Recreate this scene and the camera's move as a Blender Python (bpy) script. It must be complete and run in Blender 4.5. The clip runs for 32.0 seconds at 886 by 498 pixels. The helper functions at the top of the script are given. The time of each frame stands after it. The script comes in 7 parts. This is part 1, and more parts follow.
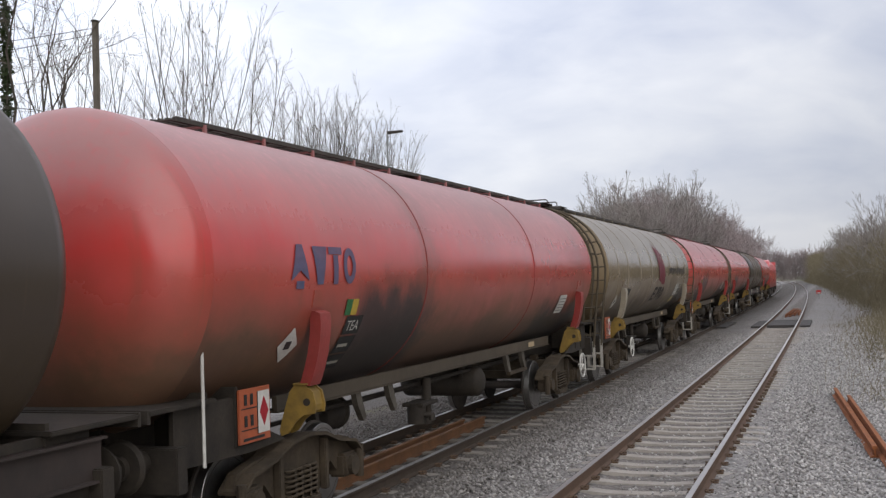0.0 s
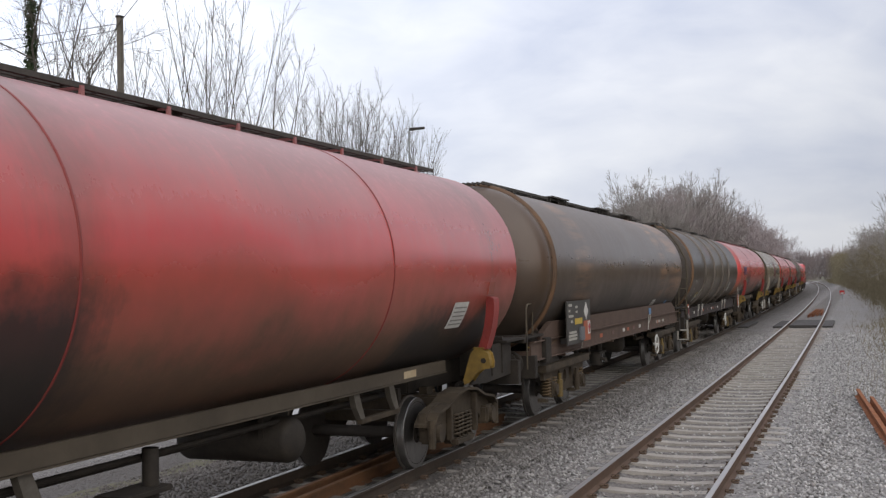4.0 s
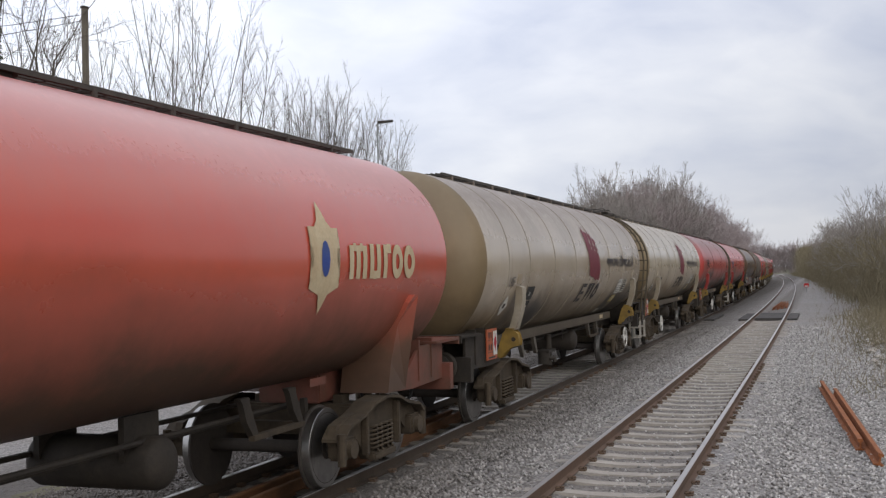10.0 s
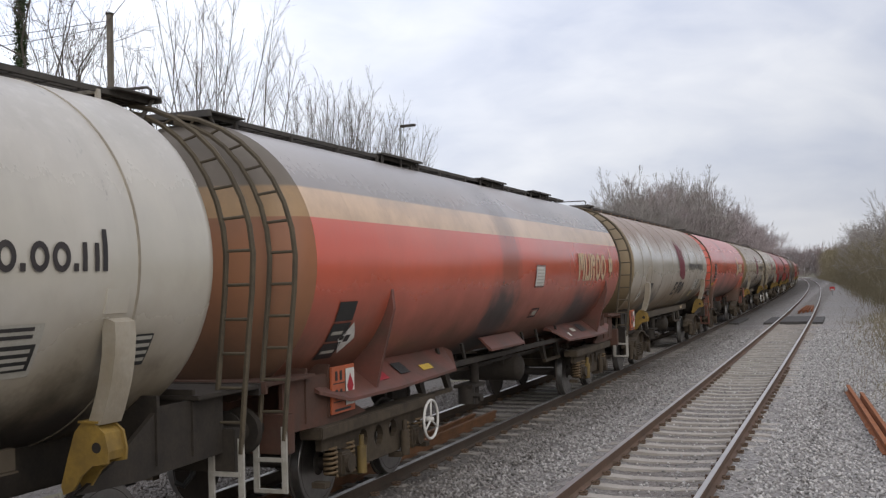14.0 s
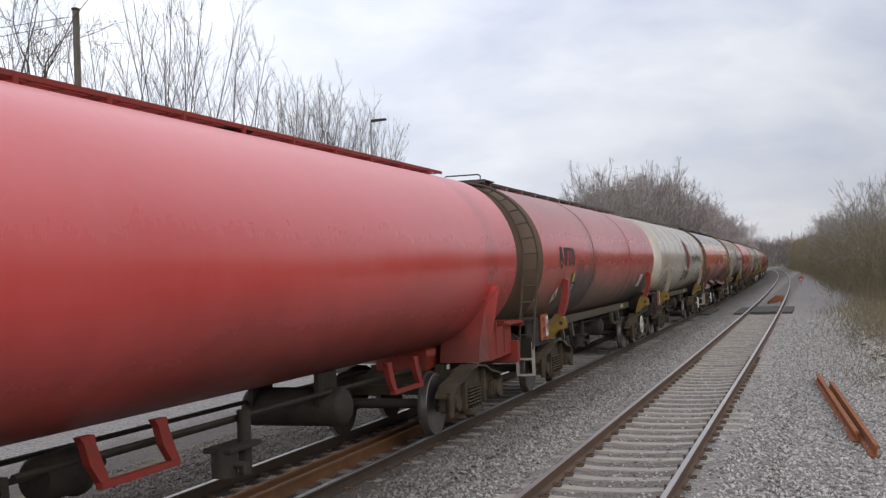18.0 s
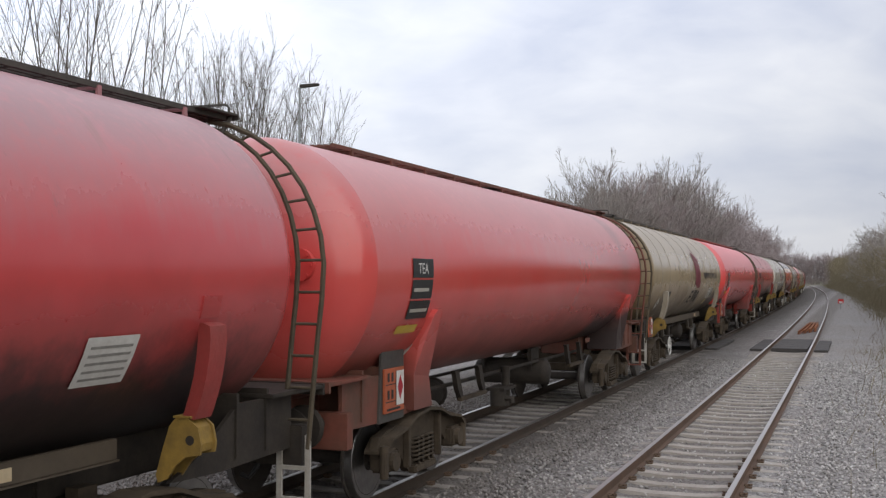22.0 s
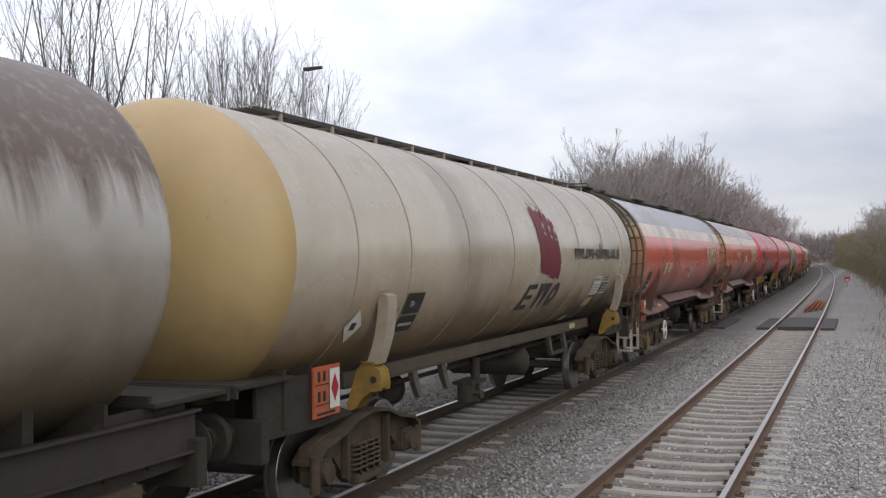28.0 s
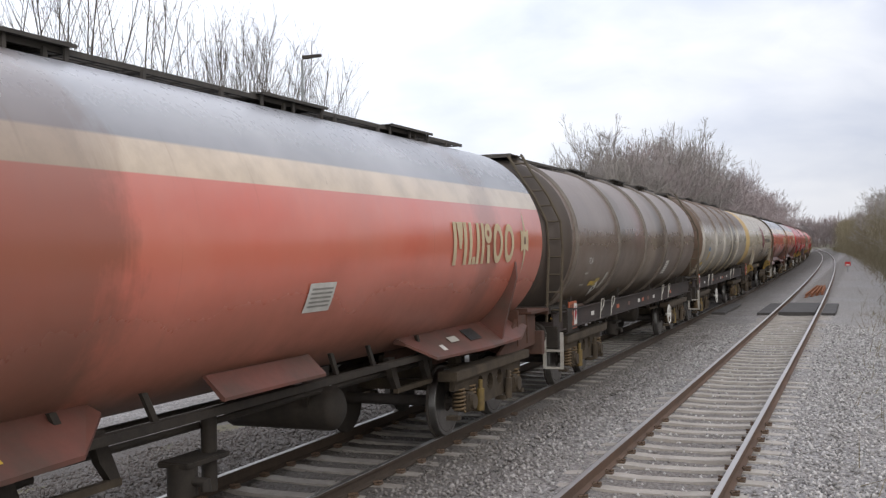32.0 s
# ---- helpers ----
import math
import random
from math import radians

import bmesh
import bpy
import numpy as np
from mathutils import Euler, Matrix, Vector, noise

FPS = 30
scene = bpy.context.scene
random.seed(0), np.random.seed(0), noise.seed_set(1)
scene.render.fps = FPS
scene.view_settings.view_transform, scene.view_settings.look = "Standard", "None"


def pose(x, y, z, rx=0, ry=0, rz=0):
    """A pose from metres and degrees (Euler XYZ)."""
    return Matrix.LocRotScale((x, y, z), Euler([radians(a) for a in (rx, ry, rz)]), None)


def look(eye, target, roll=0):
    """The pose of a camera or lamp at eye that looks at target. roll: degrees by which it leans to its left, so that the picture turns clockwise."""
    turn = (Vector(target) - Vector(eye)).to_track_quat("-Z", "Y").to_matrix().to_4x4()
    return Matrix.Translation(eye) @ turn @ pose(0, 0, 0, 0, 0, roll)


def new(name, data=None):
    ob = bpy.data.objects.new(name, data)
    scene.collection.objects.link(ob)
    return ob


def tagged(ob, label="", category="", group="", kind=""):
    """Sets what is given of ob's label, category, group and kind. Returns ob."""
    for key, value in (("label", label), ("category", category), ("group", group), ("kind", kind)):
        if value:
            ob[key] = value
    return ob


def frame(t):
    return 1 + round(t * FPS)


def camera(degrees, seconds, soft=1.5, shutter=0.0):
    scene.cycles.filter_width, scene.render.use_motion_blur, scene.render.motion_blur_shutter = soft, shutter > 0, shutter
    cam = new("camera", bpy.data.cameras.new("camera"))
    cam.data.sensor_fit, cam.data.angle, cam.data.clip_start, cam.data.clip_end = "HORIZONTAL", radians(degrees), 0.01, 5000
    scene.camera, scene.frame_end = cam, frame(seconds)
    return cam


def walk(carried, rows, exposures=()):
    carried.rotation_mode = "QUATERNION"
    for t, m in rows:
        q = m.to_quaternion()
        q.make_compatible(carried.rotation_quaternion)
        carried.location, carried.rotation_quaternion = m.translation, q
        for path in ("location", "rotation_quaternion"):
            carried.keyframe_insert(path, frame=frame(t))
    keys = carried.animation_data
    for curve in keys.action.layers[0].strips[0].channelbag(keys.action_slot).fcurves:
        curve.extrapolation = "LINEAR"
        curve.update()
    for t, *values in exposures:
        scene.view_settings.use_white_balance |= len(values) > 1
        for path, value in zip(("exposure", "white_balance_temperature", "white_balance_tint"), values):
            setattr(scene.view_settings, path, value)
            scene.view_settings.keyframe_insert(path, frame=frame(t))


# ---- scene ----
# Coordinates: Y runs along the tracks, X to the right of them, Z up from the rail heads.
# The near track is centred on X = 0, the train's track on X = TRAIN_X.
TRAIN_X, PITCH, CLIP = -3.91, 16.7, 32.0
EYE_A, EYE_B = Vector((2.341, 0.0, 2.411)), Vector((2.160, 13.0, 2.543))

PATH = [  # seconds, share of the advance, yaw, pitch, roll
    (0.0, 0.00, 19.93, 1.94, 1.88), (0.5, 0.00, 20.27, 1.85, 1.85), (1.0, 0.00, 20.55, 1.81, 1.83),
    (1.5, 0.00, 20.72, 1.76, 1.76), (2.0, 0.00, 20.88, 1.79, 1.76), (2.5, 0.00, 20.98, 1.85, 1.60),
    (3.0, 0.00, 20.95, 1.81, 1.46), (3.5, 0.00, 21.14, 1.82, 1.39), (5.5, 0.00, 20.43, 1.72, 1.40),
    (6.0, 0.00, 20.43, 1.67, 1.42), (6.5, 0.00, 20.48, 1.55, 1.44), (7.0, 0.00, 20.62, 1.56, 1.39),
    (7.5, 0.00, 20.54, 1.58, 1.36), (8.0, 0.00, 20.34, 1.60, 1.33), (8.5, 0.00, 20.09, 1.61, 1.39),
    (9.0, 0.00, 19.90, 1.60, 1.40), (9.5, 0.00, 19.64, 1.52, 1.44), (10.0, 0.00, 19.35, 1.41, 1.42),
    (10.5, 0.00, 19.14, 1.34, 1.62), (11.0, 0.00, 19.14, 1.35, 1.67), (11.5, 0.00, 19.54, 1.62, 1.58),
    (12.0, 0.00, 19.85, 1.86, 1.50), (12.5, 0.00, 20.04, 1.87, 1.50), (13.0, 0.00, 20.24, 1.75, 1.50),
    (13.5, 0.00, 20.45, 1.64, 1.50), (14.0, 0.00, 20.57, 1.64, 1.50), (14.5, 0.00, 20.53, 1.64, 1.50),
    (16.5, 0.00, 19.74, 1.45, 1.98), (17.0, 0.00, 19.49, 1.35, 2.03), (17.5, 0.00, 19.23, 1.30, 2.05),
    (18.0, 0.00, 19.09, 1.28, 2.13), (18.5, 0.00, 19.04, 1.38, 2.17), (19.0, 0.00, 19.13, 1.50, 2.27),
    (19.5, 0.00, 19.39, 1.71, 2.25), (20.0, 0.00, 19.53, 1.82, 2.22), (20.5, 0.16, 19.62, 1.56, 1.73),
    (21.0, 0.51, 20.08, 1.58, 1.49), (21.5, 0.93, 21.42, 1.72, 1.32), (22.0, 1.00, 20.97, 1.55, 0.00),
    (22.5, 1.00, 20.75, 1.68, 0.04), (23.0, 1.00, 20.69, 1.71, 0.04), (23.5, 1.00, 20.71, 1.79, 0.12),
    (24.0, 1.00, 20.82, 1.77, 0.14), (24.5, 1.00, 20.94, 1.76, 0.11), (25.0, 1.00, 21.00, 1.76, 0.15),
    (25.5, 1.00, 21.12, 1.75, 0.12), (26.0, 1.00, 21.18, 1.65, 0.19), (26.5, 1.00, 21.24, 1.50, 0.32),
    (28.5, 1.00, 21.24, 0.36, 0.67), (29.0, 1.00, 21.16, 0.25, 0.74), (29.5, 1.00, 21.16, 0.12, 0.79),
    (30.0, 1.00, 21.12, -0.01, 0.76), (30.5, 1.00, 21.14, -0.09, 0.86), (31.0, 1.00, 21.19, -0.09, 0.86),
    (31.5, 1.00, 21.23, -0.11, 0.94), (32.0, 1.00, 21.30, -0.08, 0.97),
]

cam = camera(44.85, CLIP, soft=1.3)
walk(cam, [(t, pose(*EYE_A.lerp(EYE_B, k), 90 + p, r, y)) for t, k, y, p, r in PATH],
     [(0, 0.0), (20.5, 0.0), (22, 0.02), (26.5, 0.04), (28.5, 0.14), (29.5, 0.22), (30.5, 0.28), (32, 0.28)])

# Overcast daylight: bright cloud over a pale sky, soft sun high behind the camera
world = bpy.data.worlds.new("sky")
scene.world = world
world.use_nodes = True
wt = world.node_tree
wt.nodes.clear()


def wnode(kind, **kw):
    n = wt.nodes.new(kind)
    for k, v in kw.items():
        n.inputs[k].default_value = v
    return n


sky = wt.nodes.new("ShaderNodeTexSky")
sky.sky_type, sky.sun_disc = "NISHITA", False
sky.sun_elevation, sky.sun_rotation = radians(28), radians(135)
sky.dust_density, sky.air_density = 2.0, 1.0
geo = wt.nodes.new("ShaderNodeTexCoord")
stretch = wt.nodes.new("ShaderNodeMapping")
stretch.inputs["Scale"].default_value = (1.0, 1.0, 2.4)
stretch.inputs["Location"].default_value = (0.42, 0.15, 0.3)
big = wnode("ShaderNodeTexNoise", Scale=3.4, Detail=6.0, Roughness=0.48, Distortion=0.35)
ramp = wt.nodes.new("ShaderNodeValToRGB")
ramp.color_ramp.elements[0].position, ramp.color_ramp.elements[1].position = 0.32, 0.60
ramp.color_ramp.elements[0].color = (0.615, 0.665, 0.82, 1)
ramp.color_ramp.elements[1].color = (0.955, 0.972, 1.04, 1)
gain = wt.nodes.new("ShaderNodeMix")
gain.data_type, gain.blend_type = "RGBA", "MIX"
gain.inputs["Factor"].default_value = 0.9
dim = wt.nodes.new("ShaderNodeMix")
dim.data_type, dim.blend_type = "RGBA", "MULTIPLY"
dim.inputs["Factor"].default_value = 1.0
dim.inputs["B"].default_value = (0.1, 0.1, 0.1, 1)
# an overcast sky grows brighter towards the zenith
part_xyz = wt.nodes.new("ShaderNodeSeparateXYZ")
lift = wt.nodes.new("ShaderNodeMapRange")
lift.inputs["From Min"].default_value, lift.inputs["From Max"].default_value = 0.0, 1.0
lift.inputs["To Min"].default_value, lift.inputs["To Max"].default_value = 0.70, 1.75
wt.links.new(geo.outputs["Generated"], part_xyz.inputs["Vector"])
wt.links.new(part_xyz.outputs["Z"], lift.inputs["Value"])
back = wnode("ShaderNodeBackground", Strength=1.0)
side = wt.nodes.new("ShaderNodeMath")
side.operation = "MULTIPLY_ADD"
side.inputs[1].default_value = -0.58
wt.links.new(part_xyz.outputs["X"], side.inputs[0])
wt.links.new(lift.outputs["Result"], side.inputs[2])
wt.links.new(side.outputs[0], back.inputs["Strength"])
outw = wt.nodes.new("ShaderNodeOutputWorld")
wt.links.new(geo.outputs["Generated"], stretch.inputs["Vector"])
wt.links.new(stretch.outputs["Vector"], big.inputs["Vector"])
small = wnode("ShaderNodeTexNoise", Scale=10.0, Detail=5.0, Roughness=0.5, Distortion=0.5)
wt.links.new(stretch.outputs["Vector"], small.inputs["Vector"])
puffs = wt.nodes.new("ShaderNodeMix")
puffs.inputs["Factor"].default_value = 0.28
wt.links.new(big.outputs["Fac"], puffs.inputs["A"])
wt.links.new(small.outputs["Fac"], puffs.inputs["B"])
wt.links.new(puffs.outputs["Result"], ramp.inputs["Fac"])
wt.links.new(sky.outputs["Color"], dim.inputs["A"])
wt.links.new(dim.outputs["Result"], gain.inputs["A"])
wt.links.new(ramp.outputs["Color"], gain.inputs["B"])
wt.links.new(gain.outputs["Result"], back.inputs["Color"])
wt.links.new(back.outputs["Background"], outw.inputs["Surface"])

sun_data = bpy.data.lights.new("sun", "SUN")
sun_data.energy, sun_data.angle, sun_data.color = 1.5, radians(70), (1.0, 0.955, 0.91)
sun = new("sun", sun_data)
sun.matrix_world = look((40, -30, 30), (0, 10, 0))


# ---- materials ----
def graph(name):
    m = bpy.data.materials.new(name)
    m.use_nodes = True
    t = m.node_tree
    return m, t, t.nodes["Principled BSDF"]


def add(t, kind, **kw):
    n = t.nodes.new(kind)
    for k, v in kw.items():
        n.inputs[k].default_value = v
    return n


def mixer(t, fac, a, b, blend="MIX"):
    """Mix node; fac, a, b may be sockets or values. Returns the colour socket."""
    n = t.nodes.new("ShaderNodeMix")
    n.data_type, n.blend_type = "RGBA", blend
    for key, v in (("Factor", fac), ("A", a), ("B", b)):
        if isinstance(v, bpy.types.NodeSocket):
            t.links.new(v, n.inputs[key])
        else:
            n.inputs[key].default_value = v if key == "Factor" else (*v[:3], 1)
    return n.outputs["Result"]


def ramped(t, sock, lo, hi):
    n = t.nodes.new("ShaderNodeMapRange")
    n.inputs["From Min"].default_value, n.inputs["From Max"].default_value = lo, hi
    t.links.new(sock, n.inputs["Value"])
    return n.outputs["Result"]


def noisy(t, scale, detail=4.0, rough=0.6, stretch=(1, 1, 1), space="Object"):
    tc = t.nodes.new("ShaderNodeTexCoord")
    mp = t.nodes.new("ShaderNodeMapping")
    mp.inputs["Scale"].default_value = stretch
    t.links.new(tc.outputs[space], mp.inputs["Vector"])
    own = t.nodes.new("ShaderNodeObjectInfo")
    shift = t.nodes.new("ShaderNodeMath")
    shift.operation = "MULTIPLY"
    shift.inputs[1].default_value = 40.0
    t.links.new(own.outputs["Random"], shift.inputs[0])
    t.links.new(shift.outputs[0], mp.inputs["Location"])
    n = add(t, "ShaderNodeTexNoise", Scale=scale, Detail=detail, Roughness=rough)
    t.links.new(mp.outputs["Vector"], n.inputs["Vector"])
    return n.outputs["Fac"]


def times(t, a, b, op="MULTIPLY"):
    n = t.nodes.new("ShaderNodeMath")
    n.operation, n.use_clamp = op, True
    for i, v in enumerate((a, b)):
        if isinstance(v, bpy.types.NodeSocket):
            t.links.new(v, n.inputs[i])
        else:
            n.inputs[i].default_value = v
    return n.outputs[0]


def bumpy(t, bsdf, height, strength, dist=0.02):
    b = add(t, "ShaderNodeBump", Strength=strength, Distance=dist)
    t.links.new(height, b.inputs["Height"])
    t.links.new(b.outputs["Normal"], bsdf.inputs["Normal"])


def plain(name, a, b, scale=6.0, rough=0.7, metal=0.0, bump=0.15, stretch=(1, 1, 1), spec=0.3):
    """Two-tone worn surface."""
    m, t, s = graph(name)
    f = ramped(t, noisy(t, scale, 5, 0.65, stretch), 0.3, 0.7)
    g = ramped(t, noisy(t, scale * 7, 3, 0.6, stretch), 0.3, 0.75)
    col = mixer(t, f, a, b)
    col = mixer(t, times(t, g, 0.35), col, tuple(c * 0.55 for c in a))
    t.links.new(col, s.inputs["Base Color"])
    s.inputs["Roughness"].default_value, s.inputs["Metallic"].default_value = rough, metal
    s.inputs["Specular IOR Level"].default_value = spec
    if bump:
        bumpy(t, s, noisy(t, scale * 9, 4), bump)
    return m


def summed(t, a, k, b):
    """a * k + b, unclamped."""
    n = t.nodes.new("ShaderNodeMath")
    n.operation = "MULTIPLY_ADD"
    t.links.new(a, n.inputs[0])
    n.inputs[1].default_value = k
    if isinstance(b, bpy.types.NodeSocket):
        t.links.new(b, n.inputs[2])
    else:
        n.inputs[2].default_value = b
    return n.outputs[0]


def barrel_paint(name, base, fade, grime=(0.070, 0.050, 0.036), dirt=0.85, dust_sheen=(0.215, 0.145, 0.138), top=0.72, rough=0.19, stripe=None, spills=(), bands=(), runs=0.4, low_at=2.35, crown_at=3.4, crown_w=0.9, spec=0.6, scuffs=(), deep_at=1.85, crown_mix=0.45, smears=1.0, rubs=()):
    """Weathered tank paint: brake dirt thrown up from the wheels, soot and painted-in sky sheen on the crown, run-down
    streaks, faded patches.
    stripe: (z low, z high, colour, colour above) for a band along the barrel. spills: (y from, y to, z top) of black
    spilt
    oil. bands: (y, half width, strength) of sooty rings round the barrel. rubs: (y, z, half length, half height,
    strength, colour) of patches rubbed through the dirt."""
    m, t, s = graph(name)
    tc = t.nodes.new("ShaderNodeTexCoord")
    sep = t.nodes.new("ShaderNodeSeparateXYZ")
    t.links.new(tc.outputs["Object"], sep.inputs["Vector"])
    y, z = sep.outputs["Y"], sep.outputs["Z"]
    patch = noisy(t, 0.55, 4, 0.6, (1, 0.7, 1))
    fine = noisy(t, 9.0, 5, 0.65)
    cloud = noisy(t, 2.2, 4, 0.65)
    streak = noisy(t, 1.0, 4, 0.7, (1.0, 4.5, 0.35))
    col = mixer(t, times(t, ramped(t, patch, 0.35, 0.75), 0.75), base, fade)
    if stripe:
        lo, hi, sc, up = stripe
        inband = ramped(t, z, lo - 0.006, lo + 0.006)
        above = ramped(t, z, hi - 0.012, hi + 0.012)
        col = mixer(t, inband, col, mixer(t, times(t, ramped(t, cloud, 0.42, 0.72), 0.55), sc, tuple(0.55 * c for c in sc)))
        col = mixer(t, above, col, mixer(t, ramped(t, patch, 0.35, 0.7), up, tuple(0.6 * c for c in up)))
    # soot and dust on the crown; the reds have sky sheen painted in
    crown = times(t, times(t, ramped(t, summed(t, streak, crown_mix, summed(t, patch, 0.6, z)), crown_at + 0.5 * crown_mix - 0.30, crown_at + 0.5 * crown_mix - 0.30 + crown_w), top), ramped(t, fine, -0.3, 0.5))
    col = mixer(t, crown, col, dust_sheen)
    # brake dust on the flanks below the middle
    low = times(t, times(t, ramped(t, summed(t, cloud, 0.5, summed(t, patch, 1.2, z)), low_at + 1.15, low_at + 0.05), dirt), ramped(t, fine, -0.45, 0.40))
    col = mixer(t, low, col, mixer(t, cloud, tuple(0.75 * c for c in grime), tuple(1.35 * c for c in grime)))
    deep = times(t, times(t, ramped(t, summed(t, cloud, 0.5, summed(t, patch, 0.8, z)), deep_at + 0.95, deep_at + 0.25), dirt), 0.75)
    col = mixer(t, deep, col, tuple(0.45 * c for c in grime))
    # rubbed paler and sootier patches that run down the plates
    smear_lo = noisy(t, 0.55, 5, 0.6, (1.0, 0.9, 0.8))
    smear_hi = noisy(t, 0.8, 5, 0.6, (1.0, 0.8, 0.7))
    col = mixer(t, times(t, ramped(t, smear_lo, 0.45, 0.75), 0.45 * smears), col, (0.62, 0.59, 0.56), "MULTIPLY")
    col = mixer(t, times(t, ramped(t, smear_hi, 0.45, 0.75), 0.5 * smears), col, (1.35, 1.32, 1.3), "MULTIPLY")
    yy = summed(t, cloud, 0.9, summed(t, streak, 0.7, y))
    for yc, w, k in bands:
        near = times(t, ramped(t, yy, yc + 0.8 - w - 0.25, yc + 0.8 - w + 0.15), ramped(t, yy, yc + 0.8 + w + 0.25, yc + 0.8 + w - 0.15))
        col = mixer(t, times(t, near, k), col, tuple(0.55 * c for c in grime))
    if scuffs:
        smear = ramped(t, noisy(t, 1.0, 4, 0.65, (1.0, 0.35, 6.0)), 0.42, 0.62)
        for yc, w, k in scuffs:
            near = times(t, ramped(t, yy, yc + 0.8 - w - 0.3, yc + 0.8 - w + 0.2), ramped(t, yy, yc + 0.8 + w + 0.3, yc + 0.8 + w - 0.2))
            near = times(t, times(t, near, k), times(t, smear, ramped(t, z, 1.7, 2.3)))
            col = mixer(t, near, col, (0.30, 0.155, 0.075))
    if rubs:
        yr, zr = summed(t, cloud, 0.7, y), summed(t, patch, 0.6, z)
        worn = ramped(t, noisy(t, 1.6, 5, 0.7, (1.0, 2.2, 0.8)), 0.30, 0.52)
        for yc, zc, ry, rz, k, tint in rubs:
            yc, zc = yc + 0.35, zc + 0.3
            along = times(t, ramped(t, yr, yc - 1.4 * ry, yc - 0.5 * ry), ramped(t, yr, yc + 1.4 * ry, yc + 0.5 * ry))
            up = times(t, ramped(t, zr, zc - 1.4 * rz, zc - 0.4 * rz), ramped(t, zr, zc + 1.4 * rz, zc + 0.4 * rz))
            col = mixer(t, times(t, times(t, times(t, along, up), k), worn), col, tint)
    for y0, y1, zt in spills:
        here = times(t, ramped(t, yy, y0 + 0.6, y0 + 1.0), ramped(t, yy, y1 + 1.0, y1 + 0.4))
        here = times(t, here, ramped(t, summed(t, cloud, 0.8, z), zt + 0.55, zt + 0.15))
        col = mixer(t, times(t, here, 0.88), col, (0.014, 0.013, 0.013))
    run = times(t, ramped(t, noisy(t, 1.6, 3, 0.6, (1.0, 5.0, 0.16)), 0.66, 0.84), runs)
    col = mixer(t, run, col, (0.14, 0.085, 0.05))
    # scattered dark scrapes on the upper plates
    scrape = times(t, ramped(t, noisy(t, 5.0, 6, 0.7, (1.0, 1.6, 0.7)), 0.63, 0.70), times(t, ramped(t, patch, 0.52, 0.62), ramped(t, z, 2.7, 3.1)))
    col = mixer(t, times(t, scrape, 0.6), col, (0.10, 0.085, 0.08))
    t.links.new(col, s.inputs["Base Color"])
    rr = t.nodes.new("ShaderNodeMapRange")
    rr.inputs["To Min"].default_value, rr.inputs["To Max"].default_value = rough, min(0.95, rough + 0.32)
    t.links.new(times(t, low, crown, "ADD"), rr.inputs["Value"])
    t.links.new(rr.outputs["Result"], s.inputs["Roughness"])
    s.inputs["Specular IOR Level"].default_value = spec
    bumpy(t, s, cloud, 0.05, 0.03)
    return m


SP = ((-4.7, -2.4, 2.45), (3.4, 6.8, 2.0))
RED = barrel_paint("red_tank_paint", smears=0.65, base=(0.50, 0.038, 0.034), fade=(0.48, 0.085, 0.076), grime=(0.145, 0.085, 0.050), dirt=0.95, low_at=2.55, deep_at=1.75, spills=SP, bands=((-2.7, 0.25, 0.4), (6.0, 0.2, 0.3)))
DUSTY_RED = barrel_paint("dusty_red_tank_paint", smears=0.65, base=(0.43, 0.036, 0.033), fade=(0.42, 0.070, 0.064), grime=(0.095, 0.058, 0.040), dirt=0.95, dust_sheen=(0.185, 0.125, 0.12), top=0.92, crown_at=3.15, crown_w=1.1, low_at=2.5, deep_at=1.75, spills=SP, bands=((-2.7, 0.25, 0.4), (5.9, 0.3, 0.6)), rough=0.22)
DEEP_RED = barrel_paint("deep_red_tank_paint", smears=0.65, base=(0.50, 0.042, 0.046), fade=(0.50, 0.085, 0.088), grime=(0.11, 0.050, 0.040), deep_at=1.7, dirt=0.9, low_at=2.3, spills=((-4.7, -2.4, 2.5), (3.4, 6.8, 2.0)), top=0.8, dust_sheen=(0.27, 0.18, 0.19))
# the pink crown tint is sky sheen put into the colour
BRIGHT = barrel_paint("bright_red_tank_paint", smears=0.3, base=(0.60, 0.048, 0.042), fade=(0.60, 0.085, 0.078), grime=(0.12, 0.05, 0.04), dirt=0.72, dust_sheen=(0.56, 0.17, 0.18), crown_at=2.95, crown_w=0.9, top=0.6, rough=0.17, bands=((5.6, 0.15, 0.25),), runs=0.1, low_at=2.1, deep_at=1.4)
# the pale crown tint holds painted-in sheen and haze
DULL_RED = barrel_paint("dull_red_tank_paint", smears=0.3, base=(0.53, 0.052, 0.046), fade=(0.52, 0.10, 0.09), grime=(0.13, 0.065, 0.046), deep_at=1.5, dirt=0.75, dust_sheen=(0.36, 0.20, 0.20), top=0.65, rough=0.18, spills=((3.6, 6.4, 1.9),), bands=((5.4, 0.3, 0.35),), runs=0.2, low_at=2.0)
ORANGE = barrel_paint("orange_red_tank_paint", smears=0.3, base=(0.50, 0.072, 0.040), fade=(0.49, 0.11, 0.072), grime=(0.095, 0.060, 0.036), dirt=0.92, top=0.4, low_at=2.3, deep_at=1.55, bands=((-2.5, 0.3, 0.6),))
CREAM = barrel_paint("cream_tank_paint", (0.47, 0.415, 0.325), (0.50, 0.468, 0.405), grime=(0.175, 0.115, 0.048), dirt=0.95, low_at=2.5, deep_at=1.7, dust_sheen=(0.20, 0.16, 0.12), top=0.7, spills=((3.2, 6.6, 1.8),), bands=((-3.2, 0.4, 0.25),))
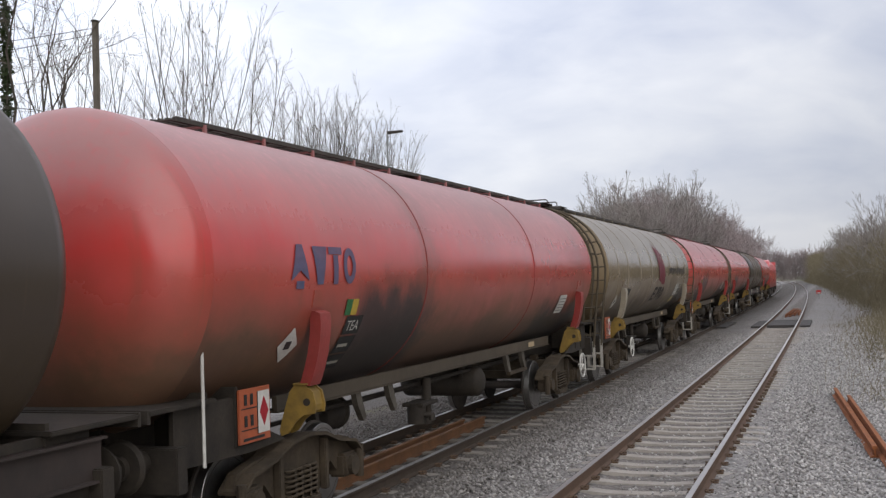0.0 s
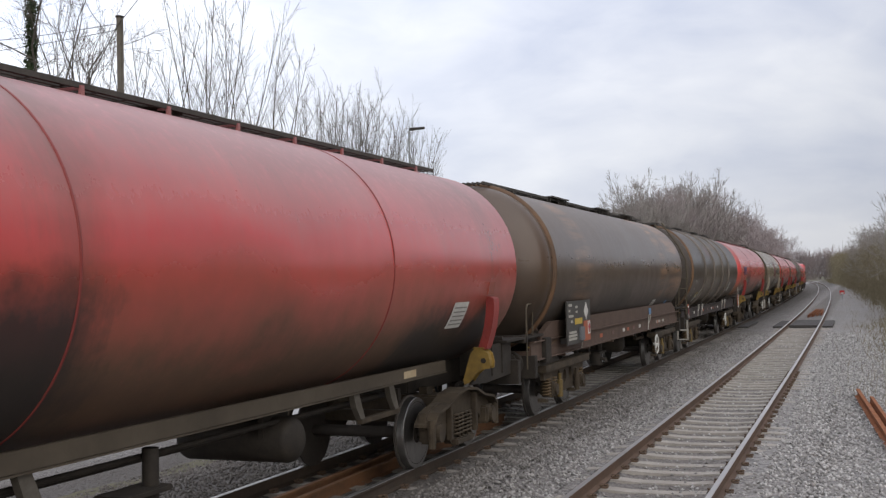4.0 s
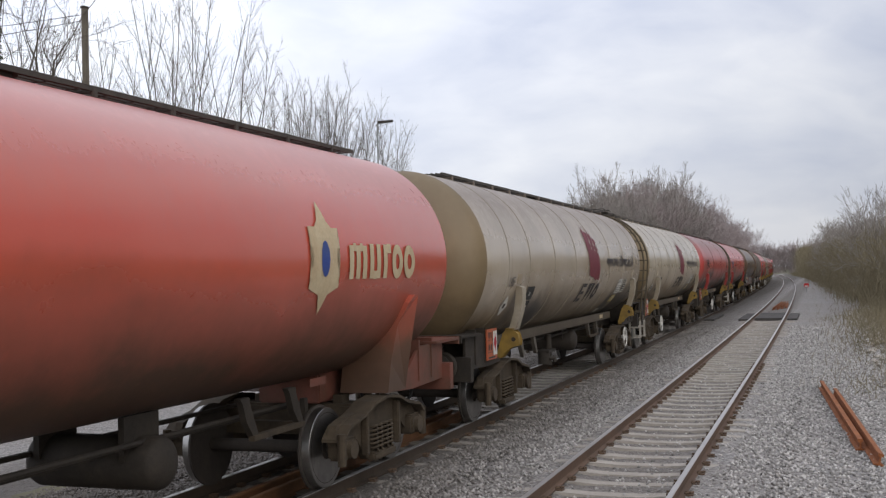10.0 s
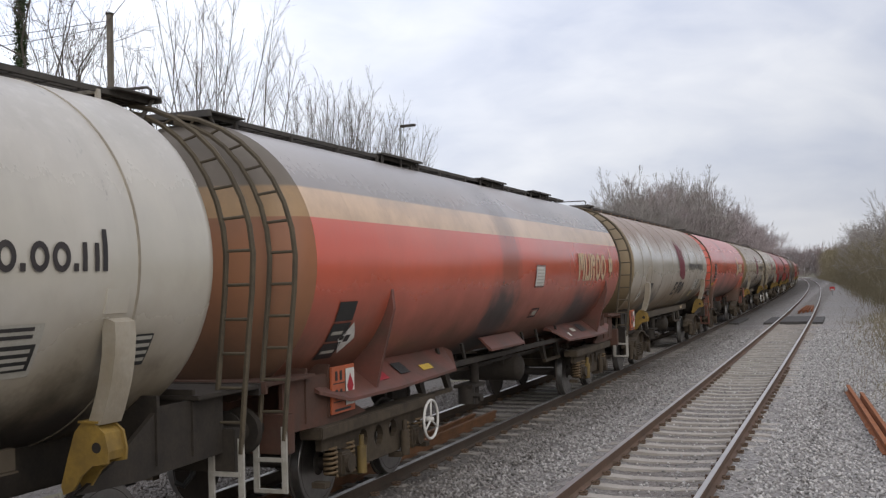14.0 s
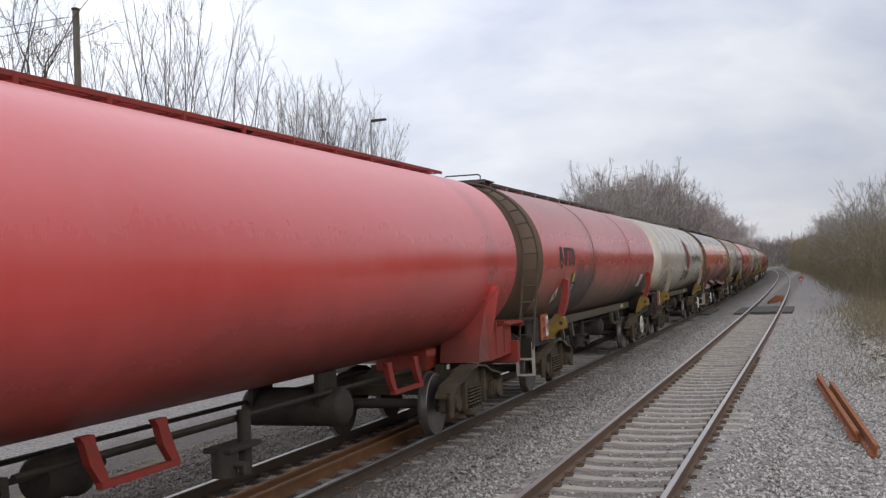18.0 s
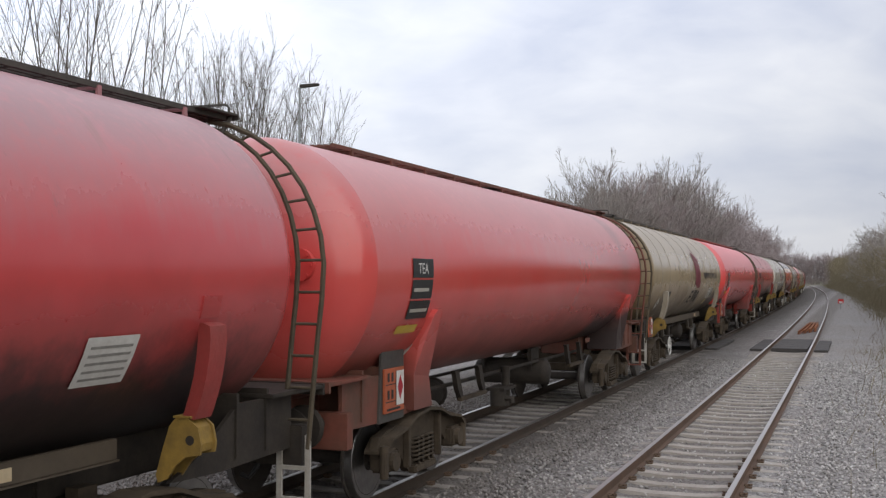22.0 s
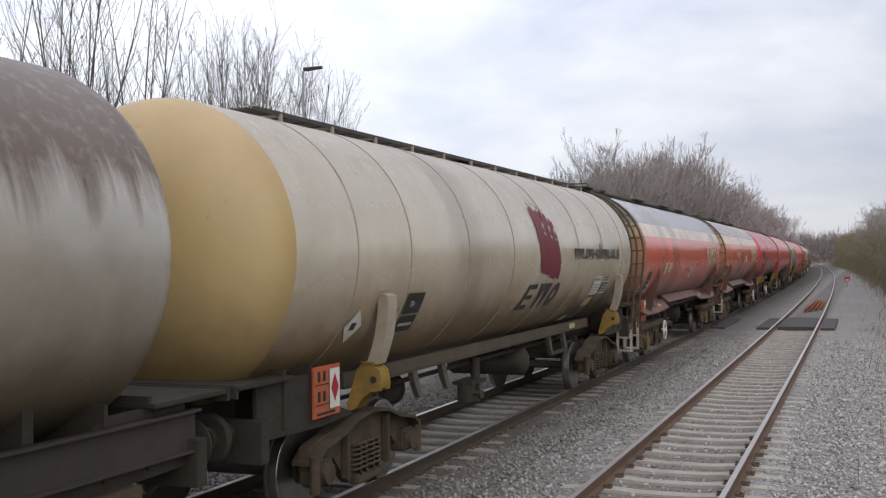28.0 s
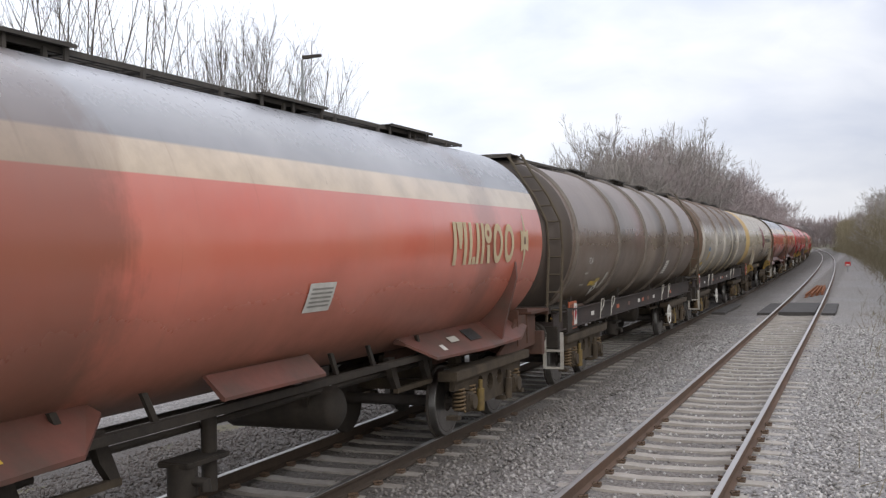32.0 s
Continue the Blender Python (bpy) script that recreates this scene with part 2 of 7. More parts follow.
PALE = barrel_paint("pale_grey_tank_paint", (0.39, 0.325, 0.245), (0.44, 0.39, 0.33), grime=(0.135, 0.092, 0.042), dirt=0.96, deep_at=1.75, dust_sheen=(0.165, 0.128, 0.10), top=0.95, spills=((-4.6, -3.0, 2.0), (3.4, 6.8, 1.9)), low_at=2.35)
RUSTY = barrel_paint("rust_streaked_cream_paint", (0.42, 0.395, 0.345), (0.46, 0.45, 0.415), grime=(0.20, 0.13, 0.060), dirt=0.94, deep_at=1.7, dust_sheen=(0.19, 0.118, 0.078), top=0.95, crown_at=3.55, crown_w=0.5, crown_mix=1.3, runs=0.75, spills=((-4.6, -3.0, 2.0), (3.4, 6.4, 1.8),), low_at=2.5)
CLEAN = barrel_paint("clean_pale_tank_paint", (0.46, 0.425, 0.355), (0.49, 0.465, 0.42), grime=(0.20, 0.15, 0.085), dirt=0.85, low_at=2.2, deep_at=1.55, dust_sheen=(0.24, 0.21, 0.175), top=0.6, spills=((3.2, 6.6, 1.7),))
OLIVE = barrel_paint("olive_grimed_tank_paint", (0.20, 0.155, 0.100), (0.25, 0.205, 0.140), grime=(0.10, 0.066, 0.032), dirt=0.95, dust_sheen=(0.13, 0.105, 0.075), top=0.7, spills=((3.8, 6.8, 2.0),), low_at=2.4)
TAN = barrel_paint("tan_tank_paint", (0.36, 0.275, 0.165), (0.42, 0.355, 0.25), grime=(0.12, 0.078, 0.032), dirt=0.95, dust_sheen=(0.19, 0.15, 0.10), top=0.6, spills=((3.8, 6.8, 2.0),), low_at=2.4)
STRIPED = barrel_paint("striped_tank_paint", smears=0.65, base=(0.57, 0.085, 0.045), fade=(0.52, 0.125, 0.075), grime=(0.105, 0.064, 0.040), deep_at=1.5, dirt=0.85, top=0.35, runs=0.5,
                       stripe=(3.06, 3.37, (0.60, 0.40, 0.24), (0.24, 0.21, 0.195)), dust_sheen=(0.19, 0.16, 0.14), spills=((-2.0, -0.6, 2.3), (3.2, 5.6, 2.1)), bands=((-1.2, 0.4, 0.45),), low_at=2.42,
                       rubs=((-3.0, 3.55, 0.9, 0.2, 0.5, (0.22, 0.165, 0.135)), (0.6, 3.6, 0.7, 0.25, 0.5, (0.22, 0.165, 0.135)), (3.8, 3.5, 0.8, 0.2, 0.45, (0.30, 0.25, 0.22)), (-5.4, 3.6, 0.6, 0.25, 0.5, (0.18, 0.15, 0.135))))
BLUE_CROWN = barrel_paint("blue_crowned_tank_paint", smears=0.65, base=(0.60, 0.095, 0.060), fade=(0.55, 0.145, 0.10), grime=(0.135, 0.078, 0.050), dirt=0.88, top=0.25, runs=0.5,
                          stripe=(3.06, 3.37, (0.58, 0.47, 0.34), (0.275, 0.27, 0.275)), dust_sheen=(0.10, 0.125, 0.17), spills=((4.6, 6.4, 2.2),), bands=((-5.0, 0.4, 0.25), (-3.2, 0.35, 0.5), (5.2, 0.3, 0.55)), low_at=2.35, deep_at=1.6,
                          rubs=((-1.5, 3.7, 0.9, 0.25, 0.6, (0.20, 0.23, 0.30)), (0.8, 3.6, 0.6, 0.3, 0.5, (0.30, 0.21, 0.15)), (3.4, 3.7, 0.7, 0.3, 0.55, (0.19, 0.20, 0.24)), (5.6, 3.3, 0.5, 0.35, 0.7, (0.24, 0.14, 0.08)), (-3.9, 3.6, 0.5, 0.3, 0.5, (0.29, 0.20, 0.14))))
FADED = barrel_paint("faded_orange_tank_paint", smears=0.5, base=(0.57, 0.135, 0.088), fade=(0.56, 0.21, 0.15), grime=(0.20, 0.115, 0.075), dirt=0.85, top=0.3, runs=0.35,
                     stripe=(3.10, 3.36, (0.60, 0.47, 0.33), (0.30, 0.29, 0.29)), dust_sheen=(0.15, 0.17, 0.21), bands=((-3.8, 0.7, 0.55), (4.6, 0.3, 0.4)), low_at=2.1, deep_at=1.4)
BLACK = barrel_paint("black_tank_paint", (0.040, 0.029, 0.021), (0.061, 0.043, 0.031), grime=(0.078, 0.052, 0.025), dirt=0.85, low_at=2.15, deep_at=1.6, dust_sheen=(0.054, 0.041, 0.033), top=0.75, rough=0.30, bands=((-1.65, 0.28, 0.75), (0.5, 0.45, 0.7)), runs=0.4, spec=0.5,
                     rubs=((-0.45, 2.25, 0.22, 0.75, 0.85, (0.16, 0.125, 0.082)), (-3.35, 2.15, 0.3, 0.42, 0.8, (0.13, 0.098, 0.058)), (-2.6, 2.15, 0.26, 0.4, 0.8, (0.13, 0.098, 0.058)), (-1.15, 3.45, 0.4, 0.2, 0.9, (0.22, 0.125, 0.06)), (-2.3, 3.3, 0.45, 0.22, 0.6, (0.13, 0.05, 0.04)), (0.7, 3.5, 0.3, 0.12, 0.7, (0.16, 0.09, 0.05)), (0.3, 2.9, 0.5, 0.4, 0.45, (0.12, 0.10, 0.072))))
SMEARED = barrel_paint("smeared_brown_tank_paint", (0.066, 0.041, 0.026), (0.100, 0.062, 0.038), grime=(0.030, 0.021, 0.013), low_at=2.55, deep_at=1.9, dirt=0.85, dust_sheen=(0.095, 0.068, 0.050), top=0.6, rough=0.27, runs=0.5, spec=0.5, scuffs=((3.9, 0.35, 0.9), (5.9, 0.9, 0.75), (-5.2, 0.5, 0.5)))
BROWN = barrel_paint("brown_tank_paint", (0.128, 0.094, 0.076), (0.175, 0.132, 0.108), grime=(0.090, 0.064, 0.036), dirt=0.85, low_at=2.35, deep_at=1.65, dust_sheen=(0.165, 0.128, 0.110), top=0.6, rough=0.27, bands=((1.25, 0.35, 0.6), (-3.4, 0.3, 0.5)), runs=0.4, spec=0.5,
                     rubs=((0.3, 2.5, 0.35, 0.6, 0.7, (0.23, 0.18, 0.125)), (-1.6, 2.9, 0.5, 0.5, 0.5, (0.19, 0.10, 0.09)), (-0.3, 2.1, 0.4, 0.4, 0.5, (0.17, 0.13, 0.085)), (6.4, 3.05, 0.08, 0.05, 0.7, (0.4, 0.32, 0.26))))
GREY = barrel_paint("grey_tank_paint", (0.33, 0.305, 0.268), (0.42, 0.40, 0.37), grime=(0.125, 0.096, 0.055), dirt=0.93, dust_sheen=(0.092, 0.060, 0.042), top=0.97, crown_at=3.45, crown_w=0.35, crown_mix=1.2, rough=0.22, spills=((0.8, 2.4, 3.4),), bands=((1.5, 0.7, 0.8),), runs=0.6, low_at=2.45, deep_at=1.6)
END_TAN = barrel_paint("tan_grimed_end", (0.18, 0.125, 0.060), (0.23, 0.175, 0.10), grime=(0.08, 0.052, 0.020), dirt=0.8, dust_sheen=(0.10, 0.075, 0.045), top=0.5, rough=0.5, runs=0.8, low_at=2.6)
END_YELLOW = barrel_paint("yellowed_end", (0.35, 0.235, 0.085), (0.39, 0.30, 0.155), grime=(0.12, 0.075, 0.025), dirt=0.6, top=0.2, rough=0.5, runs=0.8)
END_BROWN = barrel_paint("brown_grimed_end", (0.082, 0.050, 0.028), (0.120, 0.062, 0.036), grime=(0.06, 0.04, 0.02), dirt=0.7, dust_sheen=(0.07, 0.055, 0.04), top=0.5, rough=0.6, runs=0.8)
END_DARK = barrel_paint("dark_brown_end", (0.046, 0.033, 0.024), (0.066, 0.046, 0.032), grime=(0.034, 0.025, 0.018), dirt=0.7, dust_sheen=(0.05, 0.04, 0.032), top=0.6, rough=0.6, runs=0.8)
END_RUST = barrel_paint("rust_orange_end", (0.26, 0.098, 0.042), (0.21, 0.105, 0.052), stripe=(3.06, 3.37, (0.38, 0.235, 0.11), (0.17, 0.14, 0.11)), grime=(0.07, 0.045, 0.028), dirt=0.8, dust_sheen=(0.10, 0.085, 0.07), top=0.8, rough=0.55, runs=0.6)
STRAP_CREAM = plain("cream_strap_paint", (0.37, 0.33, 0.265), (0.26, 0.215, 0.15), 2.5, 0.45)
STRAP_RED = plain("red_strap_paint", (0.34, 0.050, 0.045), (0.22, 0.050, 0.042), 2.5, 0.45)
SEAM_PALE = plain("seam_grime_on_cream", (0.19, 0.158, 0.115), (0.32, 0.28, 0.22), 2.0, 0.6)
SEAM_RED = plain("seam_grime_on_red", (0.27, 0.042, 0.037), (0.19, 0.05, 0.043), 2.0, 0.5)
FRAME = plain("underframe_steel", (0.022, 0.0185, 0.0155), (0.045, 0.036, 0.027), 4.0, 0.75)
BRACE = plain("grimy_brace", (0.060, 0.050, 0.038), (0.13, 0.115, 0.095), 2.5, 0.7)
FRAME_RED = plain("red_underframe", (0.26, 0.030, 0.022), (0.18, 0.040, 0.028), 3.0, 0.6)
GRIMY_RED = plain("grimy_red_underframe", (0.185, 0.058, 0.040), (0.085, 0.054, 0.038), 1.6, 0.6)
FRAME_BROWN = plain("brown_underframe", (0.085, 0.055, 0.042), (0.12, 0.080, 0.060), 3.0, 0.7)
FRAME_RUST = plain("rust_brown_underframe", (0.10, 0.045, 0.030), (0.065, 0.042, 0.032), 3.0, 0.75)
SPILL = plain("faded_red_plate", (0.165, 0.060, 0.045), (0.066, 0.049, 0.038), 1.3, 0.5)
LADDER = plain("grimy_ladder", (0.060, 0.048, 0.033), (0.10, 0.080, 0.052), 5.0, 0.8)
STRIP = plain("sole_bar_paint", (0.105, 0.084, 0.060), (0.060, 0.047, 0.033), 1.2, 0.6)
BOGIE = plain("bogie_grime", (0.034, 0.026, 0.018), (0.084, 0.063, 0.041), 3.0, 0.85)
WHEEL = plain("wheel_steel", (0.035, 0.030, 0.026), (0.055, 0.045, 0.038), 6.0, 0.82)
TREAD = plain("polished_tread", (0.45, 0.44, 0.42), (0.30, 0.29, 0.28), 6.0, 0.35, 1.0, 0.02)
SPRING = plain("rusty_spring", (0.11, 0.075, 0.042), (0.16, 0.11, 0.06), 12.0, 0.8)
YELLOW = plain("worn_yellow_paint", (0.30, 0.19, 0.040), (0.145, 0.095, 0.032), 5.0, 0.6)
WHITE = plain("white_paint", (0.62, 0.61, 0.57), (0.50, 0.48, 0.44), 8.0, 0.55)
PLATE_ORANGE = plain("orange_plate", (0.44, 0.105, 0.042), (0.26, 0.080, 0.042), 3.5, 0.5)
PLATE_BLACK = plain("black_plate", (0.018, 0.018, 0.018), (0.032, 0.032, 0.030), 6.0, 0.5)
DIAMOND = plain("red_diamond", (0.36, 0.02, 0.03), (0.28, 0.02, 0.03), 6.0, 0.5)
GREEN = plain("green_sticker", (0.03, 0.14, 0.05), (0.05, 0.18, 0.07), 8.0, 0.5)
STICKER_YELLOW = plain("yellow_sticker", (0.55, 0.38, 0.05), (0.42, 0.29, 0.05), 8.0, 0.5)
BLUE = plain("faded_blue_paint", (0.085, 0.100, 0.18), (0.16, 0.085, 0.13), 2.0, 0.6)
FAINT_INK = plain("faded_small_print", (0.20, 0.19, 0.175), (0.32, 0.31, 0.28), 9.0, 0.6)
INK = plain("dark_lettering", (0.030, 0.028, 0.030), (0.055, 0.045, 0.042), 3.0, 0.6)
MAROON = plain("maroon_emblem_paint", (0.13, 0.018, 0.030), (0.17, 0.030, 0.040), 2.0, 0.55)
CREAM_INK = plain("cream_lettering", (0.55, 0.46, 0.30), (0.45, 0.33, 0.20), 3.0, 0.6)
BOARD = plain("side_board", (0.050, 0.046, 0.042), (0.075, 0.068, 0.060), 3.0, 0.6)
GREY_CASE = plain("grey_case", (0.17, 0.18, 0.19), (0.12, 0.125, 0.13), 4.0, 0.5)
STENCIL_BLUE = plain("blue_stencil", (0.10, 0.22, 0.40), (0.14, 0.24, 0.36), 6.0, 0.6)
SOLE = plain("reddish_black_sole_bar", (0.032, 0.028, 0.026), (0.054, 0.038, 0.033), 1.0, 0.65)
DIRTY_WHITE = plain("dirty_white_paint", (0.42, 0.40, 0.36), (0.26, 0.24, 0.20), 5.0, 0.6)
RIB_RUST = plain("rust_edged_ring", (0.19, 0.10, 0.048), (0.058, 0.040, 0.028), 0.9, 0.55)
# train's track sleepers: shade under the wagons put into a darker concrete
DARK_SLEEPER = plain("shaded_concrete", (0.27, 0.245, 0.215), (0.165, 0.147, 0.127), 3.0, 0.9, bump=0.3)
DAMPER = plain("yellow_damper", (0.19, 0.13, 0.04), (0.09, 0.065, 0.03), 4.0, 0.6)
BADGE_BLUE = plain("badge_blue", (0.03, 0.06, 0.26), (0.04, 0.07, 0.22), 6.0, 0.5)
CARD = plain("pale_notice", (0.42, 0.40, 0.35), (0.34, 0.32, 0.27), 8.0, 0.55)
LOW_CARD = plain("yellowed_notice", (0.42, 0.33, 0.12), (0.34, 0.27, 0.10), 6.0, 0.55)
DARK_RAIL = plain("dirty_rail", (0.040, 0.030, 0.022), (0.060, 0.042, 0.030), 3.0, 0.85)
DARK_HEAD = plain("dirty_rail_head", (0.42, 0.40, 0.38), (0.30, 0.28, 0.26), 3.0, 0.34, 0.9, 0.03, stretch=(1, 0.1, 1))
WALKWAY = plain("walkway_grating", (0.050, 0.046, 0.042), (0.085, 0.075, 0.065), 6.0, 0.8)
RAIL_SIDE = plain("rail_rust", (0.135, 0.082, 0.055), (0.080, 0.054, 0.040), 3.0, 0.85, stretch=(1, 0.3, 1))
RAIL_TOP = plain("rail_head", (0.46, 0.43, 0.41), (0.36, 0.33, 0.31), 3.0, 0.38, 1.0, 0.03, stretch=(1, 0.1, 1))
RAIL_BROWN = plain("brown_rail_rust", (0.18, 0.083, 0.037), (0.105, 0.055, 0.029), 3.0, 0.85)
# rings paler than the barrels: crest highlight put into the dusty colour
RIB = plain("dusty_highlit_ring", (0.165, 0.138, 0.115), (0.070, 0.058, 0.047), 1.1, 0.32)
RUST = plain("orange_rust", (0.26, 0.090, 0.030), (0.17, 0.060, 0.025), 4.0, 0.9)
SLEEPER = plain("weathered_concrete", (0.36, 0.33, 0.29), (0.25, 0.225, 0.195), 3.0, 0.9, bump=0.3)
CLIP_RUST = plain("clip_rust", (0.13, 0.085, 0.055), (0.085, 0.060, 0.045), 9.0, 0.9)
RUBBER = plain("crossing_rubber", (0.045, 0.042, 0.040), (0.075, 0.068, 0.062), 2.0, 0.85)
BARK = plain("grey_bark", (0.12, 0.105, 0.085), (0.19, 0.165, 0.135), 3.0, 0.95)
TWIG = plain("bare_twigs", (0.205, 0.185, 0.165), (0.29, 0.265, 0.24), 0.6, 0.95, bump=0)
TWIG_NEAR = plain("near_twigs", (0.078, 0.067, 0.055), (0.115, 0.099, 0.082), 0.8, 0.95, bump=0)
# reddish twigs paled towards grey: distance haze put into the colour
TWIG_RED_HAZED = plain("reddish_twigs_hazed", (0.26, 0.215, 0.205), (0.33, 0.285, 0.275), 0.4, 0.95, bump=0)
SCRUB = plain("winter_scrub", (0.15, 0.130, 0.080), (0.21, 0.175, 0.115), 0.5, 0.95, bump=0)
IVY = plain("ivy_leaves", (0.022, 0.040, 0.012), (0.045, 0.065, 0.020), 2.0, 0.6, bump=0)
GALV = plain("galvanised_steel", (0.30, 0.31, 0.31), (0.22, 0.23, 0.23), 6.0, 0.5, 0.6)
RUBBLE = plain("pale_rubble", (0.40, 0.37, 0.32), (0.24, 0.21, 0.18), 3.0, 0.9)
SIGNAL_RED = plain("red_board", (0.55, 0.03, 0.03), (0.45, 0.03, 0.03), 4.0, 0.5)


def ballast_material(name, a, b, c):
    m, t, s = graph(name)
    tc = t.nodes.new("ShaderNodeTexCoord")
    v = add(t, "ShaderNodeTexVoronoi", Scale=17.0, Randomness=1.0)
    t.links.new(tc.outputs["Object"], v.inputs["Vector"])
    hue = t.nodes.new("ShaderNodeSeparateColor")
    t.links.new(v.outputs["Color"], hue.inputs["Color"])
    big_f = ramped(t, noisy(t, 0.35, 4, 0.6), 0.35, 0.7)
    col = mixer(t, hue.outputs["Red"], a, b)
    col = mixer(t, times(t, big_f, 0.55), col, c)
    # brake dust and rust along the busy track, plus painted-in shade under the train
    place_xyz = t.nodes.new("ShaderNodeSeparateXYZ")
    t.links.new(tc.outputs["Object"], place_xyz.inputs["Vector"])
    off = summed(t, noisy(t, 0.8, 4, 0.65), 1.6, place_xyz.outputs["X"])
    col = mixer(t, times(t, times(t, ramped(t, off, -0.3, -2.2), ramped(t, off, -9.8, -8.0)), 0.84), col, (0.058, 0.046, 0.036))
    # and a browner strip between the near rails
    wide = t.nodes.new("ShaderNodeMath")
    wide.operation = "ABSOLUTE"
    t.links.new(place_xyz.outputs["X"], wide.inputs[0])
    col = mixer(t, times(t, ramped(t, wide.outputs[0], 0.95, 0.6), 0.55), col, (0.115, 0.095, 0.078))
    gap = ramped(t, v.outputs["Distance"], 0.55, 0.15)
    col = mixer(t, times(t, ramped(t, v.outputs["Distance"], 0.45, 0.8), 0.75), col, tuple(0.3 * q for q in c))
    t.links.new(col, s.inputs["Base Color"])
    s.inputs["Roughness"].default_value = 0.9
    bumpy(t, s, gap, 0.9, 0.05)
    return m


BALLAST = ballast_material("limestone_ballast", (0.38, 0.36, 0.34), (0.20, 0.19, 0.185), (0.24, 0.21, 0.185))
m_, t_, s_ = graph("ballast_stones")
oi = t_.nodes.new("ShaderNodeNewGeometry")
sc_ = mixer(t_, oi.outputs["Random Per Island"], (0.135, 0.127, 0.12), (0.45, 0.43, 0.405))
tc_ = t_.nodes.new("ShaderNodeTexCoord")
sx_ = t_.nodes.new("ShaderNodeSeparateXYZ")
t_.links.new(tc_.outputs["Object"], sx_.inputs["Vector"])
# same brown tint on the stones: dirt plus painted-in shade under the train
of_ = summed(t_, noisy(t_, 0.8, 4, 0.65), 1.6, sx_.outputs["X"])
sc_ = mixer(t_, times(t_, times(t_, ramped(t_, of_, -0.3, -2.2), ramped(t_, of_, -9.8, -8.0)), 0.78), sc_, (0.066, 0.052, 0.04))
t_.links.new(sc_, s_.inputs["Base Color"])
s_.inputs["Roughness"].default_value = 0.9
STONE = m_
EARTH = plain("rough_grass", (0.090, 0.085, 0.045), (0.13, 0.115, 0.075), 0.4, 0.95, bump=0.5)


# ---- mesh tools ----
CACHE, KEPT = {}, []
ZC, RAD = 2.625, 1.45  # barrel axis height and radius


def mesh_of(key, maker, material, smooth=False):
    """One mesh for each key and material, shared by all the parts that look alike."""
    k = (key, material.name)
    if k not in CACHE:
        bm = bmesh.new()
        maker(bm)
        me = bpy.data.meshes.new(key.split("<")[0][:24])
        bm.to_mesh(me)
        bm.free()
        me.materials.append(material)
        if smooth:
            me.shade_smooth() if smooth is True else me.set_sharp_from_angle(angle=radians(smooth))
            if smooth is not True:
                me.shade_smooth()
                me.set_sharp_from_angle(angle=radians(smooth))
        CACHE[k] = me
    return CACHE[k]


def part(name, maker, material, parent, label="", m=None, key="", smooth=False):
    """A mesh object under a thing or a part."""
    if not key:
        key = name + str(maker)
        KEPT.append(maker)
    ob = new(name, mesh_of(key, maker, material, smooth))
    ob.parent = parent
    if m is not None:
        ob.matrix_basis = m
    if label:
        ob["label"] = label
    return ob


def thing(name, label, category, group="", m=None, kind=""):
    ob = tagged(new(name), label, category, group, kind)
    ob.empty_display_size = 0.2
    if m is not None:
        ob.matrix_basis = m
    return ob


def solid(name, maker, material, label, category, kind="", group="", m=None, smooth=False):
    """A thing that is a single mesh."""
    bm = bmesh.new()
    maker(bm)
    me = bpy.data.meshes.new(name)
    bm.to_mesh(me)
    bm.free()
    me.materials.append(material)
    if smooth:
        me.shade_smooth()
    ob = tagged(new(name, me), label, category, group, kind)
    if m is not None:
        ob.matrix_basis = m
    return ob


def box(bm, x0, x1, y0, y1, z0, z1, bevel=0.0):
    r = bmesh.ops.create_cube(bm, size=1.0, matrix=Matrix.LocRotScale(((x0 + x1) / 2, (y0 + y1) / 2, (z0 + z1) / 2), None, (x1 - x0, y1 - y0, z1 - z0)))
    if bevel:
        es = list({e for v in r["verts"] for e in v.link_edges})
        bmesh.ops.bevel(bm, geom=es, offset=bevel, segments=2, affect="EDGES")


def rod(bm, a, b, r=0.02, n=8, r2=None):
    a, b = Vector(a), Vector(b)
    d = b - a
    m = Matrix.Translation((a + b) / 2) @ d.to_track_quat("Z", "Y").to_matrix().to_4x4()
    bmesh.ops.create_cone(bm, cap_ends=True, segments=n, radius1=r, radius2=r if r2 is None else r2, depth=d.length, matrix=m)


def pipe(bm, pts, r=0.02, n=8):
    """A round bar bent along a line of points, in one piece."""
    pts = [Vector(p) for p in pts]
    ways = [(b - a).normalized() for a, b in zip(pts, pts[1:])]
    side, rings = None, []
    for i, p in enumerate(pts):
        d = (ways[max(i - 1, 0)] + ways[min(i, len(ways) - 1)]).normalized()
        if side is None:
            side = d.orthogonal().normalized()
        side = (side - d * side.dot(d)).normalized()
        up = d.cross(side)
        rings.append([bm.verts.new(p + r * (math.cos(2 * math.pi * k / n) * side + math.sin(2 * math.pi * k / n) * up)) for k in range(n)])
    for a, b in zip(rings, rings[1:]):
        for k in range(n):
            bm.faces.new((a[k], a[(k + 1) % n], b[(k + 1) % n], b[k]))
    bm.faces.new(rings[0])
    bm.faces.new(rings[-1])
    bmesh.ops.recalc_face_normals(bm, faces=bm.faces)


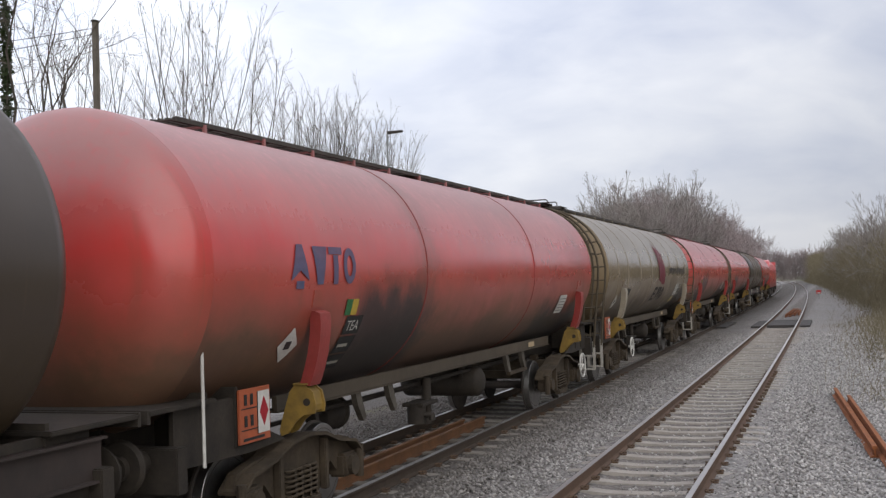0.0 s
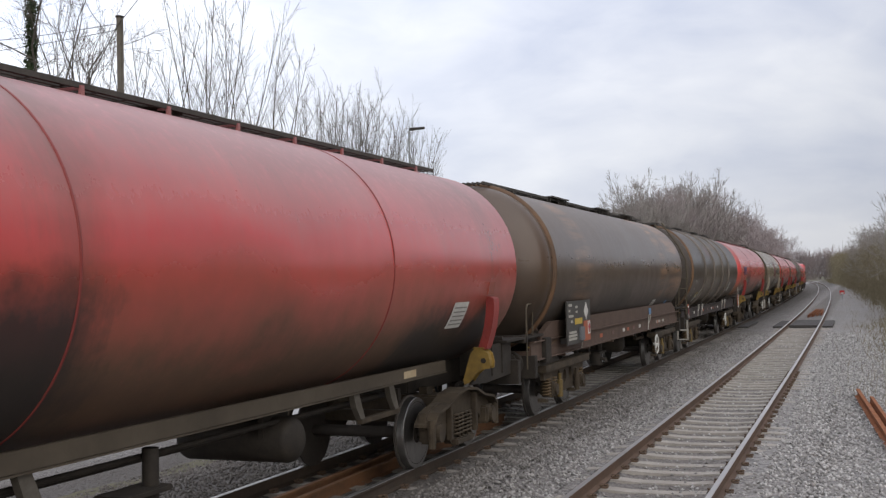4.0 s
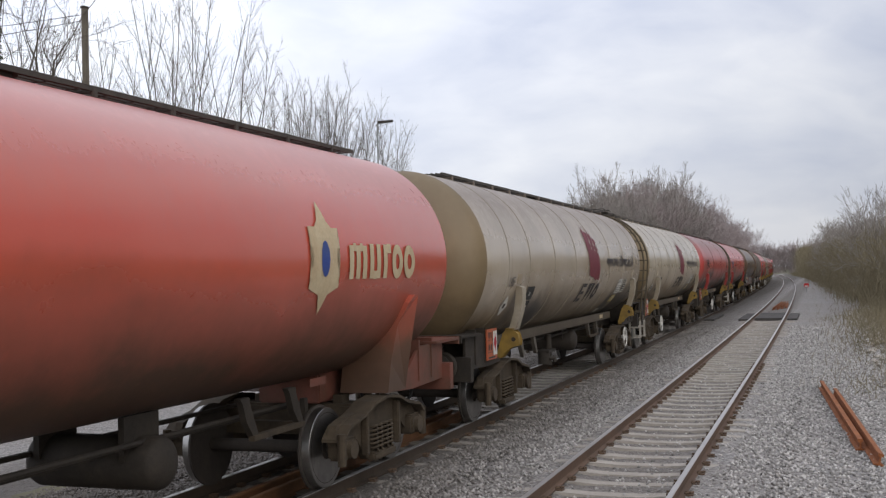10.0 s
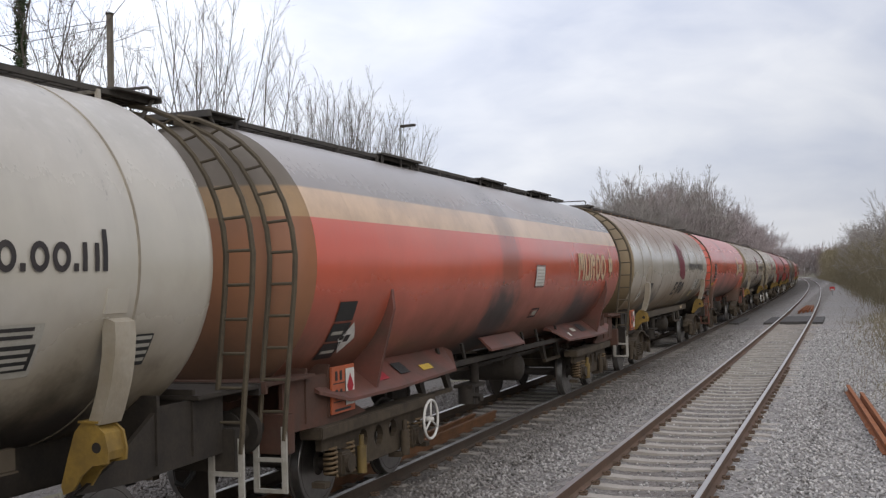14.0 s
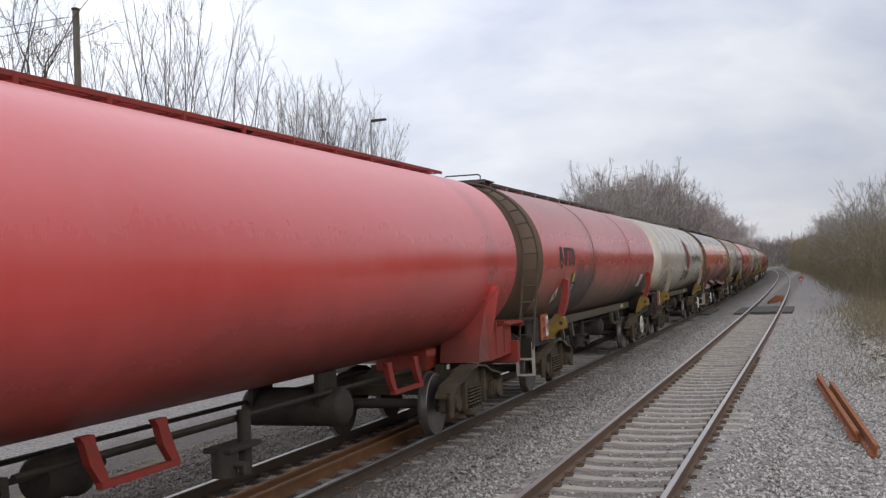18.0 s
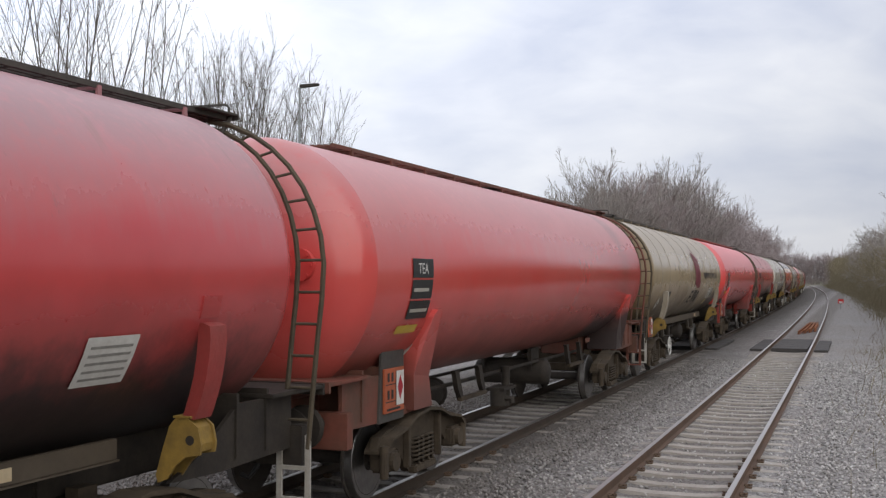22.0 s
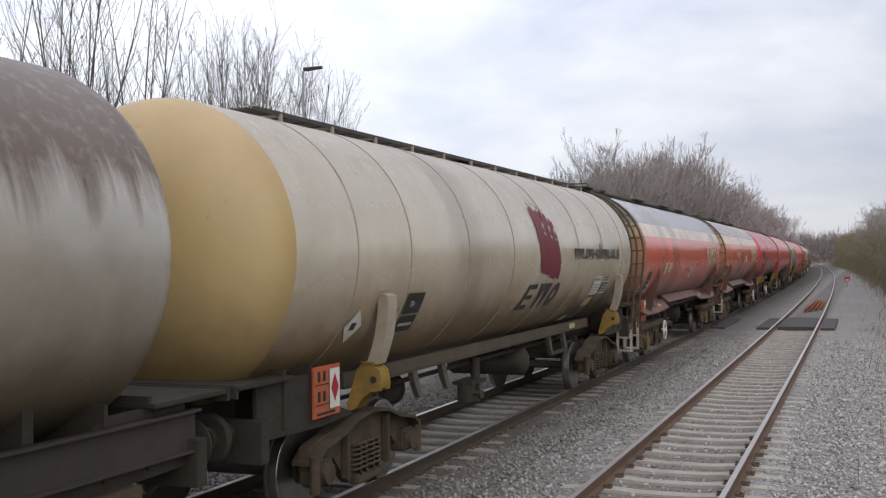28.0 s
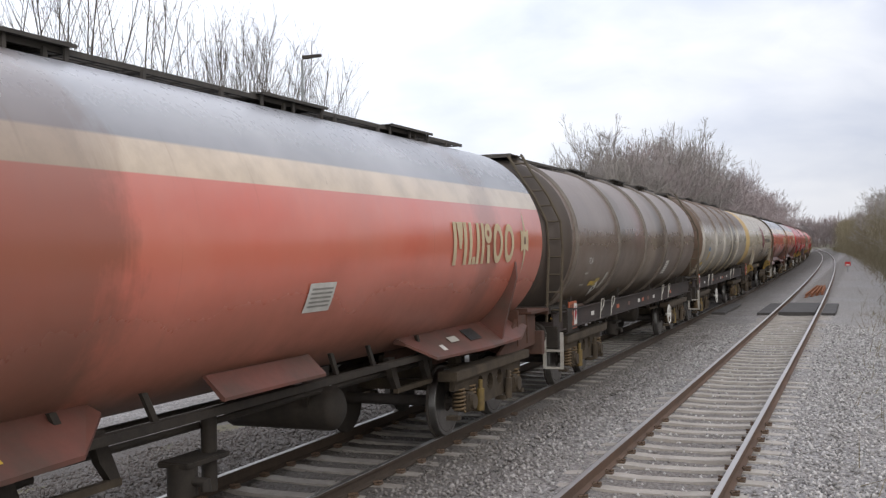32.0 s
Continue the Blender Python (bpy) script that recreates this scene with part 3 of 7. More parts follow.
def plate(bm, outline, x0, x1):
    """A plate cut to an outline of (y, z) corners, from x0 to x1."""
    lo = [bm.verts.new((x0, y, z)) for y, z in outline]
    hi = [bm.verts.new((x1, y, z)) for y, z in outline]
    n = len(outline)
    bm.faces.new(lo)
    bm.faces.new(list(reversed(hi)))
    for i in range(n):
        bm.faces.new((lo[i], hi[i], hi[(i + 1) % n], lo[(i + 1) % n]))
    bmesh.ops.recalc_face_normals(bm, faces=bm.faces)


def lathe(bm, prof, n=48, axis="y", centre=(0, 0, 0)):
    """Turn a profile of (along, radius) round an axis."""
    rings = []
    for s, r in prof:
        ring = []
        for i in range(n):
            a = 2 * math.pi * i / n
            c, d = r * math.cos(a), r * math.sin(a)
            p = {"y": (c, s, d), "x": (s, c, d), "z": (c, d, s)}[axis]
            ring.append(bm.verts.new(Vector(p) + Vector(centre)))
        rings.append(ring)
    for a, b in zip(rings, rings[1:]):
        for i in range(n):
            bm.faces.new((a[i], a[(i + 1) % n], b[(i + 1) % n], b[i]))
    bm.faces.new(rings[0])
    bm.faces.new(list(reversed(rings[-1])))
    bmesh.ops.recalc_face_normals(bm, faces=bm.faces)


def torus(bm, centre, r, w, axis="x", n=28, k=8):
    c = Vector(centre)
    vs = []
    for i in range(n):
        a = 2 * math.pi * i / n
        ring = []
        for j in range(k):
            b = 2 * math.pi * j / k
            q = r + w * math.cos(b)
            p = (w * math.sin(b), q * math.cos(a), q * math.sin(a)) if axis == "x" else (q * math.cos(a), w * math.sin(b), q * math.sin(a))
            ring.append(bm.verts.new(c + Vector(p)))
        vs.append(ring)
    for i in range(n):
        for j in range(k):
            bm.faces.new((vs[i][j], vs[(i + 1) % n][j], vs[(i + 1) % n][(j + 1) % k], vs[i][(j + 1) % k]))


def on_barrel(u, deg, off=0.005):
    a = radians(deg)
    return Vector(((RAD + off) * math.cos(a), u, ZC + (RAD + off) * math.sin(a)))


def decal(bm, outline, off=0.006):
    """A painted or stuck-on shape that follows the barrel: outline of (y, degrees above the barrel's middle)."""
    vs = [bm.verts.new((0, y, d)) for y, d in outline]
    f = bm.faces.new(vs)
    if len(vs) > 4:
        bmesh.ops.triangulate(bm, faces=[f])
    lo, hi = min(d for _, d in outline), max(d for _, d in outline)
    d = math.floor(lo / 4) * 4 + 4
    while d < hi:
        bmesh.ops.bisect_plane(bm, geom=bm.verts[:] + bm.edges[:] + bm.faces[:], plane_co=(0, 0, d), plane_no=(0, 0, 1))
        d += 4
    return off


def bend(bm, off=0.006):
    for v in bm.verts:
        v.co = on_barrel(v.co.y, v.co.z, off)
    bmesh.ops.recalc_face_normals(bm, faces=bm.faces)
    for f in bm.faces:
        if f.normal.x < 0:
            f.normal_flip()


def quad(y0, y1, d0, d1, lean=0.0):
    return [(y0, d0), (y1, d0), (y1 + lean, d1), (y0 + lean, d1)]


def decals(shapes, off=0.012):
    def make(bm):
        for s in shapes:
            decal(bm, s)
        bmesh.ops.remove_doubles(bm, verts=bm.verts, dist=1e-5)
        bend(bm, off)
    return make


# ---- ground and tracks ----
def bow(y):
    """How far the line has swung to the left at y."""
    return -9.6e-5 * max(0.0, y - 20.0) ** 2


def slope(y):
    return -2 * 9.6e-5 * max(0.0, y - 20.0)


def ground_height(x, y):
    """x is measured from the near track."""
    z = -0.20
    for c in (0.0, TRAIN_X):
        d = abs(x - c)
        if d < 0.66:
            z = -0.205
        elif d < 1.9:
            z = -0.172
    if x > 3.2:
        z += 0.10 * min(1, (x - 3.2) / 2.0)
    if x < -6.2:
        z -= 0.25 * min(1, (-6.2 - x) / 1.5)
    if x < -14:
        z += min(2.2, (-14 - x) * 0.2)
    return z + 0.018 * noise.noise((x * 1.7, y * 1.7, 0)) + 0.03 * noise.noise((x * 0.5, y * 0.5, 3))


def sheet(bm, xs, ys):
    grid = [[bm.verts.new((x + bow(y), y, ground_height(x, y))) for x in xs] for y in ys]
    for a, b in zip(grid, grid[1:]):
        for i in range(len(xs) - 1):
            bm.faces.new((a[i], a[i + 1], b[i + 1], b[i]))


def spread(a, b, n):
    return [a + (b - a) * i / n for i in range(n + 1)]


xs_b = spread(-15.0, 5.6, 84)
ys_b = spread(-30, 4, 10)[:-1] + spread(4, 40, 130)[:-1] + spread(40, 140, 100)[:-1] + spread(140, 420, 60)
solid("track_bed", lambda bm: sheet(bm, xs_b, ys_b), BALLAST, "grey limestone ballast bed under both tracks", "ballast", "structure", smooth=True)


def far_ground(bm):
    xs = [-3000, -800, -200, -80, -45, -25, -18, -14.9, -11, -5, 0, 3, 5.5, 8, 14, 30, 80, 300, 900, 3000]
    ys = [-3000, -600, -100, -30, 0, 20, 40, 60, 90, 130, 200, 300, 420, 800, 2000, 4500]
    grid = []
    for y in ys:
        yy = min(y, 500)
        grid.append([bm.verts.new((x + bow(yy), y, ground_height(x, yy) - (0.14 if -14.8 < x < 5.55 else 0.0))) for x in xs])
    for a, b in zip(grid, grid[1:]):
        for i in range(len(xs) - 1):
            bm.faces.new((a[i], a[i + 1], b[i + 1], b[i]))


solid("ground", far_ground, EARTH, "rough winter grass and earth beside the line", "ground", "structure", smooth=True)

RAIL_PROFILE = [(-0.07, -0.158), (0.07, -0.158), (0.07, -0.148), (0.012, -0.128), (0.010, -0.045), (0.035, -0.034), (0.036, -0.008),
                (-0.036, -0.008), (-0.035, -0.034), (-0.010, -0.045), (-0.012, -0.128), (-0.07, -0.148)]


def rail_run(bm, cx, ys, prof):
    rings = [[bm.verts.new((cx + bow(y) + a, y, b)) for a, b in prof] for y in ys]
    n = len(prof)
    for a, b in zip(rings, rings[1:]):
        for i in range(n):
            bm.faces.new((a[i], a[(i + 1) % n], b[(i + 1) % n], b[i]))
    bm.faces.new(rings[0])
    bm.faces.new(rings[-1])
    bmesh.ops.recalc_face_normals(bm, faces=bm.faces)


rail_ys = spread(-30, 20, 4)[:-1] + spread(20, 420, 100)
HEAD = [(-0.033, -0.0075), (0.033, -0.0075), (0.031, -0.001), (0.024, 0.0), (-0.024, 0.0), (-0.031, -0.001)]


def track(cx, label, sides, heads):
    tr = thing("railway_track", label, "track", "railway tracks", kind="structure")
    for off in (-0.7525, 0.7525):
        rail = part("rail", lambda bm: rail_run(bm, cx + off, rail_ys, RAIL_PROFILE), sides, tr, key="rail%.2f" % (cx + off))
        part("rail_head", lambda bm: rail_run(bm, cx + off, rail_ys, HEAD), heads, rail, "polished rail head", key="head%.2f" % (cx + off))
    return tr


def sleeper_mesh(bm):
    # concrete sleeper, dipped in the middle, with shoulders under the rails
    prof = [(-1.26, -0.185), (-1.20, -0.172), (-0.95, -0.160), (-0.55, -0.160), (-0.3, -0.178), (0.3, -0.178), (0.55, -0.160), (0.95, -0.160), (1.20, -0.172), (1.26, -0.185)]
    for (x0, z0), (x1, z1) in zip(prof, prof[1:]):
        vs = []
        for x, z in ((x0, z0), (x1, z1)):
            vs.append([bm.verts.new((x, y, zz)) for y, zz in ((-0.13, -0.30), (-0.105, z), (0.105, z), (0.13, -0.30))])
        for i in range(3):
            bm.faces.new((vs[0][i], vs[0][i + 1], vs[1][i + 1], vs[1][i]))
    bmesh.ops.remove_doubles(bm, verts=bm.verts, dist=1e-4)
    bmesh.ops.recalc_face_normals(bm, faces=bm.faces)


def clip_mesh(bm):
    for sx in (-1, 1):
        box(bm, sx * 0.075, sx * 0.15, -0.05, 0.05, -0.165, -0.135)
        rod(bm, (sx * 0.06, -0.04, -0.125), (sx * 0.15, 0.03, -0.12), 0.012, 6)
        rod(bm, (sx * 0.06, 0.04, -0.125), (sx * 0.13, -0.02, -0.115), 0.012, 6)


def sleepers(tr, cx, y0, y1, clips):
    rng = random.Random(int(cx * 10) + 5)
    y = y0
    while y < y1:
        skew = rng.uniform(-0.6, 0.6)
        m = pose(cx + bow(y), y, rng.uniform(-0.010, 0.004), 0, 0, skew + math.degrees(-slope(y)))
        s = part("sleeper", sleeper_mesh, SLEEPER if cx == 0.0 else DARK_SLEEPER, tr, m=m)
        if y < clips:
            for off in (-0.7525, 0.7525):
                part("rail_clip", clip_mesh, CLIP_RUST, s, m=pose(off, 0, 0))
        y += 0.65


near_track = track(0.0, "near running line of rusty flat-bottom rails on concrete sleepers", RAIL_SIDE, RAIL_TOP)
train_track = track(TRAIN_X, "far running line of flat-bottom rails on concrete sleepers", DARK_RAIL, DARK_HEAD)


# ---- tank wagons ----
BY0, BY1 = -7.7, 7.1  # ends of the barrel's straight part


def barrel_mesh(ribs, rib_h=0.045):
    def make(bm):
        prof = [(BY0, RAD - 0.002), (BY0 + 0.001, RAD)]
        for y in ribs:
            prof += [(y - 0.06, RAD), (y - 0.045, RAD + rib_h * 0.8), (y - 0.02, RAD + rib_h), (y + 0.02, RAD + rib_h), (y + 0.045, RAD + rib_h * 0.8), (y + 0.06, RAD)]
        prof += [(BY1 + 0.50 * math.sin(radians(q)), 0.01 + (RAD - 0.01) * math.cos(radians(q)) ** 0.8) for q in (0, 12, 24, 36, 48, 60, 70, 80, 89)]
        lathe(bm, prof, 72, "y", (0, 0, ZC))
    return make


def ring_mesh(bm):
    h = 0.058
    lathe(bm, [(-0.052, RAD - 0.03), (-0.047, RAD + 0.006), (-0.032, RAD + h * 0.75), (-0.014, RAD + h), (0.014, RAD + h), (0.032, RAD + h * 0.75), (0.047, RAD + 0.006), (0.052, RAD - 0.03)], 72, "y", (0, 0, ZC))


def dished_end(bm):
    """Rear end plate with a turned knuckle."""
    lathe(bm, [(BY0 - 0.002 - 0.50 * math.sin(radians(q)), 0.01 + (RAD - 0.011) * math.cos(radians(q)) ** 0.8) for q in (89, 80, 70, 60, 48, 36, 24, 12, 0)], 72, "y", (0, 0, ZC))


def seam_mesh(bm):
    lathe(bm, [(-0.016, RAD - 0.02), (-0.014, RAD + 0.003), (-0.007, RAD + 0.007), (0.007, RAD + 0.007), (0.014, RAD + 0.003), (0.016, RAD - 0.02)], 72, "y", (0, 0, ZC))


def walkway_mesh(y0):
    def make(bm):
        # open grating: long bars over cross bars
        for k in range(6):
            x = -0.10 + 0.085 * k
            box(bm, x - 0.016, x + 0.016, y0, y0 + 14.4, 4.108, 4.126)
        for k in range(37):
            box(bm, -0.12, 0.34, y0 + 0.4 * k - 0.02 * (k == 36), y0 + 0.4 * k + 0.03 - 0.02 * (k == 36), 4.098, 4.109)
    return make


def edge_mesh(y0):
    return lambda bm: box(bm, 0.335, 0.352, y0, y0 + 14.4, 4.085, 4.133)


def bracket_mesh(bm):
    plate(bm, [(-0.03, 3.90), (0.03, 3.90), (0.02, 4.107), (-0.02, 4.107)], 0.34, 0.37)
    box(bm, -0.12, 0.34, -0.02, 0.02, 4.073, 4.099)


def platform_mesh(s):
    """Wide deck over a barrel's end at the ladder's head, on an angle and two struts."""
    def make(bm):
        a, b = sorted((s * 7.30, s * 7.93))
        box(bm, -0.40, 0.44, a, b, 4.127, 4.147, 0.004)
    return make


def platform_edge(s):
    return lambda bm: box(bm, -0.40, 0.44, *sorted((s * 7.93, s * 7.945)), 4.09, 4.155)


def platform_strut(s, x):
    return lambda bm: rod(bm, (x, s * 7.9, 4.13), (x, s * 7.6, 3.80), 0.02, 6)


def hand_loop(s):
    return lambda bm: pipe(bm, [(-0.38, s * 7.92, 4.13), (-0.38, s * 7.92, 4.22), (-0.34, s * 7.92, 4.25), (0.30, s * 7.92, 4.25), (0.34, s * 7.92, 4.22), (0.34, s * 7.92, 4.13)], 0.014, 6)


def raised_mesh(bm):
    box(bm, -0.40, 0.44, -0.72, 0.72, 4.140, 4.152)
    box(bm, 0.428, 0.442, -0.72, 0.72, 4.128, 4.160)
    for y in (-0.65, 0.0, 0.65):
        box(bm, 0.38, 0.40, y - 0.02, y + 0.02, 3.98, 4.140)


def ladder_lines(kind, s=-1):
    """The two stiles of an end ladder as lines of points. rim: follows the barrel's rim; end: lies on the dished end."""
    if kind == "rim":
        y = s * 7.78 - 0.38 * (s < 0)
        inner, outer = [], []
        for a in (82, 72, 62, 52, 42, 32, 22, 12, 2):
            c, q = math.cos(radians(a)), math.sin(radians(a))
            outer.append(Vector((1.46 * c, y, ZC + 1.46 * q)))
            inner.append(Vector((1.19 * c, y, ZC + 1.46 * q - 0.06 * q)))
        for x, z in ((1.44, 2.35), (1.40, 2.0), (1.35, 1.5), (1.30, 0.95)):
            outer.append(Vector((x, y, z)))
            inner.append(Vector((x - 0.27, y, z)))
        return inner, outer
    path = [(0.50, -7.92, 4.12), (0.72, -8.05, 3.80), (1.02, -8.10, 3.38), (1.22, -8.08, 2.95), (1.25, -8.08, 2.5), (1.20, -8.12, 1.25)]
    return [Vector((x - 0.12, y, z)) for x, y, z in path], [Vector((x + 0.12, y, z)) for x, y, z in path]


def add_ladder(w, kind, s, material):
    inner, outer = ladder_lines(kind, s)
    lad = part("ladder", lambda bm: pipe(bm, outer, 0.026, 6), material, w, key="stile_%s%d" % (kind, s), smooth=50)
    part("stile", lambda bm: pipe(bm, inner, 0.026, 6), material, lad, key="stile2_%s%d" % (kind, s), smooth=50)
    lens = [(b - a).length for a, b in zip(outer, outer[1:])]
    d, k = 0.2, 0
    while d < sum(lens):
        q = d
        for i, ln in enumerate(lens):
            if q <= ln:
                p, r = outer[i].lerp(outer[i + 1], q / ln), inner[i].lerp(inner[i + 1], q / ln)
                part("rung", lambda bm: rod(bm, p, r, 0.014, 6), material, lad, key="rung_%s%d_%d" % (kind, s, k))
                break
            q -= ln
        d += 0.30
        k += 1


def step_mesh(s, x):
    def make(bm):
        y = s * 7.78 - 0.38 * (s < 0)
        for dx in (-0.15, 0.15):
            box(bm, x + dx - 0.028, x + dx + 0.028, y - 0.012, y + 0.012, 0.46, 1.08)
        for z in (0.48, 0.77):
            box(bm, x - 0.15, x + 0.15, y - 0.02, y + 0.02, z - 0.018, z + 0.018)
    return make


def buffer_mesh(bm):
    rod(bm, (0, 0, 0), (0, 0.34, 0), 0.105, 16)
    rod(bm, (0, 0.34, 0), (0, 0.52, 0), 0.075, 14)
    lathe(bm, [(0.52, 0.20), (0.545, 0.225), (0.565, 0.225), (0.58, 0.18)], 20, "y")


def wheelset_mesh(bm):
    rod(bm, (-1.02, 0, 0), (1.02, 0, 0), 0.075, 12)


def wheel_mesh(bm):
    x, sx = 0.7525, 1
    lathe(bm, [(x - 0.065, 0.30), (x - 0.06, 0.49), (x - 0.035, 0.49), (x - 0.03, 0.462), (x + 0.065, 0.455), (x + 0.067, 0.40), (x + 0.03, 0.37), (x + 0.02, 0.16), (x + 0.07, 0.13), (x + 0.09, 0.08)], 32, "x")


def tread_mesh(bm):
    x = 0.7525
    lathe(bm, [(x - 0.028, 0.4635), (x + 0.062, 0.4575), (x + 0.0665, 0.452), (x + 0.0668, 0.425)], 32, "x")


def bogie_bolster(bm):
    box(bm, -1.0, 1.0, -0.22, 0.22, 0.62, 0.86, 0.03)
    for y in (-0.62, 0.62):
        box(bm, -0.85, 0.85, y - 0.06, y + 0.06, 0.55, 0.70)
    rod(bm, (0, 0, 0.84), (0, 0, 1.02), 0.30, 20)
    for sx in (-1, 1):
        box(bm, sx * 0.55 - 0.06, sx * 0.55 + 0.06, -0.11, 0.11, 0.84, 0.96)


def cast_side(bm):
    """Cast side frame with a swelling top chord and a dropped middle (three-piece bogie)."""
    out = [(-1.28, 0.60), (-1.22, 0.74), (-0.95, 0.80), (-0.55, 0.83), (-0.30, 0.90), (0.30, 0.90), (0.55, 0.83), (0.95, 0.80), (1.22, 0.74), (1.28, 0.60),
           (1.20, 0.44), (0.86, 0.44), (0.72, 0.56), (0.52, 0.36), (0.34, 0.22), (-0.34, 0.22), (-0.52, 0.36), (-0.72, 0.56), (-0.86, 0.44), (-1.20, 0.44)]
    plate(bm, out, 0.95, 1.05)
    for s in (-1, 1):
        box(bm, 1.05, 1.13, s * 0.50 - 0.04, s * 0.50 + 0.04, 0.30, 0.84, 0.01)
        box(bm, 0.93, 1.15, s * 1.06 - 0.17, s * 1.06 + 0.17, 0.34, 0.60, 0.03)
        rod(bm, (1.05, s * 1.06, 0.46), (1.20, s * 1.06, 0.46), 0.11, 14)
    top = [(-1.30, 0.60), (-1.12, 0.74), (-0.70, 0.81), (-0.38, 0.92), (0.0, 0.96), (0.38, 0.92), (0.70, 0.81), (1.12, 0.74), (1.30, 0.60)]
    plate(bm, top + [(y, z - 0.035) for y, z in reversed(top)], 0.90, 1.19)
    box(bm, 1.02, 1.14, -0.34, 0.34, 0.20, 0.30, 0.02)
    for s in (-1, 1):
        rod(bm, (1.14, s * 1.28, 0.30), (1.14, s * 1.28, 0.66), 0.05, 10)


def holed_plate(bm, outline, holes, x0, x1):
    """A plate cut to an outline of (y, z) corners with round holes (y, z, radius) through it."""
    loops = [outline] + [[(y + r * math.cos(radians(30 * k)), z + r * math.sin(radians(30 * k))) for k in range(12)] for y, z, r in holes]
    edges = []
    for lp in loops:
        vs = [bm.verts.new((x0, y, z)) for y, z in lp]
        edges += [bm.edges.new((vs[k - 1], vs[k])) for k in range(len(vs))]
    faces = [g for g in bmesh.ops.triangle_fill(bm, edges=edges, use_beauty=True)["geom"] if isinstance(g, bmesh.types.BMFace)]
    moved = bmesh.ops.extrude_face_region(bm, geom=faces)["geom"]
    for v in moved:
        if isinstance(v, bmesh.types.BMVert):
            v.co.x = x1
    bmesh.ops.recalc_face_normals(bm, faces=bm.faces)


def fab_side(bm):
    """Welded side frame with round lightening holes and coil springs over the boxes."""
    out = [(-1.45, 0.66), (-1.45, 0.80), (-0.6, 0.86), (0.6, 0.86), (1.45, 0.80), (1.45, 0.66), (0.74, 0.60), (0.62, 0.36), (-0.62, 0.36), (-0.74, 0.60)]
    holed_plate(bm, out, ((-0.42, 0.64, 0.115), (0.0, 0.62, 0.125), (0.42, 0.64, 0.115)), 1.02, 1.09)
    box(bm, 0.92, 1.19, -1.62, 1.62, 0.80, 0.93, 0.012)
    for s in (-1, 1):
        box(bm, 0.92, 1.18, s * 1.0 - 0.13, s * 1.0 + 0.13, 0.34, 0.60, 0.03)
        rod(bm, (1.05, s * 1.0, 0.47), (1.22, s * 1.0, 0.47), 0.10, 14)
        for q in (-0.42, 0.42):
            box(bm, 0.98, 1.14, s * 1.0 + q - 0.06, s * 1.0 + q + 0.06, 0.28, 0.34)


def spring_mesh(bm):
    pipe(bm, [(0.075 * math.cos(1.0472 * k), 0.075 * math.sin(1.0472 * k), 0.02 + 0.0085 * k) for k in range(37)], 0.016, 5)


def damper_mesh(bm):
    rod(bm, (0, 0, 0), (0, 0, 0.30), 0.055, 12)
    rod(bm, (0, 0, 0.30), (0, 0, 0.42), 0.03, 10)


def handwheel_mesh(bm):
    torus(bm, (0, 0, 0), 0.24, 0.017)
    for a in (90, 210, 330):
        rod(bm, (0, 0, 0), (0, 0.24 * math.cos(radians(a)), 0.24 * math.sin(radians(a))), 0.013, 6)
    rod(bm, (-0.10, 0, 0), (0.03, 0, 0), 0.035, 10)


STRAP_LINE = ((1.43, 2.20), (1.485, 2.175), (1.492, 2.08), (1.482, 1.94), (1.455, 1.78), (1.42, 1.65), (1.38, 1.53), (1.35, 1.46))


def strap_mesh(s):
    """Saddle strap: a straight upright band that stands off the barrel's flank and runs down to the jacking bracket. s is the end's sign."""
    def make(bm):
        w, y, vs = 0.115, s * 5.85 + 0.12, []
        for x, z in STRAP_LINE:
            inner = max(math.sqrt(RAD * RAD - (ZC - z) ** 2) - 0.03, x - 0.13)
            vs.append([bm.verts.new(p) for p in ((x, y - w, z), (x, y + w, z), (inner, y + w * 0.8, z), (inner, y - w * 0.8, z))])
        for a, b in zip(vs, vs[1:]):
            for i in range(4):
                bm.faces.new((a[i], a[(i + 1) % 4], b[(i + 1) % 4], b[i]))
        bm.faces.new(vs[0])
        bm.faces.new(vs[-1])
        bmesh.ops.recalc_face_normals(bm, faces=bm.faces)
    return make


def pad_mesh(s):
    """Square doubling plate on the barrel above a strap."""
    def make(bm):
        y = s * 5.85 + 0.12
        decal(bm, quad(y - 0.125, y + 0.125, -15.5, -8.5))
        bend(bm, 0.012)
        r = bmesh.ops.extrude_face_region(bm, geom=bm.faces[:])
        for v in [g for g in r["geom"] if isinstance(g, bmesh.types.BMVert)]:
            v.co.x -= 0.02
        bmesh.ops.recalc_face_normals(bm, faces=bm.faces)
    return make


def gusset(bm, outline, y0, y1):
    """A plate cut to an outline of (x, z) corners, from y0 to y1."""
    lo = [bm.verts.new((x, y0, z)) for x, z in outline]
    hi = [bm.verts.new((x, y1, z)) for x, z in outline]
    n = len(outline)
    bm.faces.new(lo)
    bm.faces.new(list(reversed(hi)))
    for i in range(n):
        bm.faces.new((lo[i], hi[i], hi[(i + 1) % n], lo[(i + 1) % n]))
    bmesh.ops.recalc_face_normals(bm, faces=bm.faces)


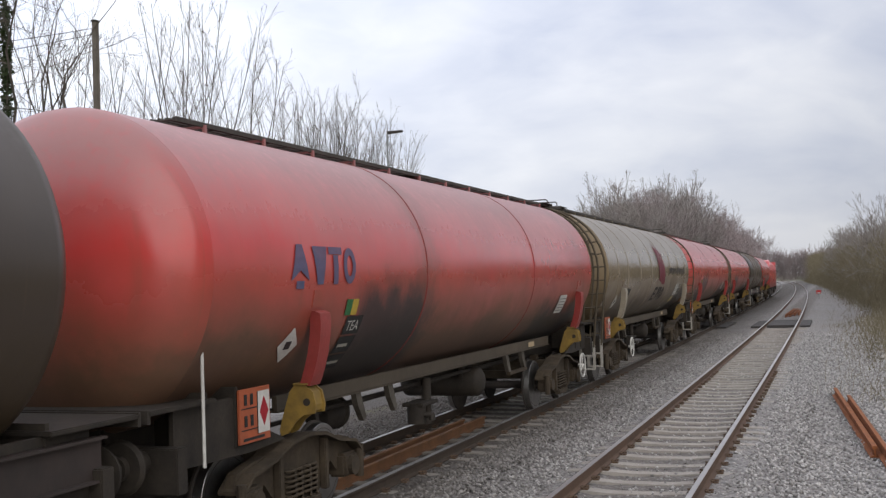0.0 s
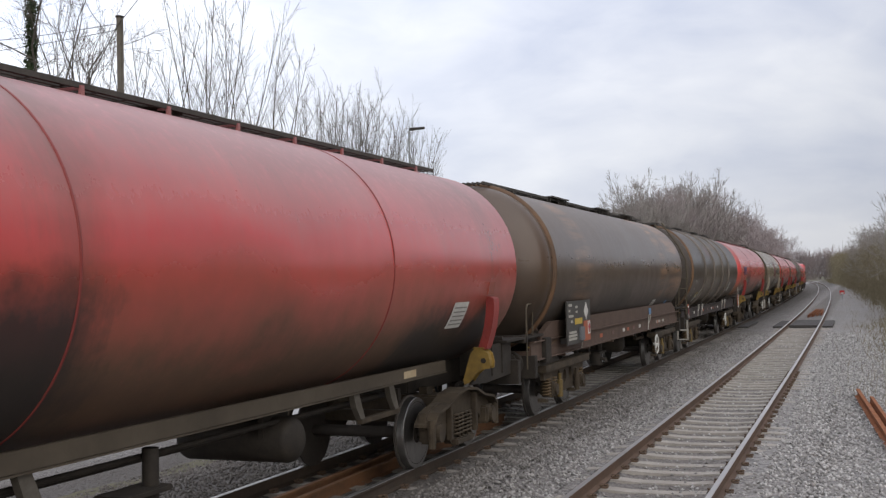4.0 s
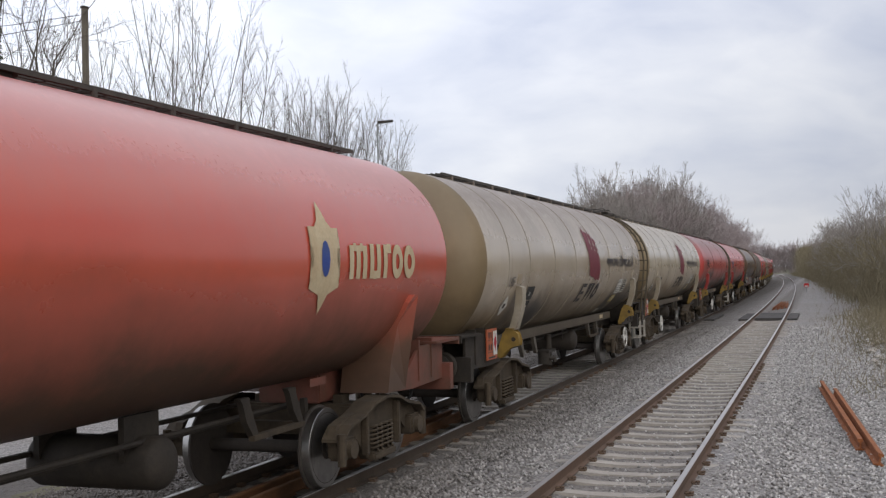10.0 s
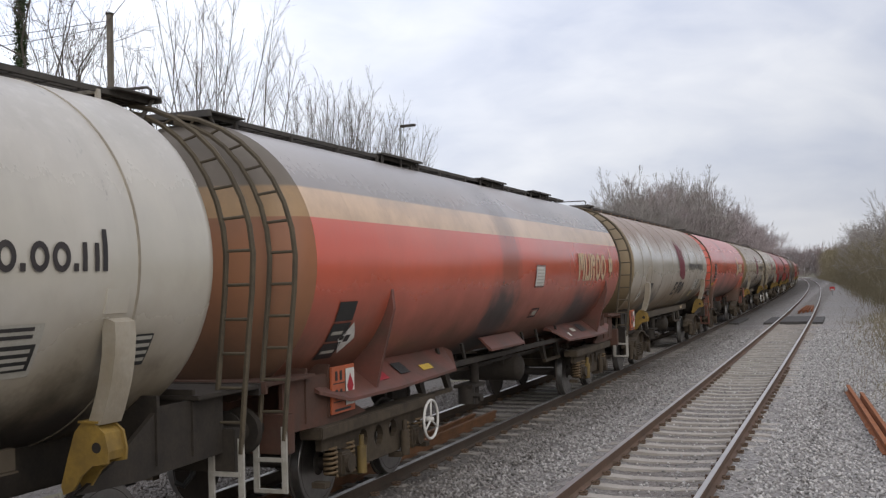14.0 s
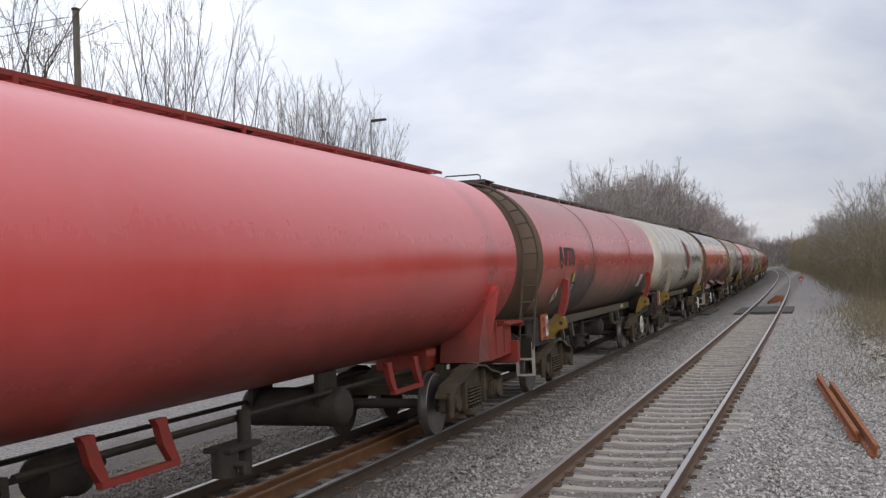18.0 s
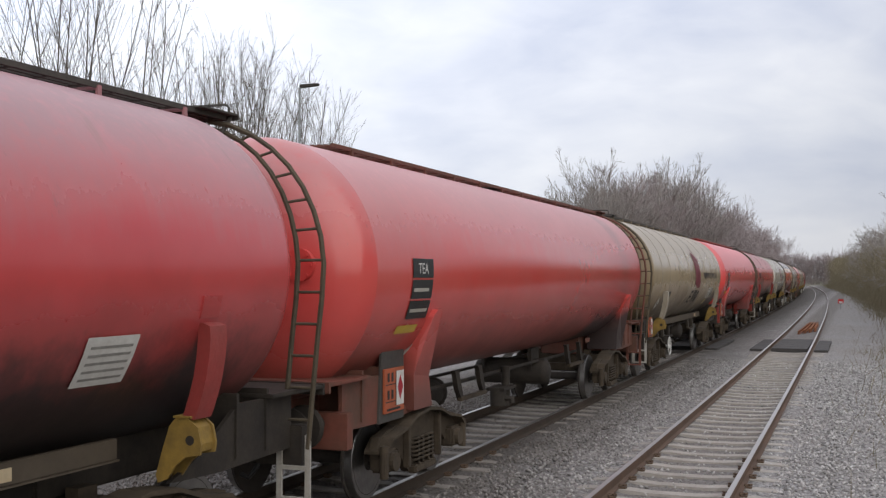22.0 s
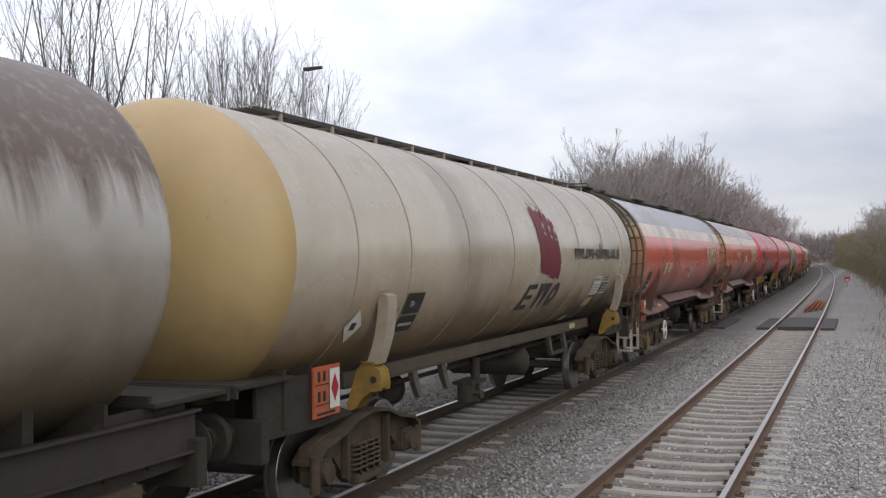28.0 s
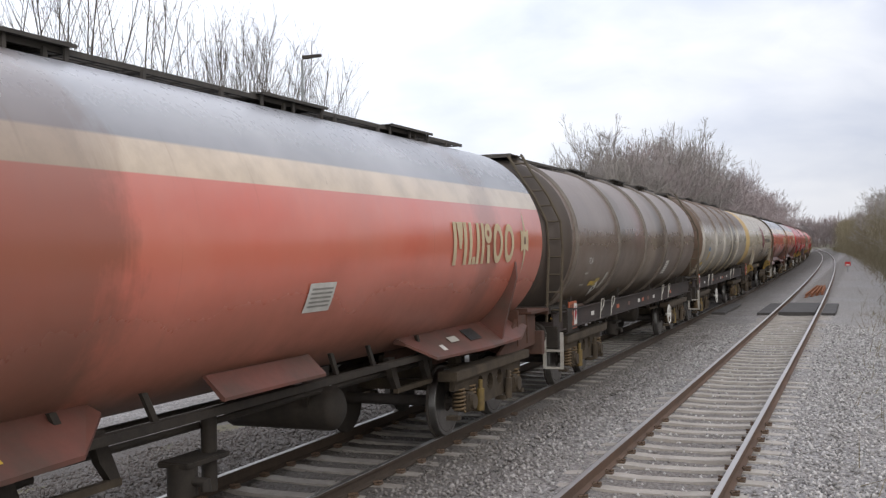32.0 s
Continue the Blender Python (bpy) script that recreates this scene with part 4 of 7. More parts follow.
def lug_mesh(s):
    """Yellow jacking bracket at the foot of a strap: two humped gussets that rake in under the barrel, with a spacer between."""
    def make(bm):
        y = s * 5.85 + 0.12
        rake = [(1.18, 1.47), (1.29, 1.47), (1.38, 1.40), (1.41, 1.27), (1.40, 1.19), (1.27, 1.17), (1.18, 1.10), (1.10, 0.99), (1.02, 0.96), (1.00, 1.02), (1.06, 1.22), (1.12, 1.40)]
        for q in (-0.10, 0.10):
            gusset(bm, rake, y + q - 0.011, y + q + 0.011)
        gusset(bm, [(x + 0.25, z + 0.05) for x, z in ((1.04, 1.40), (1.11, 1.345), (1.135, 1.22), (1.125, 1.16), (1.105, 1.16), (1.11, 1.22), (1.09, 1.33), (1.03, 1.38))], y - 0.089, y + 0.089)
        gusset(bm, [(1.17, 1.471), (1.33, 1.471), (1.33, 1.486), (1.17, 1.486)], y - 0.13, y + 0.13)
    return make


def eye_mesh(s):
    y = s * 5.85 + 0.12
    return lambda bm: rod(bm, (1.31, y - 0.115, 1.30), (1.31, y + 0.115, 1.30), 0.038, 16)


def sill_mesh(bm):
    """Longitudinal sill along the barrel's lower flank."""
    box(bm, 0.78, 0.84, -5.6, 5.6, 1.17, 1.33, 0.008)
    box(bm, 0.70, 0.86, -5.6, 5.6, 1.157, 1.171)


def slim_sill(bm):
    box(bm, 0.93, 1.01, -4.6, 4.6, 1.16, 1.235, 0.005)
    for y in (-3.2, -2.2, 0.9, 1.8, 3.2):
        plate(bm, [(y + 0.10, 1.22), (y + 0.17, 1.22), (y + 0.02, 1.47), (y - 0.05, 1.47)], 0.93, 0.965)


def leg_mesh(s):
    """Broad tapered leg from the barrel's flank down to the bogie."""
    def make(bm):
        out = [(5.52, 0.98), (6.10, 0.98), (6.12, 1.40), (6.09, 1.80), (6.04, 2.08), (5.96, 2.17), (5.84, 2.18), (5.75, 2.09), (5.71, 1.80), (5.63, 1.35)]
        plate(bm, [(s * a, b) for a, b in out], 0.55, 1.20)
        for v in bm.verts:
            if v.co.x > 1.0:
                d = v.co.z - ZC
                v.co.x = 1.20 if v.co.z < 1.4 else max(1.18, math.sqrt(max(0.0, RAD * RAD - d * d)) + 0.075)
        bmesh.ops.recalc_face_normals(bm, faces=bm.faces)
    return make


def end_frame(bm):
    """Draft box, headstock and stub sole bars at the rear end (y < 0); the front is its mirror."""
    box(bm, -1.22, 1.22, -7.95, -7.80, 0.78, 1.16, 0.01)
    box(bm, -0.42, 0.42, -7.85, -5.2, 0.88, 1.32, 0.02)
    for sx in (-1, 1):
        plate(bm, [(-7.82, 0.95), (-7.82, 1.46), (-6.9, 1.46), (-6.3, 1.10), (-5.9, 0.95), (-6.6, 0.92)], sx * 1.08 - 0.02, sx * 1.08 + 0.02)
        for y in (-7.35, -6.85):
            plate(bm, [(y - 0.02, 1.0), (y - 0.02, 1.55), (y + 0.02, 1.55), (y + 0.02, 1.0)], *sorted((sx * 0.6, sx * 1.12)))
    box(bm, -0.11, 0.11, -8.32, -7.9, 0.94, 1.14, 0.02)


def end_deck(bm):
    box(bm, -1.20, 1.20, -8.30, -7.30, 1.46, 1.50, 0.008)
    box(bm, -1.20, 1.20, -8.31, -8.27, 1.40, 1.51)


def grab_mesh(bm):
    pipe(bm, [(1.16, -8.2, 0.95), (1.16, -8.2, 1.95), (1.16, -8.12, 2.02), (1.16, -7.9, 2.02), (1.16, -7.85, 1.95), (1.16, -7.85, 1.5)], 0.016, 6)


def front_grab(bm):
    pipe(bm, [(1.16, 8.15, 1.0), (1.16, 8.15, 1.9), (1.16, 8.08, 1.98), (1.16, 7.7, 1.98), (1.16, 7.62, 1.9), (1.16, 7.62, 1.2)], 0.016, 6)


def side_apron(bm):
    """Long sloping plate between the barrel's flank and the sole bar."""
    ring = [(1.14, 1.38), (1.155, 1.38), (1.17, 1.68), (1.07, 1.68)]
    cols = [[bm.verts.new((x, y, z if k not in (0, 3) or z < 1.5 else 1.45)) for x, z in ring] for k, y in enumerate((-7.4, -6.7, 6.7, 7.4))]
    for a, b in zip(cols, cols[1:]):
        for i in range(4):
            bm.faces.new((a[i], a[(i + 1) % 4], b[(i + 1) % 4], b[i]))
    bm.faces.new(cols[0])
    bm.faces.new(cols[-1])
    bmesh.ops.recalc_face_normals(bm, faces=bm.faces)


def hazard_board(bm):
    box(bm, 1.13, 1.155, -6.86, -6.30, 1.02, 1.52, 0.004)


def hazard_white(bm):
    box(bm, 1.157, 1.160, -6.53, -6.32, 1.09, 1.48)


def hazard_bars(bm):
    for z in (1.34, 1.145):
        box(bm, 1.157, 1.160, -6.83, -6.55, z - 0.005, z + 0.005)
        for k in range(2):
            box(bm, 1.157, 1.1605, -6.78 + k * 0.11, -6.73 + k * 0.11, z + 0.03, z + 0.13)
    box(bm, 1.157, 1.1605, -6.80, -6.42, 1.045, 1.070)
    box(bm, 1.157, 1.160, -6.545, -6.535, 1.09, 1.48)


def hazard_diamond(bm):
    plate(bm, [(-6.425, 1.15), (-6.345, 1.29), (-6.425, 1.43), (-6.505, 1.29)], 1.161, 1.163)


def load_board(w):
    """Large dark side board with pale writing, a yellow block, a white diamond and an orange hazard plate."""
    b = part("load_board", lambda bm: (box(bm, 1.340, 1.365, -6.32, -4.50, 1.22, 2.02, 0.004), box(bm, 1.04, 1.340, -6.0, -5.9, 1.24, 1.34), box(bm, 1.04, 1.340, -4.9, -4.8, 1.24, 1.34)), BOARD, w, "dark grey side board with pale writing")
    part("yellow_mark", lambda bm: box(bm, 1.367, 1.370, -5.75, -5.18, 1.58, 1.69), STICKER_YELLOW, b, "yellow owner's mark as a plain block")
    part("diamond_label", lambda bm: plate(bm, [(-4.86, 1.98), (-4.68, 1.81), (-4.86, 1.64), (-5.04, 1.81)], 1.366, 1.369), WHITE, b)
    part("case", lambda bm: box(bm, 1.366, 1.410, -5.45, -5.14, 1.27, 1.52, 0.006), GREY_CASE, b, "grey metal document case")
    hz = part("hazard_plate", lambda bm: box(bm, 1.366, 1.376, -5.08, -4.56, 1.24, 1.62), PLATE_ORANGE, b, "orange hazard plate")
    part("panel", lambda bm: box(bm, 1.377, 1.379, -4.78, -4.58, 1.36, 1.61), WHITE, hz)
    part("diamond", lambda bm: plate(bm, [(-4.68, 1.38), (-4.60, 1.485), (-4.68, 1.59), (-4.76, 1.485)], 1.380, 1.383), DIAMOND, hz)
    for k, (y0, y1, z) in enumerate(((-6.20, -5.95, 1.92), (-6.20, -6.08, 1.82), (-6.20, -5.85, 1.72), (-6.05, -5.9, 1.62), (-6.18, -5.65, 1.42), (-6.22, -5.60, 1.36), (-6.22, -5.62, 1.30), (-5.70, -5.52, 1.88), (-5.68, -5.54, 1.79))):
        part("line_of_writing", lambda bm: box(bm, 1.366, 1.369, y0, y1, z, z + 0.045), CARD, b, key="lw%d" % k)


def cross_tank(bm):
    lathe(bm, [(-0.62, 0.05), (-0.60, 0.15), (-0.55, 0.22), (-0.5, 0.24), (0.70, 0.24), (0.75, 0.22), (0.80, 0.15), (0.82, 0.05)], 24, "x", (0, 0, 0.82))


def brake_hose(bm):
    pipe(bm, [(0.38, -7.95, 0.95), (0.38, -8.12, 0.93), (0.38, -8.22, 0.80), (0.36, -8.26, 0.62), (0.30, -8.32, 0.52), (0.22, -8.34, 0.55)], 0.026, 8)


def coupling_mesh(bm):
    pipe(bm, [(0.06, -8.30, 1.04), (0.06, -8.36, 0.96), (0.05, -8.36, 0.72), (-0.05, -8.36, 0.72), (-0.06, -8.36, 0.96), (-0.06, -8.30, 1.04)], 0.024, 8)


def brake_cyl(bm):
    lathe(bm, [(-0.35, 0.05), (-0.34, 0.16), (-0.30, 0.19), (0.10, 0.19), (0.12, 0.22), (0.16, 0.22), (0.18, 0.06), (0.55, 0.035)], 20, "y", (0.25, 0, 0.86))


def brake_lever(bm):
    plate(bm, [(-0.03, 1.05), (0.05, 1.05), (0.10, 0.62), (0.04, 0.36), (-0.02, 0.36), (0.0, 0.62)], 0.60, 0.66)


def side_brace(bm):
    plate(bm, [(0.0, 1.24), (0.18, 1.24), (0.20, 1.16), (0.28, 1.00), (0.36, 0.84), (0.28, 0.80), (0.12, 1.0), (0.05, 1.18)], 0.76, 0.83)


def valve_box(bm):
    box(bm, 0.55, 0.86, -0.32, 0.32, 0.74, 0.79, 0.01)
    rod(bm, (0.72, -0.2, 0.5), (0.72, -0.2, 0.78), 0.13, 16)
    rod(bm, (0.72, 0.2, 0.45), (0.72, 0.2, 1.1), 0.07, 12)
    pipe(bm, [(0.72, -0.2, 0.62), (0.95, -0.2, 0.62), (0.95, -0.2, 0.55)], 0.05, 10)


def centre_pipe(x, z, half):
    return lambda bm: pipe(bm, [(x, -half, z), (x, half, z)], 0.028, 8)


def manhole(bm):
    lathe(bm, [(3.9, 0.30), (4.09, 0.30), (4.095, 0.34), (4.115, 0.34), (4.124, 0.28)], 24, "z")


def flange_mesh(bm):
    lathe(bm, [(-0.06, 0.17), (0.0, 0.17), (0.02, 0.15)], 20, "y", (0.78, -8.12, ZC + 0.05))
    for k in range(8):
        a = radians(45 * k)
        rod(bm, (0.78 + 0.14 * math.cos(a), -8.20, ZC + 0.05 + 0.14 * math.sin(a)), (0.78 + 0.14 * math.cos(a), -8.15, ZC + 0.05 + 0.14 * math.sin(a)), 0.018, 6)


def skirt_mesh(s):
    """Spill plate over a bogie, flaring out from the side strip and turned up at its outer end."""
    def make(bm):
        rows = []
        for y, xo, zo in ((2.75, 0.99, 1.405), (3.2, 1.22, 1.20), (5.2, 1.25, 1.16), (6.6, 1.25, 1.17), (7.15, 1.16, 1.30)):
            rows.append([bm.verts.new((x, s * y, z)) for x, z in ((0.86, 1.46), (xo, zo), (xo, zo - 0.035), (0.82, 1.40))])
        for a, b in zip(rows, rows[1:]):
            for i in range(4):
                bm.faces.new((a[i], a[(i + 1) % 4], b[(i + 1) % 4], b[i]))
        bm.faces.new(rows[0])
        bm.faces.new(rows[-1])
        bmesh.ops.recalc_face_normals(bm, faces=bm.faces)
    return make


def slope_mark(y0, y1, a, b):
    """A small painted plate on a spill plate's slope, from share a to share b of its width."""
    pts = [(0.868 + 0.385 * q + 0.61 * h, 1.468 - 0.30 * q + 0.79 * h) for q, h in ((a, 0.002), (b, 0.002), (b, 0.006), (a, 0.006))]
    return lambda bm: gusset(bm, pts, y0, y1)


def strip_mesh(whole):
    """Sloping splash plate under the barrel's flank: between both spill plates, or a short panel at the middle."""
    y0, y1 = (-2.85, 2.85) if whole else (-1.4, 0.4)
    return lambda bm: gusset(bm, [(0.93, 1.50), (0.96, 1.51), (1.15, 1.33), (1.15, 1.30), (1.12, 1.30)], y0, y1)


def rib_mesh(s):
    """Narrow upright rib from the barrel's flank down to the spill plate."""
    def make(bm):
        y = s * 5.8
        line = [(math.sqrt(RAD * RAD - (ZC - z) ** 2), z) for z in (2.30, 2.05, 1.80, 1.60, 1.42)]
        outer = [(1.42, 2.32), (1.44, 2.10), (1.36, 1.80), (1.26, 1.45), (1.20, 1.20)]
        gusset(bm, outer + [(x - 0.03, z) for x, z in reversed(line)], y - 0.035, y + 0.035)
    return make


def under_frame(bm):
    """Full-length underframe with channel sole bars."""
    for sx in (-1, 1):
        box(bm, *sorted((sx * 1.10, sx * 1.14)), -7.9, 7.9, 1.06, 1.39)
        for z in (1.06, 1.37):
            box(bm, *sorted((sx * 1.10, sx * 1.20)), -7.9, 7.9, z, z + 0.02)
    box(bm, -0.3, 0.3, -7.9, 7.9, 0.92, 1.24)
    for y in (-7.85, -5.5, -3.5, -1.2, 1.2, 3.5, 5.5, 7.85):
        box(bm, -1.10, 1.10, y - 0.05, y + 0.05, 0.99, 1.23)


def saddle_mesh(bm):
    plate(bm, [(-0.05, 1.26), (-0.05, 1.60), (0.05, 1.60), (0.05, 1.26)], 0.72, 1.02)


def apron_mesh(bm):
    """Swept apron plate from the barrel's end saddle down to the sole bar."""
    plate(bm, [(-7.3, 1.26), (-7.2, 1.62), (-7.05, 1.50), (-6.75, 1.42), (-5.4, 1.42), (-4.9, 1.26)], 1.00, 1.04)


def brake_rack(bm):
    box(bm, 1.05, 1.22, -7.25, -6.90, 1.0, 1.42, 0.01)


def hook_mesh(bm):
    pipe(bm, [(1.22, -0.07, 1.08), (1.22, 0.06, 1.42), (1.22, 0.09, 1.45), (1.22, 0.29, 1.46), (1.22, 0.30, 1.43), (1.22, 0.24, 1.32), (1.22, 0.03, 1.23)], 0.011, 6)


def hose_mesh(bm):
    pipe(bm, [(1.1, -7.9, 1.30), (1.1, -7.4, 1.22), (1.12, -6.6, 1.28), (1.12, -6.2, 1.34)], 0.022, 6)


def bogie(parent, y, style):
    b = part("bogie", bogie_bolster, BOGIE, parent, m=pose(0, y, 0))
    side = cast_side if style == "cast" else fab_side
    for rz in (0, 180):
        sf = part("side_frame", side, BOGIE, b, m=pose(0, 0, 0, 0, 0, rz), key="side_" + style)
    for s in (-1, 1):
        for sx in (-1, 1):
            if style == "cast":
                for q in (-0.10, 0.10):
                    part("spring", spring_mesh, BOGIE, b, m=pose(sx * 1.06, s * 0.16 + q * 0.7, 0.29), smooth=True)
            else:
                for q in (-0.21, 0.21):
                    part("spring", spring_mesh, SPRING, b, m=pose(sx * 1.07, s * 1.0 + q, 0.34), smooth=True)
                part("damper", damper_mesh, DAMPER if s < 0 else BOGIE, b, m=pose(sx * 1.16, s * 0.62, 0.30), smooth=40)
    sets = []
    for s in (-1, 1):
        w = part("wheelset", wheelset_mesh, WHEEL, parent, m=pose(0, y + s * 1.0, 0.4605), smooth=35)
        for rz in (0, 180):
            part("wheel", wheel_mesh, WHEEL, w, m=pose(0, 0, 0, 0, 0, rz), smooth=35)
            part("tread", tread_mesh, TREAD, w, "bright worn wheel tread", m=pose(0, 0, 0, 0, 0, rz), smooth=35)
        sets.append(w)
    return sets


WHEELS = {}
# markings that lie on top of another marking
RAISED = ("emblem_fleck", "star_heart", "panel_writing", "notice_writing", "notice_title", "class_mark", "class_code", "badge_oval", "side_plate", "side_heading", "small_writing", "low_writing")


def wagon(label, paint, style, ribs=(), seams=(-6.45, -5.1, -3.2, -1.3, 0.6, 2.5, 4.4, 6.2), handwheel=None, trim=None, extras=(), ladder=-1, rod_at=None, sill=None, end=None, grab=False, apron=False, board=False, strip=False):
    """One tank wagon: its front is +y, its origin on the rail heads under the barrel's middle."""
    w = thing("tank_wagon", label, "tank wagon", "wagons of the tank train")
    part("barrel", barrel_mesh(()), paint, w, key="barrel", smooth=35)
    for y in ribs:
        part("stiffening_ring", ring_mesh, RIB_RUST if paint is SMEARED or (paint is BLACK and y < -7) else paint if paint is GREY else RIB, w, m=pose(0, y, 0), smooth=40)
    part("tank_end", dished_end, end or paint, w, smooth=35)
    pale = paint in (CREAM, PALE, TAN, RUSTY, CLEAN, OLIVE)
    if not pale:
        seams = {"strap": (-2.7, 2.5), "skirt": ()}.get(style, ())
    for y in seams:
        part("weld_seam", seam_mesh, SEAM_PALE if pale else SEAM_RED, w, m=pose(0, y, 0), smooth=35)
    trim = trim or paint
    deck = FRAME_RED if paint is BRIGHT else GRIMY_RED if paint is DULL_RED else WALKWAY
    y0 = -6.55 if ladder == 1 else -7.85
    wk = part("walkway", walkway_mesh(y0), deck, w, key="walkway%.1f" % y0)
    part("edge_beam", edge_mesh(y0), deck, wk, key="edge%.1f" % y0)
    for k in range(12):
        part("bracket", bracket_mesh, paint if style == "strap" else deck, wk, m=pose(0, y0 + 0.5 + k * 1.2, 0))
    if ladder:
        pf = part("end_platform", platform_mesh(ladder), deck, w, key="platform%d" % ladder)
        part("edge_beam", platform_edge(ladder), deck, pf, key="platform_edge%d" % ladder)
        for x in (-0.34, 0.38):
            part("strut", platform_strut(ladder, x), deck, pf, key="strut%d%.1f" % (ladder, x))
        if style == "strap":
            part("hand_loop", hand_loop(ladder), deck, pf, key="loop%d" % ladder, smooth=50)
    if style in ("skirt", "frame"):
        for y in (-3.0, 1.2, 4.4):
            part("raised_deck", raised_mesh, deck, wk, m=pose(0, y, 0))
    else:
        part("manhole", manhole, FRAME, w, smooth=35)
    frame_mat = {"strap": FRAME, "skirt": FRAME_RUST, "frame": FRAME, "cage": FRAME_RED if paint is BRIGHT else GRIMY_RED}[style]
    for rz in (0, 180):
        m = pose(0, 0, 0, 0, 0, rz)
        ef = part("end_frame", end_frame, frame_mat, w, m=m)
        for sx in (-1, 1):
            part("buffer", buffer_mesh, FRAME, ef, m=pose(sx * 0.865, -7.95, 1.04, 180, 0, 0), smooth=40)
        part("end_deck", end_deck, frame_mat, ef)
    if ladder and style == "frame":
        add_ladder(w, "end", -1, LADDER)
        part("ladder_step", step_mesh(-1, 1.20), DIRTY_WHITE, w, "white-painted lower ladder")
    elif ladder:
        add_ladder(w, "rim", ladder, frame_mat if paint in (BRIGHT, DULL_RED) else LADDER)
        part("ladder_step", step_mesh(ladder, 1.15), DIRTY_WHITE if style != "cage" else frame_mat, w, "white-painted lower ladder" if style != "cage" else "", key="step%d" % ladder)
    if grab:
        part("grab_rail", grab_mesh, LADDER, w, m=pose(0, 0, 0, 0, 0, 0), smooth=50)
        part("grab_rail", front_grab, LADDER, w, smooth=50)
    if rod_at:
        part("marker_rod", lambda bm: rod(bm, (1.25, rod_at, 0.95), (1.25, rod_at, 2.0), 0.015, 6), WHITE, w, "white rod", key="rod%.1f" % rod_at)
    for x, z, half in ((0.3, 0.92, 5.0), (0.62, 1.02, 4.2), (-0.5, 0.90, 5.0)):
        part("pipe", centre_pipe(x, z, half), FRAME, w, key="pipe%.2f" % x, smooth=40)
    bs = "cast" if style in ("strap", "cage") else "fab"
    sets = bogie(w, -5.55, bs) + bogie(w, 5.55, bs)
    sides = (0, 180)
    if style == "strap":
        for rz in sides:
            part("sill", sill_mesh, sill or STRIP, w, m=pose(0, 0, 0, 0, 0, rz))
    if style == "skirt":
        for rz in sides:
            part("sill", slim_sill, FRAME, w, m=pose(0, 0, 0, 0, 0, rz))
            for s in (-1, 1):
                part("spill_plate", skirt_mesh(s), SPILL, w, m=pose(0, 0, 0, 0, 0, rz), key="skirt%d" % s)
                part("rib", rib_mesh(s), SPILL, w, m=pose(0, 0, 0, 0, 0, rz), key="rib%d" % s)
            for k, (y0, y1, a, b, mm) in enumerate(((3.6, 3.72, 0.55, 0.75, WHITE), (4.05, 4.35, 0.35, 0.55, CARD), (4.7, 5.15, 0.2, 0.65, PLATE_BLACK), (-4.2, -3.85, 0.5, 0.7, STICKER_YELLOW), (-4.9, -4.6, 0.25, 0.65, PLATE_BLACK), (-5.6, -5.3, 0.35, 0.7, DIAMOND))):
                part("plate_mark", slope_mark(y0, y1, a, b), mm, w, m=pose(0, 0, 0, 0, 0, rz), key="slope_mark%d" % k)
            part("side_strip" if strip else "splash_panel", strip_mesh(strip), SPILL, w, m=pose(0, 0, 0, 0, 0, rz), key="strip%d" % strip)
    for s in (-1, 1):
        for rz in sides:
            m = pose(0, 0, 0, 0, 0, rz)
            if style == "strap":
                part("saddle_strap", strap_mesh(s), STRAP_CREAM if pale else STRAP_RED, w, m=m, key="strap%d" % s, smooth=30)
                part("doubling_plate", pad_mesh(s), trim, w, m=m, key="pad%d" % s)
                lug = part("jacking_bracket", lug_mesh(s), YELLOW, w, "worn yellow jacking bracket", m=m, key="lug%d" % s)
                part("eye", eye_mesh(s), FRAME, lug, key="eye%d" % s)
            if style == "cage":
                part("leg", leg_mesh(s), trim, w, m=m, key="leg%d" % s)
    if style == "frame":
        part("underframe", under_frame, FRAME_BROWN if paint is SMEARED else SOLE, w)
        for y in (-6.2, -2.0, 2.0, 6.2):
            for rz in sides:
                part("saddle", saddle_mesh, FRAME, w, m=pose(0, y, 0, 0, 0, rz))
        for rz in sides:
            m = pose(0, 0, 0, 0, 0, rz)
            part("apron", apron_mesh, FRAME_BROWN, w, m=m)
            part("brake_rack", brake_rack, FRAME, w, m=m)
        for y in (-4.6, 2.6) if apron else (-4.6, -3.6, 2.6, 3.6):
            part("lashing_hook", hook_mesh, DIRTY_WHITE, w, m=pose(0, y, 0))
        for k, y in enumerate((-5.0, -2.6, -1.4, -0.2, 0.3, 1.0, 1.8, 4.4)):
            part("sole_bar_plate", lambda bm: box(bm, 1.142, 1.146, -0.12, 0.12, 1.17, 1.25), (WHITE, PLATE_ORANGE, SPILL)[k % 3], w, m=pose(0, y, 0))
        part("hose", hose_mesh, YELLOW, w, "yellow hose", smooth=50)
        if apron:
            for rz in sides:
                part("side_apron", side_apron, FRAME_BROWN, w, m=pose(0, 0, 0, 0, 0, rz))
            part("blue_stencil", lambda bm: box(bm, 1.174, 1.178, 2.95, 3.28, 1.46, 1.62), STENCIL_BLUE, w, "small blue stencilled plate", key="apron_blue")
            part("sole_bar_notice", lambda bm: box(bm, 1.142, 1.146, 4.15, 4.85, 1.18, 1.25), CARD, w, "pale plate with worn writing", key="apron_pale")
            part("sole_bar_notice", lambda bm: box(bm, 1.142, 1.146, 5.15, 5.45, 1.18, 1.25), CARD, w, "pale plate with worn writing", key="apron_pale_small")
